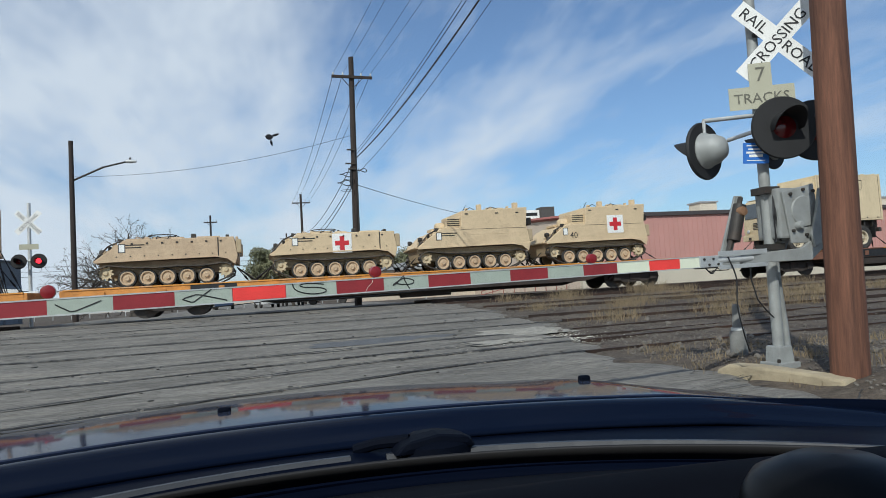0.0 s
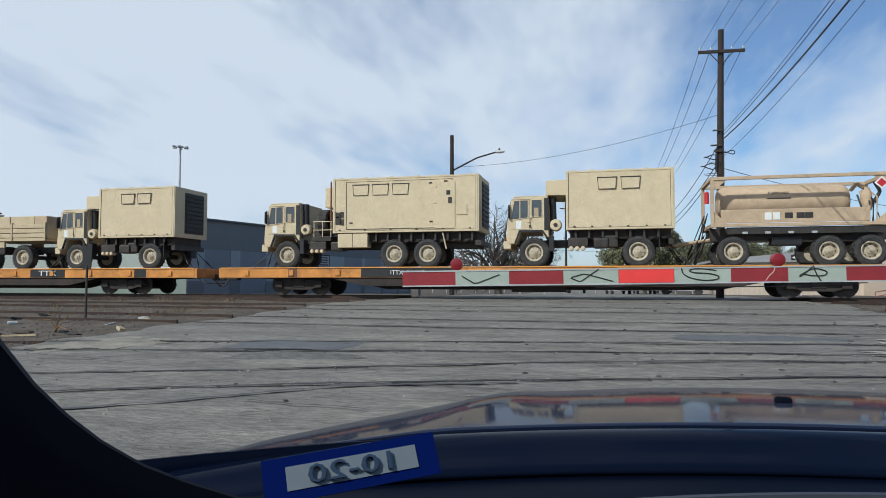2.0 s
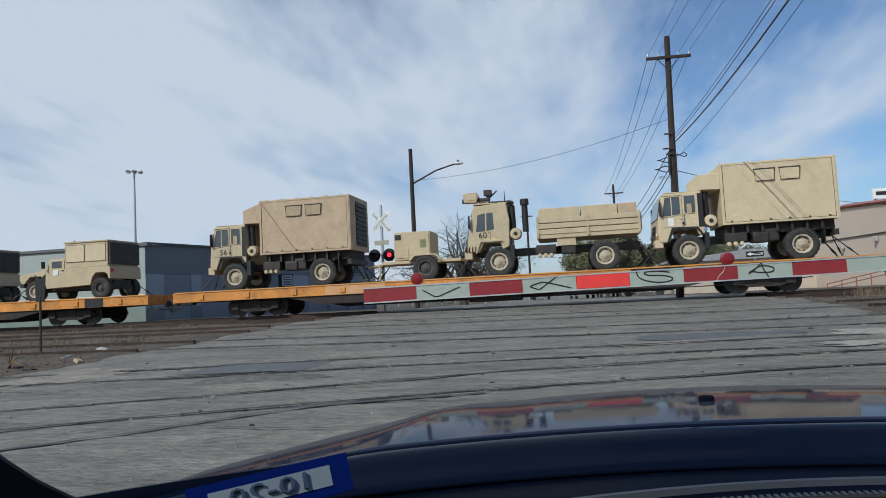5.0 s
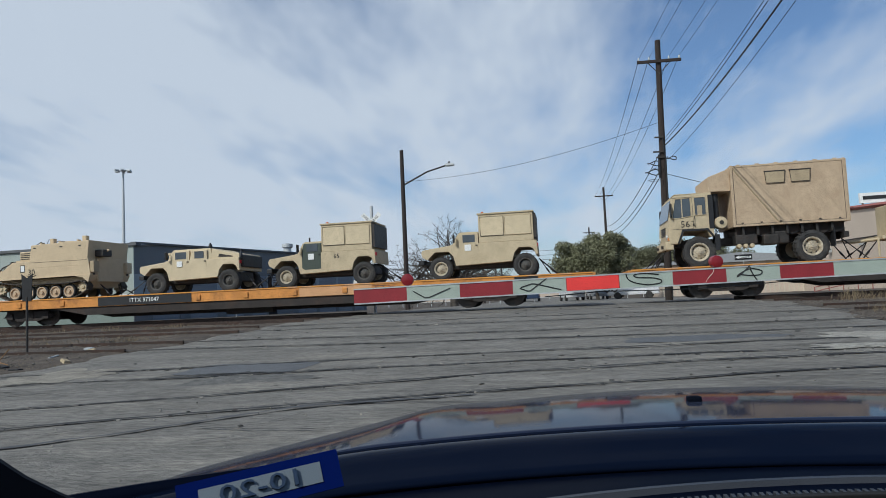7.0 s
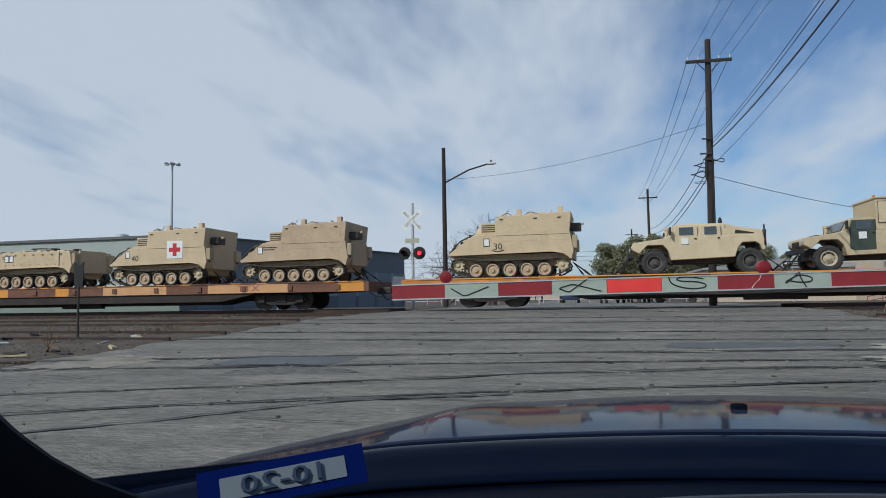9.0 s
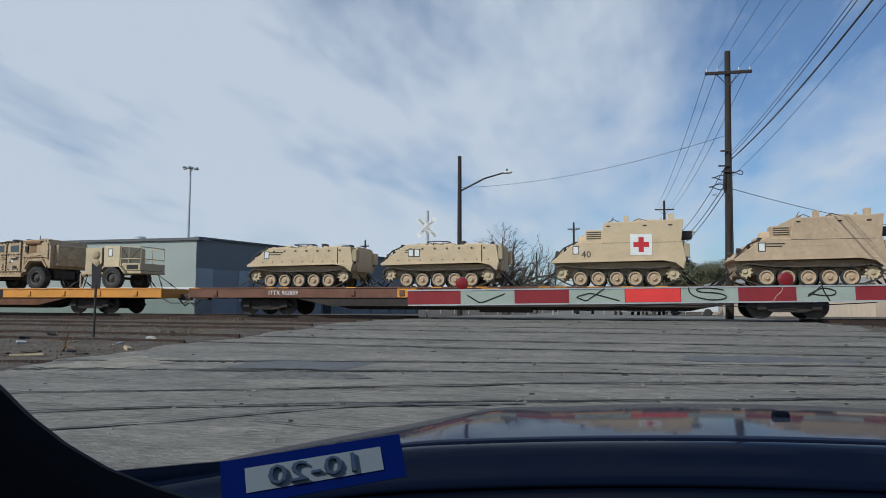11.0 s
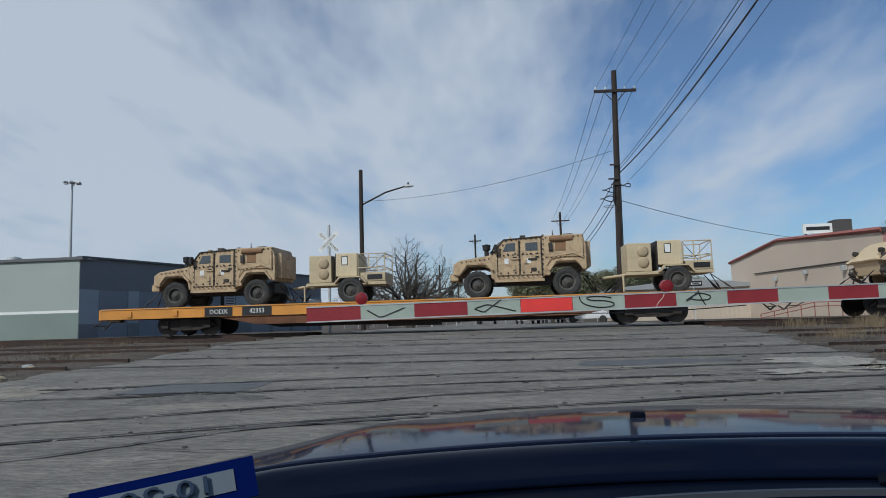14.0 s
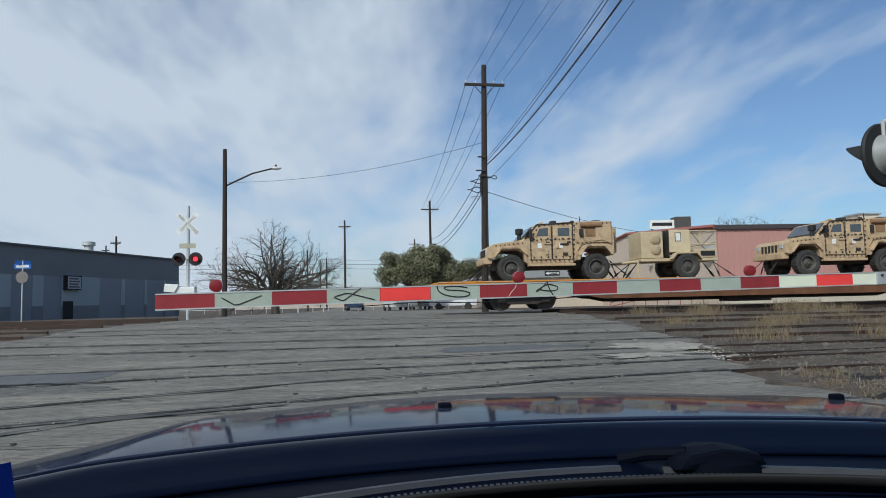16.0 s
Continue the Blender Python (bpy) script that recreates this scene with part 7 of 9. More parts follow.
    for y in (-1.16, 1.16):
        for k in range(5):
            o = part("road_wheel", rwm, None, v, at=pose(-1.36 + k * 0.665, y, 0.345, 0, 0, 0 if y < 0 else 180))
            part("tyre_band", rtm, None, o)
        part("sprocket", spm, None, v, at=pose(-2.06, y, 0.56, 0, random.uniform(0, 30), 0 if y < 0 else 180))
        part("idler", spm, None, v, at=pose(1.98, y, 0.50, 0, random.uniform(0, 30), 0 if y < 0 else 180))
    loop = [(-1.5, 0.025), (1.5, 0.025), (1.95, 0.2), (2.19, 0.34), (2.25, 0.52), (2.15, 0.7), (1.9, 0.77), (1.2, 0.70), (0.4, 0.72), (-0.4, 0.70), (-1.2, 0.73), (-2.0, 0.83), (-2.24, 0.74), (-2.33, 0.55), (-2.22, 0.36), (-1.95, 0.2)]
    tm = cached("track_belt", lambda: track_belt(loop))
    for y in (-1.16, 1.16):
        part("track", tm, None, v, "steel link track with rubber pads", at=(0, y, 0))
    if cross:
        s0, s1, zc = cross
        p = part("white_panel", box(B(), s0, s0 + s1, -1.345, -1.333, zc - s1 / 2, zc + s1 / 2), WHITE, v, "white square with a red cross")
        c = s0 + s1 / 2
        t = s1 * 0.12
        part("cross_bar", box(B(), c - s1 * 0.36, c + s1 * 0.36, -1.35, -1.346, zc - t, zc + t), RED, p)
        part("cross_bar", box(B(), c - t, c + t, -1.352, -1.3465, zc - s1 * 0.36, zc + s1 * 0.36), RED, p)
    if num:
        lettering("lettering", num, 0.36, BLACK, v, Matrix.Translation((num_x, -1.337, 1.23)))
        if num == "30":
            part("chevron", sweep(B(), [(num_x - 0.24, -1.338, 1.10), (num_x, -1.338, 1.035), (num_x + 0.24, -1.338, 1.10)], 0.018, 4), BLACK, v)
    else:
        for k in range(2):
            part("writing_bar", box(B(), -1.4, -0.75 - 0.1 * k, -1.336, -1.331, 1.5 - k * 0.09, 1.54 - k * 0.09), DARKMETAL, v)
    for k, bx in enumerate(box_at or (-1.5,)):
        part("paper_notice", box(B(), bx - 0.09, bx + 0.09, -1.338, -1.331, 1.28, 1.54), WHITE, v)
        part("notice_frame", box(B(), bx - 0.12, bx + 0.12, -1.334, -1.3305, 1.25, 1.57), BLACK, v)
    chains(v, -2.35, 2.35, 0.6, 1.1)
    ride(v, x_mid)


def track_belt(loop):
    """A belt of separate links along a closed side profile."""
    pts = [Vector((x, 0, z)) for x, z in loop]
    segs = list(zip(pts, pts[1:] + pts[:1]))
    total = sum((b - a).length for a, b in segs)
    n = 63
    bm = B()
    for k in range(n):
        d = k / n * total
        for a, b in segs:
            l = (b - a).length
            if d <= l:
                break
            d -= l
        p = a.lerp(b, d / l)
        t = (b - a).normalized()
        nrm = Vector((-t.z, 0, t.x))
        h = total / n * 0.45
        q = []
        for y in (-0.19, 0.19):
            for st, sn in ((-h, -0.022), (h, -0.022), (h, 0.022), (-h, 0.022)):
                c = p + t * st + nrm * sn
                q.append(bm.verts.new((c.x, y, c.z)))
        for f in ((0, 1, 2, 3), (7, 6, 5, 4), (0, 4, 5, 1), (1, 5, 6, 2), (2, 6, 7, 3), (3, 7, 4, 0)):
            bm.faces.new([q[i] for i in f])
        tube(bm, Vector((p.x, -0.21, p.z)) + t * h, Vector((p.x, 0.21, p.z)) + t * h, 0.02, seg=5)
    return finish(bm, "track", TRACKSTEEL)


tracked(-4.55, "tall sand tracked command carrier with a red cross panel", HULLSAND, True, (0.48, 0.77, 1.66), "40")
tracked(-10.1, "tall sand tracked command carrier with a slanted strap", HULLSAND, True)
tracked(-15.75, "low sand tracked carrier with a red cross panel", HULLSAND, False, (-0.1, 0.74, 1.3))
tracked(-21.75, "low brown-tan tracked carrier with bare sides", TAN2, False)
tracked(-106.4, "tall sand tracked command carrier with a painted number", HULLSAND, True, "", "30", box_at=(-0.9,), num_x=-0.46)
tracked(-115.45, "tall brown-tan tracked command carrier with bare sides", TAN2, True)
tracked(-121.9, "tall sand tracked command carrier with a red cross panel", HULLSAND, True, (0.48, 0.77, 1.58), "40")
tracked(-128.75, "low tan tracked carrier with two paper notices", HULLSAND, False, box_at=(-1.15, -0.9))
tracked(-134.8, "low tan tracked carrier with dusty bare sides", HULLSAND, False)


# ---- cab-over trucks ----
def cab(v, x, paint, armoured=False, number=""):
    """The cab's front stands at x."""
    K = 0.86
    y = 1.18
    if armoured:
        pr = [(x + K * 0.05, 1.0), (x, 1.35), (x + K * 0.06, 1.62), (x + K * 0.34, 2.78), (x + K * 1.82, 2.86), (x + K * 1.95, 2.2), (x + K * 1.9, 1.15), (x + K * 1.62, 1.05), (x + K * 1.5, 1.32), (x + K * 0.75, 1.32), (x + K * 0.55, 1.0)]
    else:
        pr = [(x + K * 0.05, 0.92), (x, 1.25), (x + K * 0.04, 1.75), (x + K * 0.22, 2.62), (x + K * 0.34, 2.72), (x + K * 1.86, 2.74), (x + K * 1.9, 1.15), (x + K * 1.72, 1.12), (x + K * 1.58, 1.36), (x + K * 0.66, 1.36), (x + K * 0.48, 0.92)]
    part("cab", prism(B(), pr, -y, y), paint, v, "square cab-over cab", bevel=0.035)
    for s in (-1, 1):
        yy = s * (y + 0.004)
        y0, y1 = min(yy, yy - s * 0.012), max(yy, yy - s * 0.012)
        if armoured:
            wins = ([(x + K * 0.42, 1.78), (x + K * 0.52, 2.42), (x + K * 0.86, 2.5), (x + K * 0.84, 1.78)], [(x + K * 0.9, 1.8), (x + K * 0.93, 2.48), (x + K * 1.22, 2.5), (x + K * 1.24, 1.84)])
        else:
            wins = ([(x + K * 0.20, 1.86), (x + K * 0.36, 2.58), (x + K * 0.98, 2.60), (x + K * 0.98, 1.92), (x + K * 0.5, 1.86)], [(x + K * 1.14, 1.94), (x + K * 1.14, 2.60), (x + K * 1.60, 2.60), (x + K * 1.60, 1.94)])
        for wp in wins:
            part("side_window", prism(B(), wp, y0, y1), GLASS, v, "dark side window")
        xs_ = (x + K * 0.2, x + K * 1.06, x + K * 1.8)
        for sx in xs_[1:2]:
            part("door_seam", box(B(), sx - 0.006, sx + K * 0.006, min(yy, yy + s * 0.004), max(yy, yy + s * 0.004), 1.4, 2.6), DARKMETAL, v)
        if not armoured:
            for wp in wins:
                ring = [(px_, s * (y + 0.010), pz_) for px_, pz_ in wp]
                part("window_frame", sweep(B(), ring + ring[:1], 0.016, 5), paint, v)
            part("window_post", box(B(), x + K * 0.60, x + K * 0.64, min(yy, yy + s * 0.008), max(yy, yy + s * 0.008), 1.88, 2.58), paint, v)
            part("seat_back", box(B(), x + K * 1.25, x + K * 1.45, min(yy, yy + s * 0.004), max(yy, yy + s * 0.004), 1.95, 2.3), CANVAS, v)
            # the rear corner only lies in shade; a black strip paints it
            part("cab_rear_corner", box(B(), x + K * 1.70, x + K * 1.905, min(yy, yy + s * 0.006), max(yy, yy + s * 0.006), 1.42, 2.66), BLACK, v, "black strip painting the shade on the rear corner", bevel=0.002)
            for zz in (1.45, 2.62):
                part("door_seam", box(B(), x + K * 0.2, x + K * 1.06, min(yy, yy + s * 0.004), max(yy, yy + s * 0.004), zz, zz + 0.012), DARKMETAL, v)
            part("door_hinge", box(B(), x + K * 1.03, x + K * 1.09, min(yy, yy + s * 0.02), max(yy, yy + s * 0.02), 1.55, 1.63), DARKMETAL, v)
            part("grab_handle", sweep(B(), [(x + K * 1.12, s * (y + 0.01), 1.5), (x + K * 1.11, s * (y + 0.06), 1.6), (x + K * 1.11, s * (y + 0.06), 1.86), (x + K * 1.12, s * (y + 0.01), 1.92)], 0.012, 5), BLACK, v)
        part("door_handle", box(B(), x + K * 0.95, x + K * 1.06, min(yy, yy + s * 0.03), max(yy, yy + s * 0.03), 1.74, 1.77), paint, v)
        part("mirror", box(B(), x + K * 0.1, x + K * 0.16, s * (y + 0.08) - 0.09, s * (y + 0.08) + 0.09, 1.9, 2.4), BLACK, v, bevel=0.02)
        part("mirror_arm", tube(B(), (x + K * 0.2, s * y, 2.4), (x + K * 0.13, s * (y + 0.1), 2.42), 0.014, seg=5), BLACK, v)
        part("mudguard", prism(B(), [(x + K * 0.42, 0.92), (x + K * 0.62, 1.36), (x + K * 1.6, 1.36), (x + K * 1.82, 1.1), (x + K * 1.86, 1.16), (x + K * 1.64, 1.44), (x + K * 0.58, 1.44), (x + K * 0.36, 0.94)], s * (y + 0.02) - 0.05, s * (y + 0.02) + 0.05), BLACK if not armoured else paint, v, bevel=0.01)
    part("windshield", prism(B(), [(x + K * 0.035, 1.82), (x + K * 0.19, 2.55), (x + K * 0.175, 2.56), (x + K * 0.015, 1.83)] if not armoured else [(x + K * 0.09, 1.8), (x + K * 0.28, 2.6), (x + K * 0.26, 2.61), (x + K * 0.07, 1.81)], -y + 0.12, y - 0.12), GLASS, v)
    part("bumper", box(B(), x - 0.12, x + K * 0.2, -1.15, 1.15, 0.72, 1.02), paint, v, "front bumper", bevel=0.03)
    for s in (-1, 1):
        part("headlamp", lathe(B(), [(0.0, -0.03), (0.08, -0.02), (0.09, 0.02), (0.0, 0.03)], "x", 14, (x - 0.02, s * 0.85, 1.2)), GREYPAINT, v, smooth=True)
        part("tow_shackle", box(B(), x - 0.2, x - 0.1, s * 0.6 - 0.05, s * 0.6 + 0.05, 0.78, 0.9), DARKMETAL, v)
    for k in range(5):
        part("grille_bar", box(B(), x - 0.015, x + K * 0.02, -0.5, 0.5, 1.28 + k * 0.07, 1.31 + k * 0.07), BLACK, v)
    part("air_cleaner", lathe(B(), [(0.0, -0.24), (0.2, -0.22), (0.23, -0.12), (0.23, 0.12), (0.2, 0.22), (0.0, 0.24)], "y", 22, (x + K * 2.2, -0.98, 1.62)), paint, v, "round air cleaner drum", smooth=True)
    part("air_intake", tube(B(), (x + K * 2.08, -0.85, 1.75), (x + K * 2.05, -0.85, 2.72), 0.13, seg=14), BLACK, v, smooth=True)
    part("drum_band", lathe(B(), [(0.236, -0.03), (0.236, 0.03)], "y", 22, (x + K * 2.2, -0.98, 1.62)), DARKMETAL, v)
    part("drum_face", lathe(B(), [(0.0, -0.265), (0.07, -0.262), (0.08, -0.24), (0.0, -0.24)], "y", 16, (x + K * 2.2, -0.98, 1.62)), DARKMETAL, v)
    for k in range(4):
        part("cab_hose", sweep(B(), [(x + K * 1.95, -1.1 + k * 0.05, 1.1 + k * 0.1), (x + K * 2.02, -1.12, 1.3 + k * 0.12), (x + K * (2.1 + 0.1 * k), -1.0, 1.35 + k * 0.05)], 0.016, 5), BLACK, v)
    part("roof_edge", box(B(), x + K * 0.34, x + K * 1.88, -y + 0.02, y - 0.02, 2.735 if not armoured else 2.84, 2.765 if not armoured else 2.875), paint, v, bevel=0.01)
    part("marker_lamp", box(B(), x - 0.02, x + 0.06, -1.16, -1.02, 1.06, 1.16), mat("amber_lens", (0.55, 0.2, 0.03), 0.3), v)
    part("step", box(B(), x + K * 1.9, x + K * 2.1, -1.15, -0.75, 0.62, 1.2), BLACK, v)
    if number:
        lettering("lettering", number, 0.34, BLACK, v, Matrix.Translation((x + K * 0.72, -y - 0.012, 1.62)))
    else:
        part("paper_notice", box(B(), x + K * 0.45, x + K * 0.68, -y - 0.009, -y - 0.001, 1.5, 1.8), WHITE, v)


def chassis(v, x0, x1, axles, r=0.59):
    for y in (-0.42, 0.42):
        part("chassis_rail", box(B(), x0 + 0.3, x1, y - 0.05, y + 0.05, 0.82, 1.08), DARKMETAL, v)
    for ax in axles:
        for y in (-0.96, 0.96):
            wheel(v, ax, y, r, 0.38, RIMTAN)
        part("axle", tube(B(), (ax, -0.8, r), (ax, 0.8, r), 0.1, seg=10), DARKMETAL, v)
        part("spring_pack", box(B(), ax - 0.5, ax + 0.5, -0.55, -0.42, r + 0.12, r + 0.22), DARKMETAL, v)


def side_gear(v, x, paint, s=-1):
    part("battery_box", box(B(), x, x + 0.75, -1.12, -0.6, 0.78, 1.12), DARKMETAL, v, bevel=0.03)
    for k in range(3):
        part("air_tank", lathe(B(), [(0.0, -0.16), (0.07, -0.15), (0.085, -0.1), (0.085, 0.1), (0.07, 0.15), (0.0, 0.16)], "y", 14, (x + 0.12 + k * 0.22, -1.0, 0.72)), paint, v, smooth=True)
    part("fuel_tank", box(B(), x + 0.95, x + 1.5, -1.12, -0.55, 0.72, 1.1), DARKMETAL, v, bevel=0.06)


def shelter(v, x0, x1, z0, z1, paint, nose=True, door=False, flaps=2, strap=False, flap_x=None):
    y = 1.22
    part("shelter", box(B(), x0, x1, -y, y, z0, z1), paint, v, "boxy shelter body", bevel=0.03)
    part("subframe", box(B(), x0 + 0.12, x1 - 0.08, -0.95, 0.95, 1.06, z0), SILL, v, "grimy frame under the shelter")
    for k in range(int((x1 - x0) / 0.5)):
        px = x0 + 0.3 + k * 0.5
        part("frame_bracket", box(B(), px, px + 0.08, -1.12, -0.9, 1.1, z0), DARKMETAL, v)
        part("air_line", sweep(B(), [(px, -0.98, 1.2), (px + 0.2, -1.0, 1.08 - 0.05 * (k % 3)), (px + 0.5, -0.98, 1.18)], 0.018, 5), BLACK, v)
    for zz in (z0, z1 - 0.07):
        part("edge_rail", box(B(), x0 - 0.012, x1 + 0.012, -y - 0.014, -y + 0.02, zz, zz + 0.07), paint, v, bevel=0.008)
    for xx in (x0, x1 - 0.07):
        part("corner_post", box(B(), xx - 0.01, xx + 0.08, -y - 0.016, -y + 0.02, z0 - 0.01, z1 + 0.02), paint, v, bevel=0.008)
    part("rear_frame", box(B(), x1, x1 + 0.05, -y, y, z0, z1), paint, v)
    part("rear_louvre", box(B(), x1 + 0.05, x1 + 0.08, -0.5, 0.9, z0 + 0.2, z1 - 0.2), DARKMETAL, v, "dark louvred panel on the rear")
    for k in range(9):
        zz = z0 + 0.3 + k * (z1 - z0 - 0.5) / 9
        part("louvre", box(B(), x1 + 0.07, x1 + 0.13, -0.45, 0.85, zz, zz + 0.05), BLACK, v)
    if nose:
        part("overhang", prism(B(), [(x0 - 0.78, z1 - 0.88), (x0, z1 - 0.90), (x0, z1 - (0.06 if strap else 0.30)), (x0 - 0.78, z1 - (0.34 if strap else 0.32))], -y + 0.08, y - 0.08), paint, v, "box over the cab", bevel=0.02)
    fx = flap_x if flap_x is not None else x0 + 0.9
    for k in range(flaps):
        a = fx + k * 0.85
        part("window_flap", prism(B(), [(a, z1 - 0.72), (a + 0.62, z1 - 0.72), (a + 0.66, z1 - 0.3), (a - 0.03, z1 - 0.3)], -y - 0.035, -y - 0.012), CANVAS if strap else paint, v, "rolled window cover", bevel=0.012)
        part("flap_rod", box(B(), a - 0.05, a + 0.68, -y - 0.045, -y - 0.01, z1 - 0.31, z1 - 0.27), DARKMETAL, v)
        rim_ = [(a - 0.03, -y - 0.04, z1 - 0.3), (a, -y - 0.04, z1 - 0.72), (a + 0.62, -y - 0.04, z1 - 0.72), (a + 0.66, -y - 0.04, z1 - 0.3)]
        part("flap_edge", sweep(B(), rim_, 0.011, 5), DARKMETAL, v)
    for sx in (x0 + 0.085, x1 - 0.095):
        part("panel_seam", box(B(), sx, sx + 0.014, -y - 0.006, -y - 0.001, z0 + 0.08, z1 - 0.08), DARKMETAL, v)
    part("panel_seam", box(B(), x0 + 0.08, x1 - 0.08, -y - 0.006, -y - 0.001, z0 + 0.074, z0 + 0.086), DARKMETAL, v)
    for k in range(6):
        lx = x0 + 0.3 + k * (x1 - x0 - 0.6) / 5
        part("tie_ring", box(B(), lx - 0.035, lx + 0.035, -y - 0.03, -y, z0 + 0.10, z0 + 0.14), DARKMETAL, v)
        part("roof_cleat", box(B(), lx - 0.06, lx + 0.06, -y + 0.02, -y + 0.1, z1 - 0.01, z1 + 0.04), paint, v)
    if strap:
        part("strap", tube(B(), (x0 + 0.1, -y - 0.012, z1 - 0.1), (x0 + 1.55, -y - 0.012, z0 + 0.1), 0.03, seg=4), CANVAS, v)
    if door:
        a = x1 - 1.75
        part("door", box(B(), a, a + 0.85, -y - 0.03, -y - 0.002, z0 + 0.12, z1 - 0.22), paint, v, "shelter side door", bevel=0.012)
        part("door_window", box(B(), a + 0.5, a + 0.66, -y - 0.036, -y - 0.028, z1 - 0.8, z1 - 0.62), BLACK, v)
        part("door_latch", box(B(), a + 0.58, a + 0.72, -y - 0.06, -y - 0.03, z1 - 1.12, z1 - 0.9), DARKMETAL, v)
        for zz in (z0 + 0.3, (z0 + z1) / 2, z1 - 0.5):
            part("hinge", box(B(), a - 0.04, a + 0.1, -y - 0.045, -y - 0.01, zz, zz + 0.05), paint, v)
        part("vent", box(B(), x0 + 0.12, x0 + 0.36, -y - 0.03, -y, z0 + 0.35, z0 + 0.85), DARKMETAL, v)


def light_truck(x_front, label, cab_number="", body=SAND, strap=False, cabpaint=TAN, group="shelter trucks"):
    """A two-axle truck with a shelter; 6.3 m long; its front bumper stands at x_front."""
    v = thing("shelter_truck", label, "military truck", group)
    x = -3.05
    chassis(v, x, 3.05, (-1.98, 1.88))
    cab(v, x, cabpaint, number=cab_number)
    shelter(v, -0.75, 3.12, 1.42, 3.66, body, flaps=2, strap=strap, flap_x=0.45)
    side_gear(v, -0.7, cabpaint)
    for y in (-1.0, 1.0):
        part("mud_flap", box(B(), 2.6, 2.63, y - 0.2, y + 0.2, 0.55, 1.2), BLACK, v)
    part("rear_bumper", box(B(), 2.95, 3.12, -1.1, 1.1, 0.85, 1.05), DARKMETAL, v)
    part("spare_cradle", box(B(), 0.55, 1.15, -1.05, -0.4, 0.75, 1.2), DARKMETAL, v, bevel=0.05)
    chains(v, -3.0, 3.05, 0.85)
    ride(v, x_front - x)


light_truck(5.0, "tan shelter truck half hidden behind the signal", cabpaint=TAN)
light_truck(-41.15, "sand shelter truck with two rolled window covers", cabpaint=SAND)
light_truck(-62.05, "sand shelter truck with a louvred rear wall", cabpaint=SAND)
light_truck(-80.15, "tan shelter truck with a strap and a loose window cover", "56", TAN2, True, TAN)


def van_truck(x_front):
    v = thing("van_truck", "long six-wheeled sand van truck with three window covers", "military truck", "shelter trucks")
    x = -4.6
    chassis(v, x, 4.6, (-3.55, 1.17, 2.57))
    cab(v, x, SAND)
    y = 1.22
    shelter(v, -1.45, 4.62, 1.45, 3.70, SAND, nose=False, door=True, flaps=3, flap_x=-0.55)
    part("inset_panel", box(B(), -0.85, 3.6, -y - 0.018, -y - 0.001, 1.6, 3.55), SAND, v, "long raised side panel", bevel=0.01)
    for sx in (-0.86, 3.6):
        part("panel_seam", box(B(), sx - 0.012, sx + 0.012, -y - 0.024, -y - 0.017, 1.6, 3.55), DARKMETAL, v)
    for sz in (1.6, 3.54):
        part("panel_seam", box(B(), -0.85, 3.6, -y - 0.024, -y - 0.017, sz - 0.008, sz + 0.008), DARKMETAL, v)
    for sx, sz in ((-1.25, 2.1), (-1.05, 2.2), (-1.05, 1.9), (-0.65, 1.85), (2.75, 1.85), (2.72, 3.4), (3.35, 3.45)):
        part("vent_cover", box(B(), sx - 0.07, sx + 0.07, -y - 0.03, -y - 0.017, sz - (0.12 if sx == -1.05 else 0.03), sz + (0.12 if sx == -1.05 else 0.03)), DARKMETAL, v)
    part("locker_lid", box(B(), 3.78, 4.2, -y - 0.03, -y - 0.005, 2.1, 2.5), SAND, v, bevel=0.01)
    part("exhaust_pipe", tube(B(), (-1.62, -1.05, 2.0), (-1.62, -1.05, 3.62), 0.035, seg=8), mat("rusty_pipe", (0.16, 0.07, 0.035), 0.8), v, "rusty exhaust pipe")
    part("air_conditioner", box(B(), -1.95, -1.45, -0.9, 0.9, 2.55, 3.4), SAND, v, "air conditioner on the front wall", bevel=0.03)
    part("ac_grille", box(B(), -1.97, -1.95, -0.7, 0.7, 2.65, 3.3), BLACK, v)
    part("spare_wheel", wheel_mesh(0.59, 0.38, 22), None, v, at=pose(-2.15, -0.25, 1.95, 0, 0, 90))
    part("spare_rack", box(B(), -2.45, -1.6, -1.1, 1.0, 1.15, 1.35), DARKMETAL, v)
    for k in range(3):
        part("rack_post", tube(B(), (-2.35 + k * 0.38, -1.1, 1.3), (-2.35 + k * 0.38, -1.1, 1.95), 0.02, seg=6), SAND, v)
    for z in (1.6, 1.95):
        part("rack_rail", tube(B(), (-2.4, -1.1, z), (-1.55, -1.1, z), 0.02, seg=6), SAND, v)
    part("tool_box", box(B(), -1.25, 0.05, -1.2, -0.7, 0.85, 1.42), SAND, v, "side tool locker", bevel=0.02)
    part("tool_box_seam", box(B(), -0.61, -0.59, -1.206, -1.199, 0.87, 1.4), DARKMETAL, v)
    side_gear(v, -2.55, SAND)
    part("rear_bumper", box(B(), 4.5, 4.75, -1.1, 1.1, 0.9, 1.1), DARKMETAL, v)
    for a, b in (((3.2, -1.15, 1.4), (3.35, -1.15, 0.75)),):
        part("mud_flap_stay", tube(B(), a, b, 0.03, seg=6), SAND, v)
    chains(v, -4.5, 4.6, 0.85)
    ride(v, x_front - x)


van_truck(-51.5)


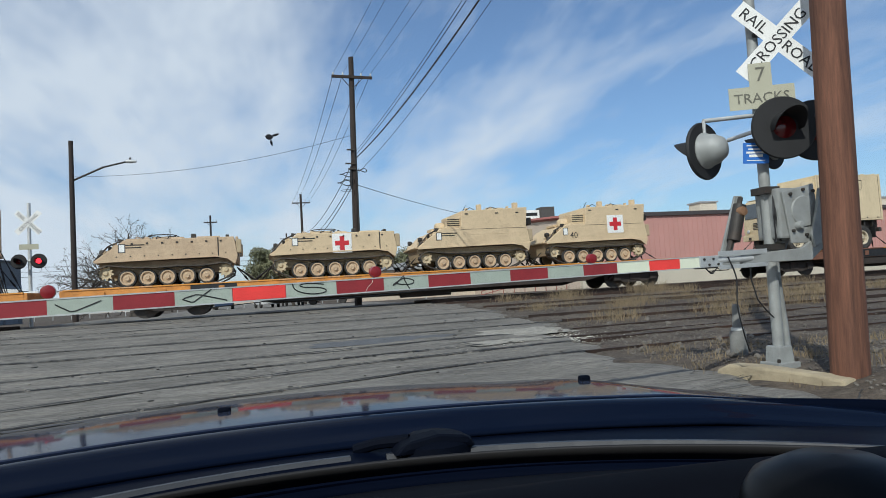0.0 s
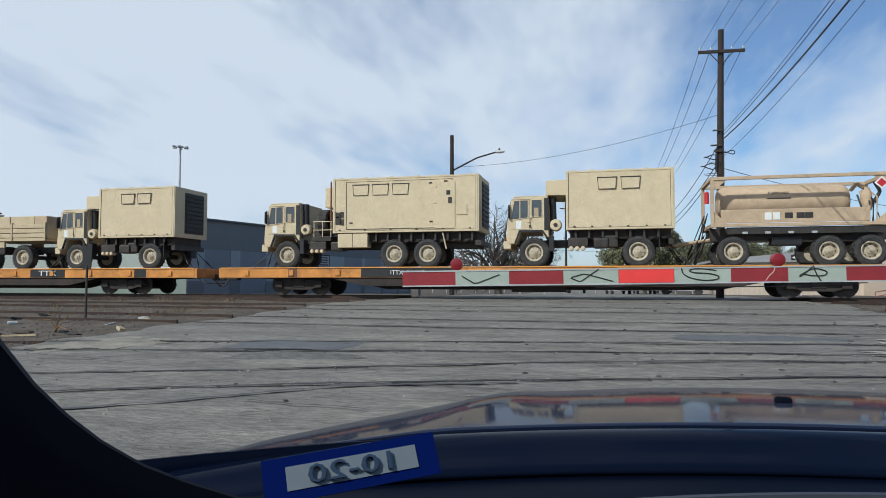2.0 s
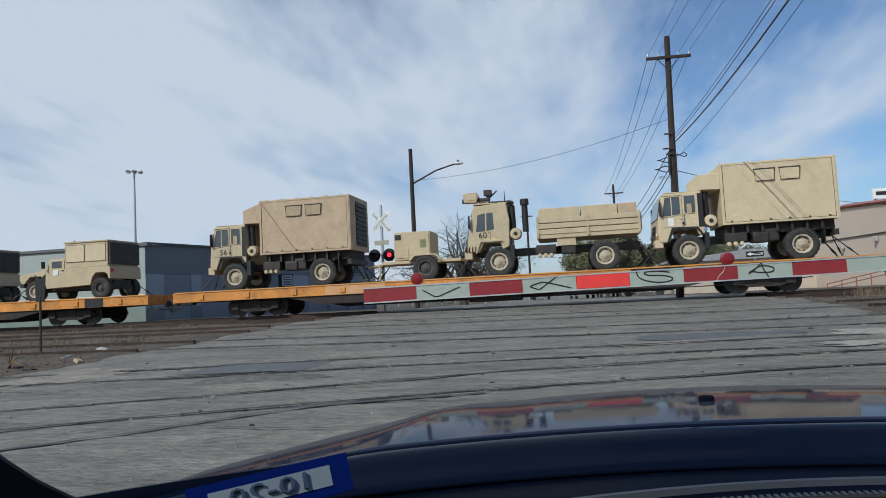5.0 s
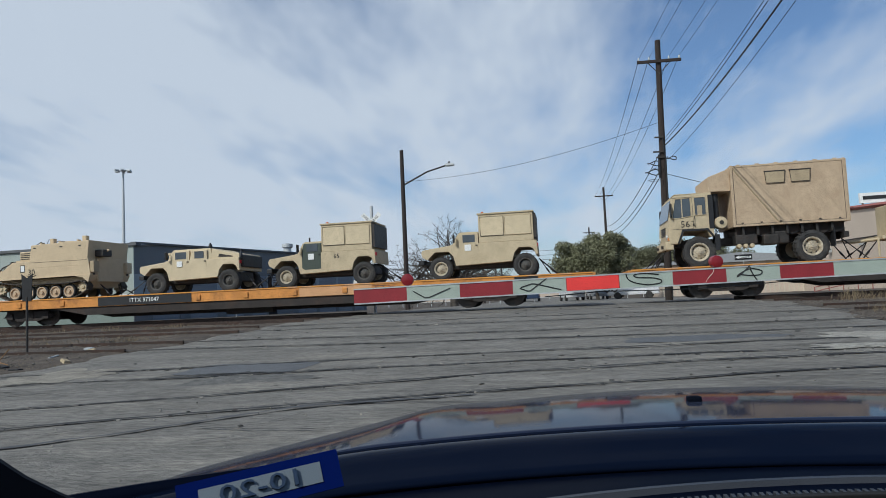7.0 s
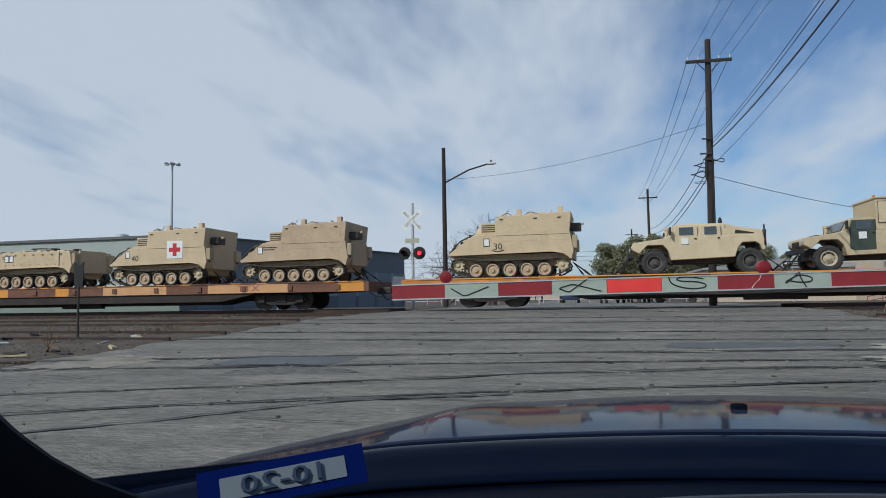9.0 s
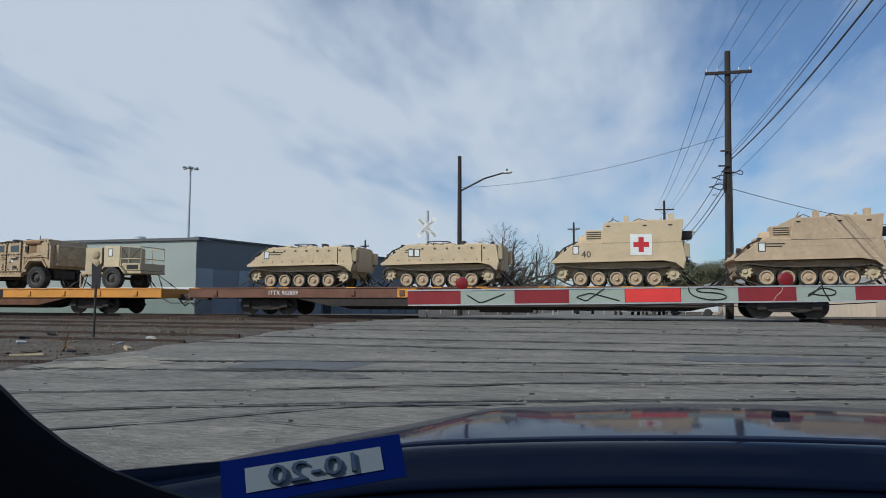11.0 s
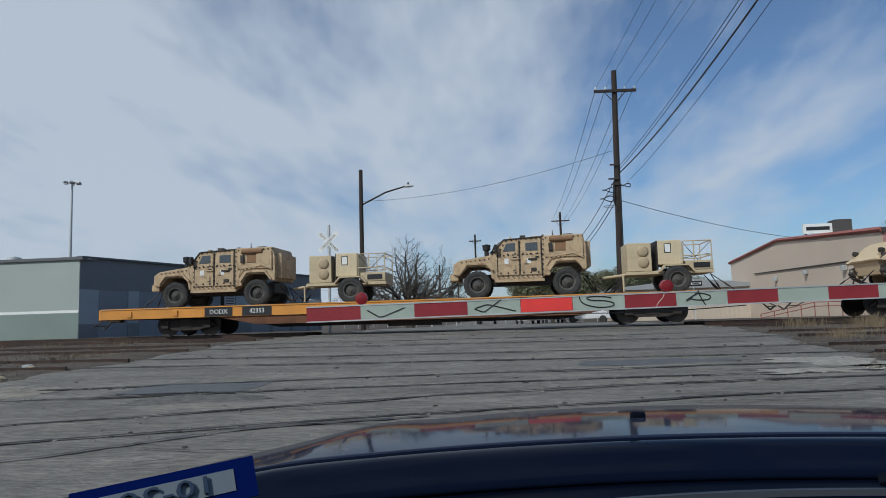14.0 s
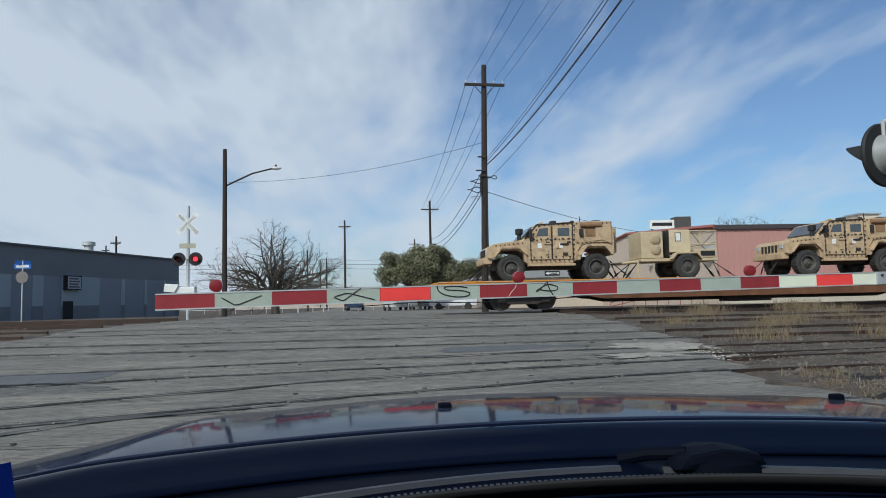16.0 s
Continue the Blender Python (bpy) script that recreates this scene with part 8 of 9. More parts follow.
def gun_truck(x_front):
    v = thing("cargo_truck", "tan armoured cargo truck with a roof weapon station", "military truck")
    x = -3.25
    chassis(v, x, 3.3, (-2.05, 1.95))
    cab(v, x, TAN, True, "60")
    part("cargo_floor", box(B(), -0.55, 3.3, -1.2, 1.2, 1.35, 1.5), TAN, v)
    for s in (-1, 1):
        y0 = s * 1.2
        for k in range(3):
            z = 1.5 + k * 0.22
            part("side_board", box(B(), -0.55, 3.3, y0 - 0.03, y0 + 0.03, z, z + 0.19), TAN, v, "ribbed cargo side board", bevel=0.02)
        for k in range(3):
            xx = -0.5 + k * 1.88
            part("stake", box(B(), xx - 0.04, xx + 0.04, y0 - 0.06, y0 + 0.06, 1.4, 2.2), TAN, v)
        part("hanging_tank", box(B(), 0.2, 0.9, s * 1.1 - 0.05, s * 1.1 + 0.05, 1.05, 1.34), TAN, v)
    for xa, xb in ((-0.45, 1.1), (1.15, 2.5), (2.52, 3.2)):
        part("crate", box(B(), xa, xb, -1.08, 1.08, 1.52, 2.52), TAN2 if xa > 2.5 else TAN, v, "large tan crate in the cargo bed", bevel=0.03)
    part("tailgate", box(B(), 3.28, 3.36, -1.15, 1.15, 1.45, 2.1), TAN, v, bevel=0.02)
    part("exhaust", tube(B(), (-0.98, -0.8, 1.7), (-0.98, -0.8, 2.85), 0.12, seg=12), BLACK, v, smooth=True)
    part("exhaust_cap", lathe(B(), [(0.17, 2.75), (0.17, 2.98), (0.0, 3.0)], "z", 14, (-0.98, -0.8, 0)), BLACK, v, smooth=True)
    ws = part("weapon_station", lathe(B(), [(0.3, 2.86), (0.3, 2.98), (0.16, 3.0), (0.12, 3.1)], "z", 18, (-2.6, 0.0, 0)), TAN, v, "remote weapon station on the cab roof", smooth=True)
    part("station_box", prism(B(), [(-3.42, 3.06), (-3.46, 3.40), (-3.2, 3.46), (-2.9, 3.44), (-2.82, 3.28), (-2.92, 3.04)], -0.42, 0.02), TAN2, ws, bevel=0.03)
    part("station_lid", box(B(), -3.3, -2.9, -0.44, -0.36, 3.14, 3.36), TAN, ws, bevel=0.015)
    part("station_sight", lathe(B(), [(0.0, -0.06), (0.09, -0.06), (0.1, 0.2), (0.0, 0.2)], "x", 14, (-3.45, -0.2, 3.14)), BLACK, ws, smooth=True)
    part("station_cradle", box(B(), -2.86, -2.4, -0.3, 0.1, 3.1, 3.22), DARKMETAL, ws, bevel=0.02)
    part("station_mount", prism(B(), [(-2.86, 2.98), (-2.36, 2.98), (-2.46, 3.14), (-2.76, 3.14)], -0.25, 0.25), TAN, ws, bevel=0.02)
    part("station_camera", box(B(), -2.62, -2.3, -0.34, -0.1, 3.3, 3.54), DARKMETAL, ws, bevel=0.03)
    part("station_camera_post", box(B(), -2.52, -2.4, -0.27, -0.17, 3.2, 3.32), DARKMETAL, ws)
    part("station_arm", tube(B(), (-2.45, -0.1, 3.2), (-2.1, -0.1, 3.5), 0.03, seg=8), DARKMETAL, ws)
    part("station_cable", sweep(B(), [(-2.9, -0.3, 3.1), (-2.75, -0.42, 3.0), (-2.5, -0.4, 3.05), (-2.35, -0.3, 3.3)], 0.02, 6), BLACK, ws)
    for k in range(3):
        part("roof_pad", box(B(), -2.3 + k * 0.32, -2.05 + k * 0.32, -1.0, -0.5, 2.86, 2.93), BLACK, v, bevel=0.02)
    part("aerial", tube(B(), (-1.75, -0.7, 2.86), (-1.75, -0.7, 3.4), 0.022, 0.012, seg=6), BLACK, v)
    part("roof_rack", box(B(), -2.4, -1.5, -0.9, 0.9, 2.9, 2.97), BLACK, v, bevel=0.02)
    side_gear(v, -0.6, TAN)
    for k in range(4):
        part("lower_grille_bar", box(B(), -3.32 + k * 0.12, -3.27 + k * 0.12, -1.19, -1.1, 0.98, 1.2), BLACK, v)
    chains(v, -3.2, 3.3, 0.85)
    chains(v, -3.1, 3.2, 1.1, 0.8)
    ride(v, x_front - x)


gun_truck(-69.2)


def tank_trailer(x0):
    v = thing("tank_trailer", "three-axle tan trailer carrying a framed fuel tank", "trailer")
    for ax in (-2.2, 0.9, 2.2):
        for y in (-0.98, 0.98):
            wheel(v, ax, y, 0.55, 0.40, RIMTAN)
        part("axle", tube(B(), (ax, -0.8, 0.55), (ax, 0.8, 0.55), 0.1, seg=10), DARKMETAL, v)
    for y in (-0.5, 0.5):
        part("chassis_rail", box(B(), -2.9, 2.95, y - 0.07, y + 0.07, 0.95, 1.42), DARKMETAL, v)
    part("chassis_side", box(B(), -2.4, 2.95, -1.2, -1.08, 1.16, 1.4), DARKMETAL, v)
    part("underbox", box(B(), -0.9, 0.1, -1.0, -0.5, 0.75, 1.05), BLACK, v, bevel=0.04)
    fx0, fx1, z0, z1, y = -2.95, 2.95, 1.42, 3.24, 1.2
    for yy in (-y, y):
        for zz in (z0, z1 - 0.12):
            part("frame_rail", box(B(), fx0, fx1, yy - 0.06, yy + 0.06, zz, zz + 0.12), TAN2, v, bevel=0.012)
        for xx in (fx0, fx1 - 0.12):
            part("frame_post", box(B(), xx, xx + 0.12, yy - 0.062, yy + 0.062, z0 + 0.12, z1 - 0.12), TAN2, v, bevel=0.012)
            part("corner_casting", box(B(), xx - 0.02, xx + 0.16, yy - 0.08, yy + 0.08, z0 - 0.02, z0 + 0.13), TAN2, v, bevel=0.015)
    for xx in (fx0, fx1 - 0.12):
        for zz in (z0, z1 - 0.12):
            part("end_rail", box(B(), xx, xx + 0.12, -y, y, zz, zz + 0.12), TAN2, v)
        g0, g1 = (xx + 0.12, xx + 0.55) if xx < 0 else (xx, xx - 0.5)
        part("gusset", prism(B(), [(g0, z1 - 0.12), (g1, z1 - 0.12), (g0, z1 - 0.5)], -y - 0.02, -y + 0.02), TAN2, v)
        part("gusset", prism(B(), [(g0, z0 + 0.12), (g1, z0 + 0.12), (g0, z0 + 0.55)], -y - 0.02, -y + 0.02), TAN2, v)
    for k in range(5):
        part("gear_pipe", sweep(B(), [(1.95 + 0.13 * k, -1.0 + 0.05 * (k % 3), 1.5), (2.0 + 0.12 * k, -1.02, 2.0 + 0.1 * k), (1.9 + 0.1 * k, -0.9, 2.5 + 0.12 * (k % 3))], 0.03 + 0.012 * (k % 2), 6), (BLACK, TAN2, DARKMETAL)[k % 3], v)
    for k in range(4):
        part("clamp", box(B(), -1.9 + k * 0.75, -1.72 + k * 0.75, -1.24, -1.16, 1.16, 1.24), GREYPAINT, v, bevel=0.01)
    part("tank", lathe(B(), [(0.0, -2.58), (0.5, -2.55), (0.60, -2.42), (0.64, -2.2), (0.64, 1.55), (0.60, 1.72), (0.5, 1.82), (0.0, 1.85)], "x", 36, (0, 0, 2.38)), TAN2, v, "horizontal tan fuel tank", smooth=True)
    sp = part("side_panel", box(B(), -2.6, 2.2, -1.2, -1.14, 1.56, 2.04), TAN2, v, "lower tan side panel", bevel=0.02)
    lettering("lettering", "FLAMMABLE", 0.13, BLACK, v, Matrix.Translation((-0.55, -0.585, 2.68)) @ pose(0, 0, 0, -28, 0, 0))
    part("writing_bar", box(B(), -0.95, -0.15, -0.646, -0.63, 2.46, 2.5), DARKMETAL, v)
    for k, xx in enumerate((-1.15, -0.88)):
        part("paper_notice", box(B(), xx, xx + 0.22, -1.208, -1.198, 1.66, 1.92), WHITE, v)
    for k, xx in enumerate((-0.5, -0.12, 0.15)):
        part("data_plate", box(B(), xx, xx + 0.26, -1.21, -1.198, 1.70, 1.90), DARKMETAL, v)
    part("pump", lathe(B(), [(0.15, 1.95), (0.18, 2.1), (0.18, 2.55), (0.1, 2.75), (0.0, 2.8)], "z", 14, (2.2, -0.85, 0)), TAN2, v, smooth=True)
    part("pump_pipe", tube(tube(B(), (2.2, -0.85, 2.7), (1.9, -0.85, 2.9), 0.07, seg=8), (1.9, -0.85, 2.9), (1.8, -0.6, 2.7), 0.07, seg=8), TAN2, v)
    part("hose", tube(tube(B(), (2.45, -0.9, 2.95), (2.6, -0.95, 2.6), 0.06, seg=8), (2.6, -0.95, 2.6), (2.4, -0.95, 2.2), 0.06, seg=8), BLACK, v)
    pl = part("hazard_placard", box(B(), -0.16, 0.16, -0.006, 0.006, -0.16, 0.16), WHITE, v, "diamond hazard placard", at=pose(2.55, -1.265, 2.86, 0, 45, 0))
    part("placard_mark", box(B(), -0.11, 0.11, -0.012, -0.007, -0.11, 0.11), RED, pl)
    part("tow_bar", tube(tube(B(), (-2.9, -0.6, 1.0), (-4.4, 0, 0.8), 0.06, seg=8), (-2.9, 0.6, 1.0), (-4.4, 0, 0.8), 0.06, seg=8), TAN2, v)
    part("fire_bottle", lathe(B(), [(0.08, 2.3), (0.08, 2.7), (0.0, 2.76)], "z", 12, (-3.05, -1.0, 0)), RED, v, smooth=True)
    chains(v, -2.95, 2.95, 1.25)
    chains(v, -2.95, 3.0, 2.0, 0.8)
    ride(v, x0)


tank_trailer(-30.75)


# ---- light four-wheeled vehicles ----
def humvee(x_front, label, paint, kind, number="", door=None):
    v = thing("utility_vehicle", label, "military vehicle", "light utility vehicles")
    x = -2.3
    r = 0.47
    for ax in (-1.52, 1.78):
        for y in (-0.92, 0.92):
            wheel(v, ax, y, r, 0.32, DUSTRIM if y < 0 and (kind == "hard" or ax > 0) else RIMTAN, 20)
    body = [(x + 0.02, 0.95), (x, 1.12), (x + 0.05, 1.22), (x + 1.15, 1.36), (x + 1.25, 1.40), (2.25, 1.40), (2.28, 0.86), (2.2, 0.84), (2.12, 1.05), (1.98, 1.14), (1.55, 1.14), (1.38, 0.95), (1.28, 0.62), (-0.92, 0.55), (-1.02, 0.92), (-1.2, 1.12), (-1.75, 1.12), (-1.98, 0.9), (-2.05, 0.82)]
    part("body", prism(B(), body, -1.06, 1.06), paint, v, "flat-sided vehicle body", bevel=0.02)
    part("underbody", box(B(), -2.0, 2.1, -0.6, 0.6, 0.42, 0.8), DARKMETAL, v, bevel=0.04)
    part("bumper", box(B(), x - 0.16, x + 0.06, -0.85, 0.85, 0.66, 0.84), BLACK, v, bevel=0.02)
    for k in range(6):
        part("grille_slot", box(B(), x - 0.012, x + 0.02, -0.42 + k * 0.15, -0.34 + k * 0.15, 0.92, 1.12), BLACK, v)
    for s in (-1, 1):
        part("headlamp", lathe(B(), [(0.0, -0.03), (0.085, -0.02), (0.09, 0.03), (0.0, 0.03)], "x", 14, (x - 0.0, s * 0.75, 1.05)), GREYPAINT, v, smooth=True)
        part("wing_mirror", box(B(), -0.98, -0.92, s * 1.2 - 0.09, s * 1.2 + 0.09, 1.45, 1.75), BLACK, v, bevel=0.02)
    part("hood_vent", box(B(), -1.75, -1.25, -0.35, 0.35, 1.28, 1.345), BLACK, v, bevel=0.01)
    part("air_intake", lathe(B(), [(0.075, 1.3), (0.075, 1.66), (0.1, 1.68), (0.1, 1.76), (0.0, 1.78)], "z", 14, (-1.02, 0.8 if kind == "shelter" else -0.75, 0)), paint, v, smooth=True)
    roof = 1.86
    back = -0.02 if kind == "shelter" else 0.95
    cabp = [(-1.05, 1.38), (-0.82, roof - 0.06), (-0.72, roof), (back, roof), (back + (0.02 if kind == "shelter" else 0.1), 1.38)]
    part("cab_top", prism(B(), cabp, -0.98, 0.98), paint, v, "hard cab roof and pillars", bevel=0.03)
    part("windshield", prism(B(), [(-1.03, 1.45), (-0.86, roof - 0.1), (-0.875, roof - 0.09), (-1.05, 1.45)], -0.85, 0.85), GLASS, v)
    doors = ((-0.78, 0.0),) if kind == "shelter" else ((-0.78, 0.02), (0.1, 0.82))
    for s in (-1, 1):
        for k, (da, db) in enumerate(doors):
            yy = s * 1.062
            part("door", prism(B(), [(da - 0.06, 0.78), (da - 0.06, 1.42), (da + 0.04, roof - 0.08), (db, roof - 0.08), (db, 0.72), (da + 0.08, 0.70)], min(yy, yy - s * 0.09), max(yy, yy - s * 0.09)), door or paint, v, "side door", bevel=0.02)
            part("door_window", box(B(), da + 0.16, db - 0.14, min(yy, yy + s * 0.012), max(yy, yy + s * 0.012), 1.45, 1.74), GLASS, v)
            part("door_handle", box(B(), db - 0.12, db - 0.04, min(yy, yy + s * 0.03), max(yy, yy + s * 0.03), 1.3, 1.34), BLACK, v)
    part("paper_notice", box(B(), -0.55, -0.3, -1.085, -1.072, 1.12, 1.36), WHITE, v)
    if kind == "shelter":
        part("shelter", box(B(), 0.02, 2.15, -1.05, 1.05, 1.40, 2.52), paint, v, "boxy shelter on the rear bed", bevel=0.025)
        for xa, xb in ((0.1, 1.0), (1.06, 2.06)):
            part("shelter_panel", box(B(), xa, xb, -1.075, -1.05, 1.66, 2.40), SAND, v, bevel=0.012)
            ring = [(xa, -1.068, 1.66), (xb, -1.068, 1.66), (xb, -1.068, 2.40), (xa, -1.068, 2.40)]
            part("panel_frame", sweep(B(), ring + ring[:1], 0.014, 5), DARKMETAL if xa < 0.5 else CANVAS, v)
        part("shelter_lid", box(B(), -0.02, 2.19, -1.09, 1.09, 2.5, 2.56), paint, v, bevel=0.012)
        part("rear_frame", box(B(), 2.15, 2.25, -1.0, 1.0, 1.5, 2.45), DARKMETAL, v)
        part("beacon", lathe(B(), [(0.05, 2.55), (0.05, 2.66), (0.0, 2.68)], "z", 10, (0.15, -0.6, 0)), mat("orange_beacon", (0.6, 0.12, 0.02), 0.3), v, smooth=True)
    else:
        part("sloping_back", prism(B(), [(0.95, 1.38), (1.02, roof - 0.02), (1.3, roof - 0.12), (2.26, 1.56), (2.28, 1.38)], -0.98, 0.98), paint, v, "sloping rear hatch", bevel=0.03)
        part("hatch_slots", prism(B(), [(1.3, 1.46), (1.34, 1.60), (1.95, 1.48), (1.95, 1.44)], -0.99, -0.975), DARKMETAL, v)
        part("antenna_base", lathe(B(), [(0.07, 1.38), (0.07, 1.55), (0.03, 1.6), (0.03, 1.75), (0.0, 1.76)], "z", 10, (2.3, -0.95, 0)), BLACK, v, smooth=True)
        part("roof_lamp", lathe(B(), [(0.06, roof), (0.08, roof + 0.1), (0.03, roof + 0.22), (0.0, roof + 0.24)], "z", 10, (0.85, -0.8, 0)), BLACK, v, smooth=True)
        part("load_rack", box(B(), 2.0, 2.38, -0.9, 0.9, 1.0, 1.5), DARKMETAL, v, bevel=0.03)
    if number:
        lettering("lettering", number, 0.26, DARKMETAL, v, Matrix.Translation((0.65, -1.068, 1.2)))
    part("tail_lamp", box(B(), 2.27, 2.3, -1.02, -0.86, 1.15, 1.28), RED, v)
    chains(v, -2.3, 2.3, 0.7, 0.9)
    ride(v, x_front - x)


humvee(-89.55, "tan utility vehicle with a shelter box and orange beacon", TAN, "shelter")
humvee(-96.0, "tan utility vehicle with a shelter box and dark green door", TAN, "shelter", "65", mat("dark_green_door", (0.05, 0.065, 0.05), 0.6, var=0.1))
humvee(-101.85, "sand hard-topped four-door utility vehicle", SAND, "hard")


def generator_trailer(x_mid, label, kind):
    v = thing("generator_trailer", label, "trailer", "generator trailers")
    r = 0.52
    for y in (-0.92, 0.92):
        wheel(v, 0.35, y, r, 0.3, DUSTRIM, 20)
    part("axle", tube(B(), (0.35, -0.8, r), (0.35, 0.8, r), 0.06, seg=8), DARKMETAL, v)
    part("trailer_frame", box(B(), -1.5, 1.75, -0.85, 0.85, 0.72, 0.84), TAN, v, bevel=0.015)
    part("draw_bar", tube(tube(B(), (-1.4, -0.6, 0.75), (-2.3, 0, 0.68), 0.05, seg=8), (-1.4, 0.6, 0.75), (-2.3, 0, 0.68), 0.05, seg=8), TAN, v)
    part("hitch_ring", lathe(B(), [(0.06, -0.02), (0.09, 0.0), (0.06, 0.02)], "z", 14, (-2.36, 0, 0.68)), DARKMETAL, v)
    part("jack_stand", tube(B(), (-1.6, -0.75, 0.1), (-1.6, -0.75, 0.75), 0.04, seg=8), TAN, v)
    part("fender", prism(B(), [(-0.32, 0.8), (-0.1, 1.06), (0.8, 1.06), (1.02, 0.8), (0.96, 0.78), (0.76, 1.01), (-0.06, 1.01), (-0.27, 0.78)], -1.08, -0.76), TAN, v)
    if kind == "cabinet":
        part("cabinet", box(B(), -0.95, 0.55, -0.85, 0.85, 0.86, 2.0), TAN, v, "square generator cabinet", bevel=0.03)
        part("cabinet_door", box(B(), 0.02, 0.5, -0.88, -0.85, 1.0, 1.9), TAN, v, bevel=0.012)
        part("cabinet_window", box(B(), 0.14, 0.38, -0.9, -0.875, 1.35, 1.66), mat("green_screen", (0.2, 0.22, 0.1), 0.5), v)
        part("lower_door", box(B(), -0.85, -0.35, -0.875, -0.85, 0.95, 1.35), TAN, v, bevel=0.012)
        part("vent", box(B(), -0.9, -0.65, -0.87, -0.85, 1.7, 1.9), BLACK, v)
    else:
        part("cooler_box", box(B(), -1.42, -0.5, -0.72, 0.72, 0.86, 1.95), TAN, v, "boxy cooler unit", bevel=0.03)
        for z in (1.2, 1.62):
            part("fan_cover", lathe(B(), [(0.0, -0.06), (0.14, -0.05), (0.2, -0.02), (0.22, 0.02), (0.0, 0.02)], "y", 22, (-0.82, -0.74, z)), CANVAS, v, "round quilted fan cover", smooth=True)
        part("engine_cabinet", box(B(), -0.28, 0.58, -0.85, 0.85, 1.08, 2.0), SAND, v, "generator cabinet", bevel=0.025)
        part("cabinet_side", box(B(), -0.32, -0.28, -0.8, 0.8, 0.9, 2.0), DARKMETAL, v)
        part("paper_notice", box(B(), -0.02, 0.18, -0.862, -0.85, 1.55, 1.85), WHITE, v)
        part("notice_frame", box(B(), -0.05, 0.21, -0.856, -0.849, 1.52, 1.88), BLACK, v)
        for xx in (0.62, 1.05, 1.7):
            for yy in (-0.8, 0.8):
                part("cage_post", tube(B(), (xx, yy, 0.84), (xx, yy, 1.95), 0.022, seg=6), TAN, v)
        for zz in (1.4, 1.95):
            for yy in (-0.8, 0.8):
                part("cage_rail", tube(B(), (0.62, yy, zz), (1.7, yy, zz), 0.022, seg=6), TAN, v)
            part("cage_rail", tube(B(), (1.7, -0.8, zz), (1.7, 0.8, zz), 0.022, seg=6), TAN, v)
        part("cargo_net", tube(tube(tube(B(), (0.65, -0.8, 1.9), (1.2, -0.8, 1.2), 0.012, seg=5), (0.65, -0.8, 1.3), (1.65, -0.8, 1.45), 0.012, seg=5), (1.1, -0.8, 1.35), (1.68, -0.8, 1.9), 0.012, seg=5), BLACK, v)
        part("rear_locker", box(B(), 0.72, 1.72, -0.86, 0.86, 0.86, 1.2), TAN, v, bevel=0.02)
        part("locker_vent", box(B(), 1.0, 1.6, -0.875, -0.858, 0.92, 1.12), BLACK, v)
    chains(v, -1.5, 1.7, 0.7, 0.8)
    ride(v, x_mid)


generator_trailer(-71.3, "tan square generator cabinet on a two-wheeled trailer", "cabinet")
generator_trailer(-157.2, "tan cooler and generator set on a two-wheeled trailer", "set")
generator_trailer(-144.65, "tan cooler and generator set with an open cage", "set")


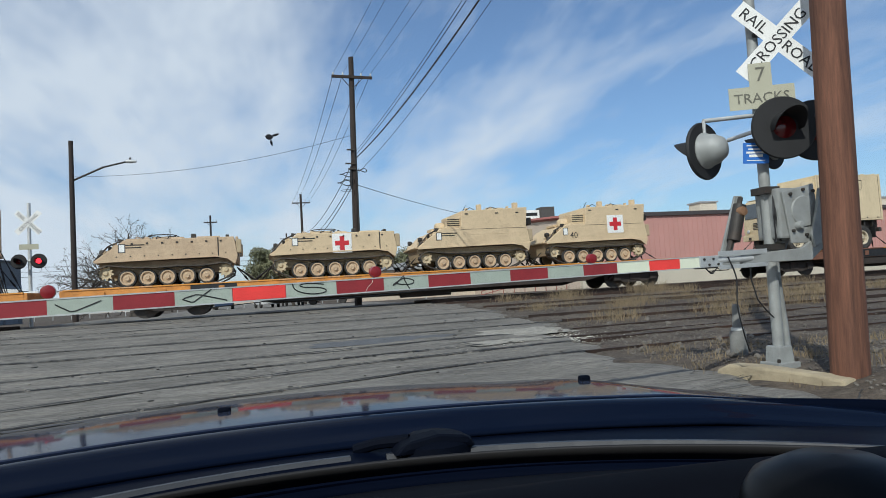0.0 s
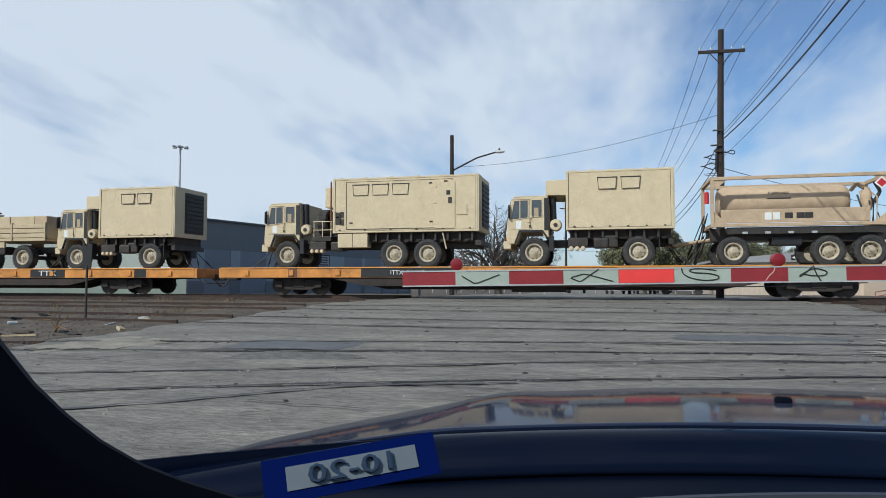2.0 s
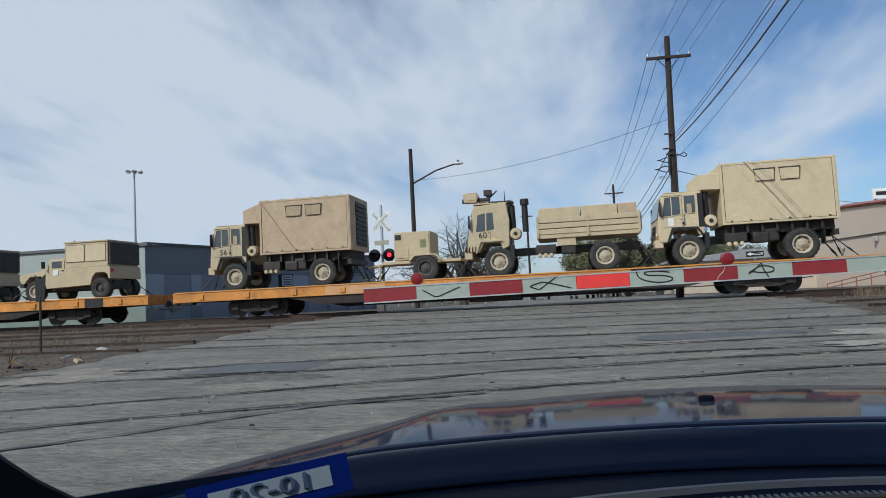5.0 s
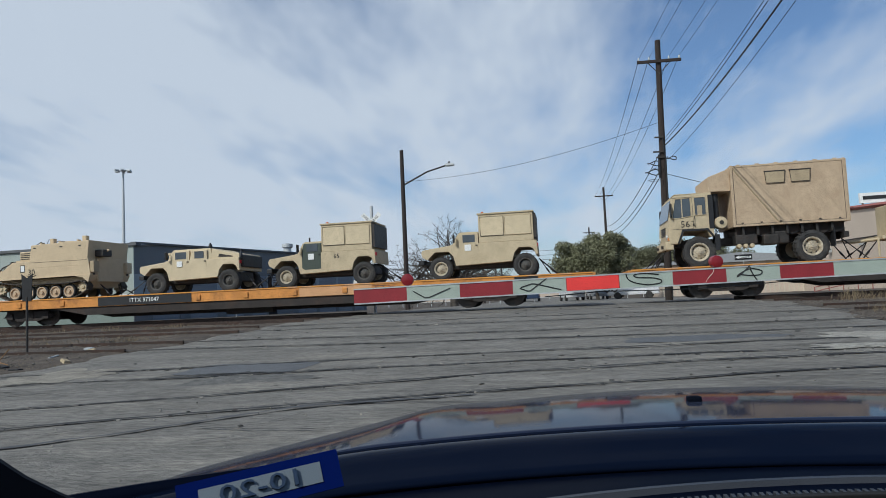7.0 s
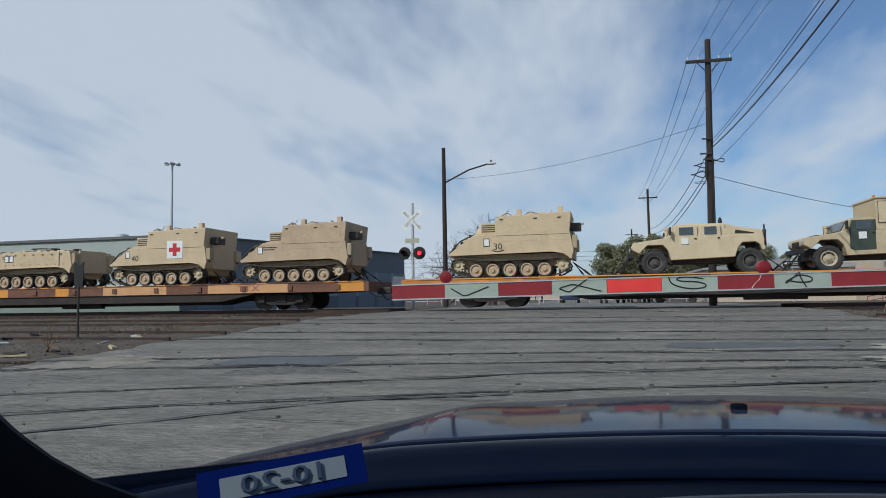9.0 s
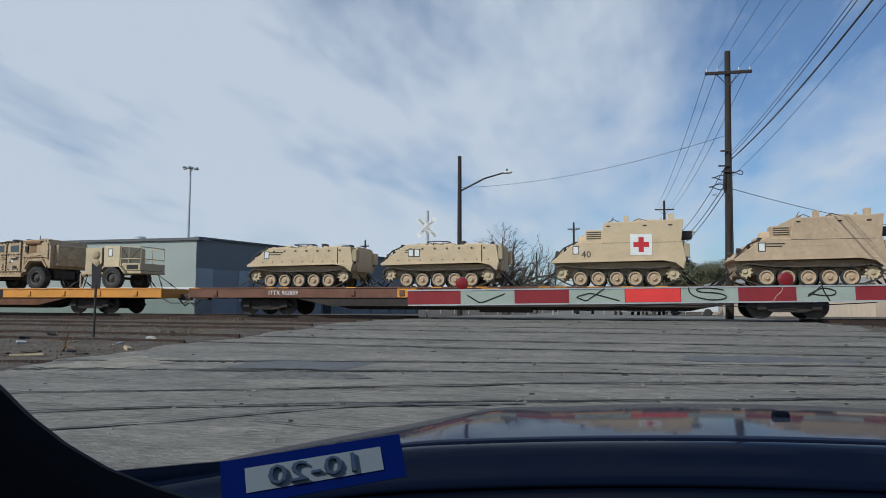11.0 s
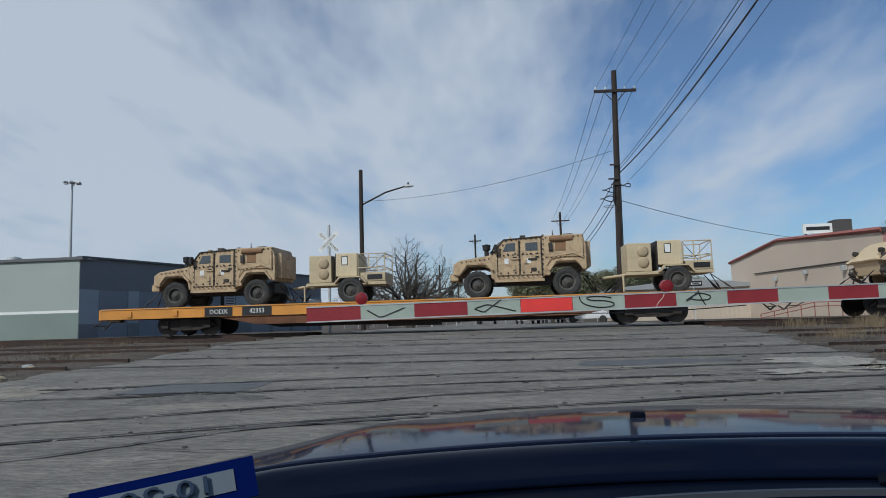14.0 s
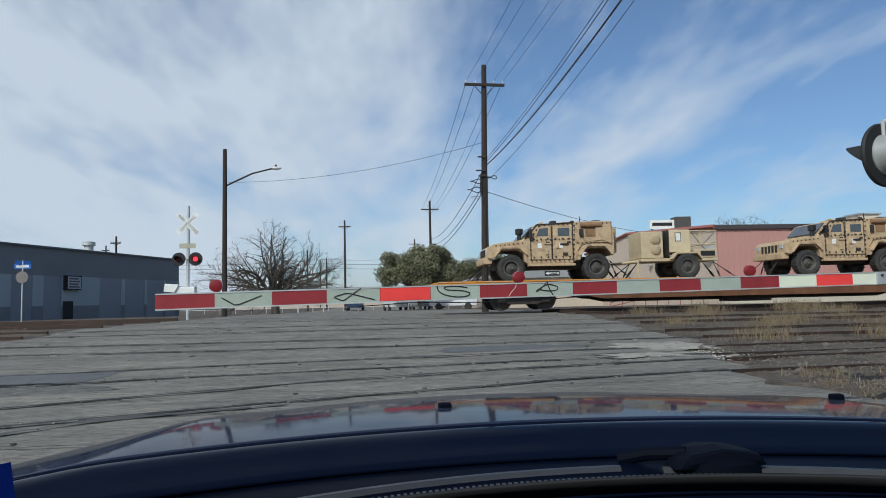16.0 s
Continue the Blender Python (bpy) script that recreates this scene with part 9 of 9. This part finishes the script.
def armoured_car(x_front, label):
    v = thing("armoured_car", label, "armoured vehicle", "mottled armoured cars")
    x = -2.65
    r = 0.545
    CAMO = mat("dusty_tan_armour", (0.50, 0.365, 0.22), 0.75, var=0.14, scale=2.2, bump=0.15, bscale=18, dirt=(0.19, 0.11, 0.06), dirt_amt=0.85, dirt_scale=2.6, speck=0.14, sscale=8)
    for ax in (-1.72, 1.7):
        for y in (-1.0, 1.0):
            wheel(v, ax, y, r, 0.38, DUSTRIM, 22)
        part("axle", tube(B(), (ax, -0.8, r), (ax, 0.8, r), 0.1, seg=10), DARKMETAL, v)
    nosep = [(x, 0.95), (x + 0.02, 1.35), (x + 0.25, 1.5), (x + 1.5, 1.66), (x + 1.6, 0.8), (x + 1.55, 0.72), (x + 1.42, 1.12), (x + 1.2, 1.24), (x + 0.6, 1.24), (x + 0.36, 1.0), (x + 0.25, 0.9)]
    part("hood", prism(B(), nosep, -1.16, 1.16), CAMO, v, "sloping armoured hood", bevel=0.035)
    cabp = [(x + 1.48, 0.78), (x + 1.42, 1.66), (x + 1.92, 2.22), (x + 2.08, 2.26), (x + 3.5, 2.3), (x + 3.62, 1.6), (x + 3.55, 0.82), (x + 3.4, 0.7), (x + 1.6, 0.7)]
    part("cab", prism(B(), cabp, -1.14, 1.14), CAMO, v, "armoured crew cab", bevel=0.03)
    rear = [(x + 3.5, 1.45), (x + 3.45, 2.34), (x + 5.0, 2.36), (x + 5.12, 1.9), (x + 5.1, 1.0), (x + 4.95, 0.98), (x + 4.86, 1.2), (x + 4.66, 1.28), (x + 4.05, 1.28), (x + 3.85, 1.15), (x + 3.72, 0.82), (x + 3.5, 0.82)]
    part("rear_body", prism(B(), rear, -1.16, 1.16), CAMO, v, "boxy rear body with stowage", bevel=0.03)
    part("underbody", box(B(), x + 0.4, x + 4.9, -0.6, 0.6, 0.5, 0.95), DARKMETAL, v, bevel=0.05)
    part("side_step", box(B(), x + 1.6, x + 3.5, -1.2, -1.0, 0.6, 0.7), CAMO, v, bevel=0.015)
    for s in (-1, 1):
        for da, db in ((x + 1.75, x + 2.55), (x + 2.62, x + 3.4)):
            yy = s * 1.142
            part("door", prism(B(), [(da, 0.86), (da + (0.0 if da > x + 2 else 0.02), 1.65), (da + (0.04 if da > x + 2 else 0.28), 2.18), (db, 2.2), (db, 0.86)], min(yy, yy + s * 0.05), max(yy, yy + s * 0.05)), CAMO, v, "thick armoured door", bevel=0.02)
            y2 = s * 1.194
            part("door_window", prism(B(), [(da + 0.2, 1.78), (da + (0.34 if da < x + 2 else 0.2), 2.08), (db - 0.12, 2.1), (db - 0.12, 1.78)], min(y2, y2 + s * 0.01), max(y2, y2 + s * 0.01)), GLASS, v)
            part("door_handle", box(B(), db - 0.22, db - 0.08, min(y2, y2 + s * 0.03), max(y2, y2 + s * 0.03), 1.5, 1.56), DARKMETAL, v)
            for k in range(6):
                part("bolt", lathe(B(), [(0.034, -0.02), (0.034, 0.02)], "y", 8, (da + 0.1 + (k % 3) * 0.28, y2, 0.95 + (k // 3) * 0.72)), DARKMETAL, v)
        part("arch", prism(B(), [(x + 0.3, 0.98), (x + 0.56, 1.3), (x + 1.26, 1.3), (x + 1.52, 1.05), (x + 1.58, 1.1), (x + 1.3, 1.38), (x + 0.52, 1.38), (x + 0.24, 1.0)], s * 1.2 - 0.06, s * 1.2 + 0.06), CAMO, v, bevel=0.012)
        part("arch", prism(B(), [(x + 3.72, 0.98), (x + 3.98, 1.34), (x + 4.7, 1.34), (x + 4.95, 1.02), (x + 5.0, 1.06), (x + 4.74, 1.42), (x + 3.94, 1.42), (x + 3.66, 1.0)], s * 1.2 - 0.06, s * 1.2 + 0.06), CAMO, v, bevel=0.012)
        part("headlamp", box(B(), x - 0.02, x + 0.04, s * 0.85 - 0.12, s * 0.85 + 0.12, 1.15, 1.32), GREYPAINT, v, bevel=0.02)
    part("windshield", prism(B(), [(x + 1.46, 1.74), (x + 1.86, 2.17), (x + 1.83, 2.19), (x + 1.42, 1.76)], -0.95, 0.95), GLASS, v)
    part("snorkel", lathe(B(), [(0.09, 1.5), (0.09, 1.85), (0.15, 1.88), (0.16, 2.08), (0.0, 2.12)], "z", 16, (x + 1.32, -0.95, 0)), BLACK, v, "black air intake", smooth=True)
    part("mirror", box(B(), x + 1.62, x + 1.74, -1.42, -1.2, 1.75, 2.05), BLACK, v, bevel=0.03)
    part("bumper", box(B(), x - 0.14, x + 0.2, -1.05, 1.05, 0.72, 0.98), CAMO, v, bevel=0.04)
    for k in range(5):
        part("grille_bar", box(B(), x - 0.03, x + 0.02, -0.55 + k * 0.25, -0.45 + k * 0.25, 1.02, 1.32), BLACK, v)
    part("roof_hatch", lathe(B(), [(0.42, 2.27), (0.42, 2.34), (0.34, 2.38), (0.0, 2.4)], "z", 20, (x + 2.85, 0, 0)), CAMO, v, smooth=True)
    part("stowage_bin", box(B(), x + 4.35, x + 5.0, -1.22, -1.1, 1.5, 2.2), CAMO, v, bevel=0.03)
    part("canvas_patch", box(B(), x + 3.95, x + 4.5, -1.185, -1.15, 1.75, 2.1), mat("brown_canvas", (0.26, 0.15, 0.08), 0.95, var=0.15, scale=5), v, bevel=0.02)
    part("antenna", tube(B(), (x + 3.9, -0.6, 2.33), (x + 3.9, -0.6, 2.62), 0.03, 0.01, seg=8), BLACK, v)
    for px, pz, pw, ph in ((x + 2.58, 0.9, 0.03, 1.3), (x + 3.42, 0.9, 0.03, 1.3), (x + 1.72, 0.9, 0.03, 0.8)):
        part("door_gap", box(B(), px, px + pw, -1.150, -1.139, pz, pz + ph), BLACK, v)
    for k in range(7):
        part("roof_gear", box(B(), x + 2.2 + k * 0.42, x + 2.2 + k * 0.42 + 0.1 + 0.12 * (k % 3), -0.95, -0.6, 2.24, 2.36 + 0.05 * (k % 2)), (CAMO, DARKMETAL)[k % 2], v, bevel=0.015)
    part("rolled_canvas", lathe(B(), [(0.0, -0.02), (0.1, 0.0), (0.12, 0.4), (0.1, 0.85), (0.0, 0.87)], "x", 12, (x + 3.75, -1.18, 2.2)), MATS["brown_canvas"], v, "rolled brown canvas", smooth=True)
    part("mirror_arm", tube(B(), (x + 1.5, -1.1, 1.7), (x + 1.62, -1.36, 1.95), 0.03, seg=8), BLACK, v)
    part("spare_bin", box(B(), x + 5.1, x + 5.3, -0.9, 0.9, 1.1, 2.1), CAMO, v, bevel=0.04)
    for px in (x + 2.0, x + 2.85):
        part("paper_notice", box(B(), px, px + 0.16, -1.202, -1.192, 1.3, 1.5), WHITE, v)
    bolt = cached("plate_bolt", lambda: finish(lathe(B(), [(0.030, 0.0), (0.030, -0.02), (0.016, -0.032), (0.0, -0.034)], "y", 8), "plate_bolt", DARKMETAL))
    edges = [((x + 1.72, 0.86), (x + 1.72, 1.62)), ((x + 1.76, 1.72), (x + 2.06, 2.18)), ((x + 2.1, 2.2), (x + 3.42, 2.24)), ((x + 2.585, 0.9), (x + 2.585, 2.16)), ((x + 3.44, 0.88), (x + 3.5, 2.2)), ((x + 1.75, 0.82), (x + 3.42, 0.82)), ((x + 1.8, 1.62), (x + 3.4, 1.66)), ((x + 3.62, 1.5), (x + 5.0, 1.5)), ((x + 3.6, 2.26), (x + 5.0, 2.28)), ((x + 0.35, 1.42), (x + 1.4, 1.52))]
    for (xa, za), (xb, zb) in edges:
        m_ = max(2, int(math.hypot(xb - xa, zb - za) / 0.17))
        for k in range(m_ + 1):
            u = k / m_
            part("plate_bolt", bolt, None, v, at=(xa + (xb - xa) * u, -1.196 if x + 1.74 < xa + (xb - xa) * u < x + 3.41 else -1.165, za + (zb - za) * u))
    for k, (px, pz, pw_, ph_) in enumerate(((x + 2.25, 1.45, 0.3, 0.06), (x + 2.9, 1.42, 0.34, 0.07), (x + 2.3, 1.05, 0.12, 0.2), (x + 3.0, 1.0, 0.2, 0.12), (x + 2.75, 1.28, 0.1, 0.16), (x + 3.7, 1.75, 0.14, 0.3))):
        part("door_fitting", box(B(), px, px + pw_, -1.235, -1.19 if px < x + 3.4 else -1.155, pz, pz + ph_), DARKMETAL if k % 2 else CAMO, v, bevel=0.012)
    part("side_rail", sweep(B(), [(x + 3.6, -1.19, 1.2), (x + 3.75, -1.24, 1.5), (x + 4.6, -1.24, 1.62), (x + 5.0, -1.2, 1.45)], 0.022, 6), CAMO, v)
    part("frame_edge", sweep(B(), [(x + 1.5, -1.16, 1.68), (x + 1.98, -1.16, 2.24), (x + 3.5, -1.16, 2.31)], 0.025, 6), DARKMETAL, v)
    chains(v, x + 0.1, x + 5.1, 0.8, 1.0)
    ride(v, x_front - x)


armoured_car(-165.0, "dusty mottled tan armoured car with a black air intake")
armoured_car(-152.75, "dusty mottled tan armoured car chained behind a trailer")


# ---- keys ----
TRAVEL = ((0.0, 18.89), (1.5, 32.65), (3.0, 46.74), (5.5, 70.0), (7.0, 84.17), (8.5, 98.3), (10.0, 112.46), (12.5, 136.19), (14.0, 150.35), (15.0, 159.72), (16.0, 169.06))


def motions():
    for ob, x, y, z in MOVING:
        walk(ob, [(t, pose(x + s, y, z)) for t, s in TRAVEL])


motions()
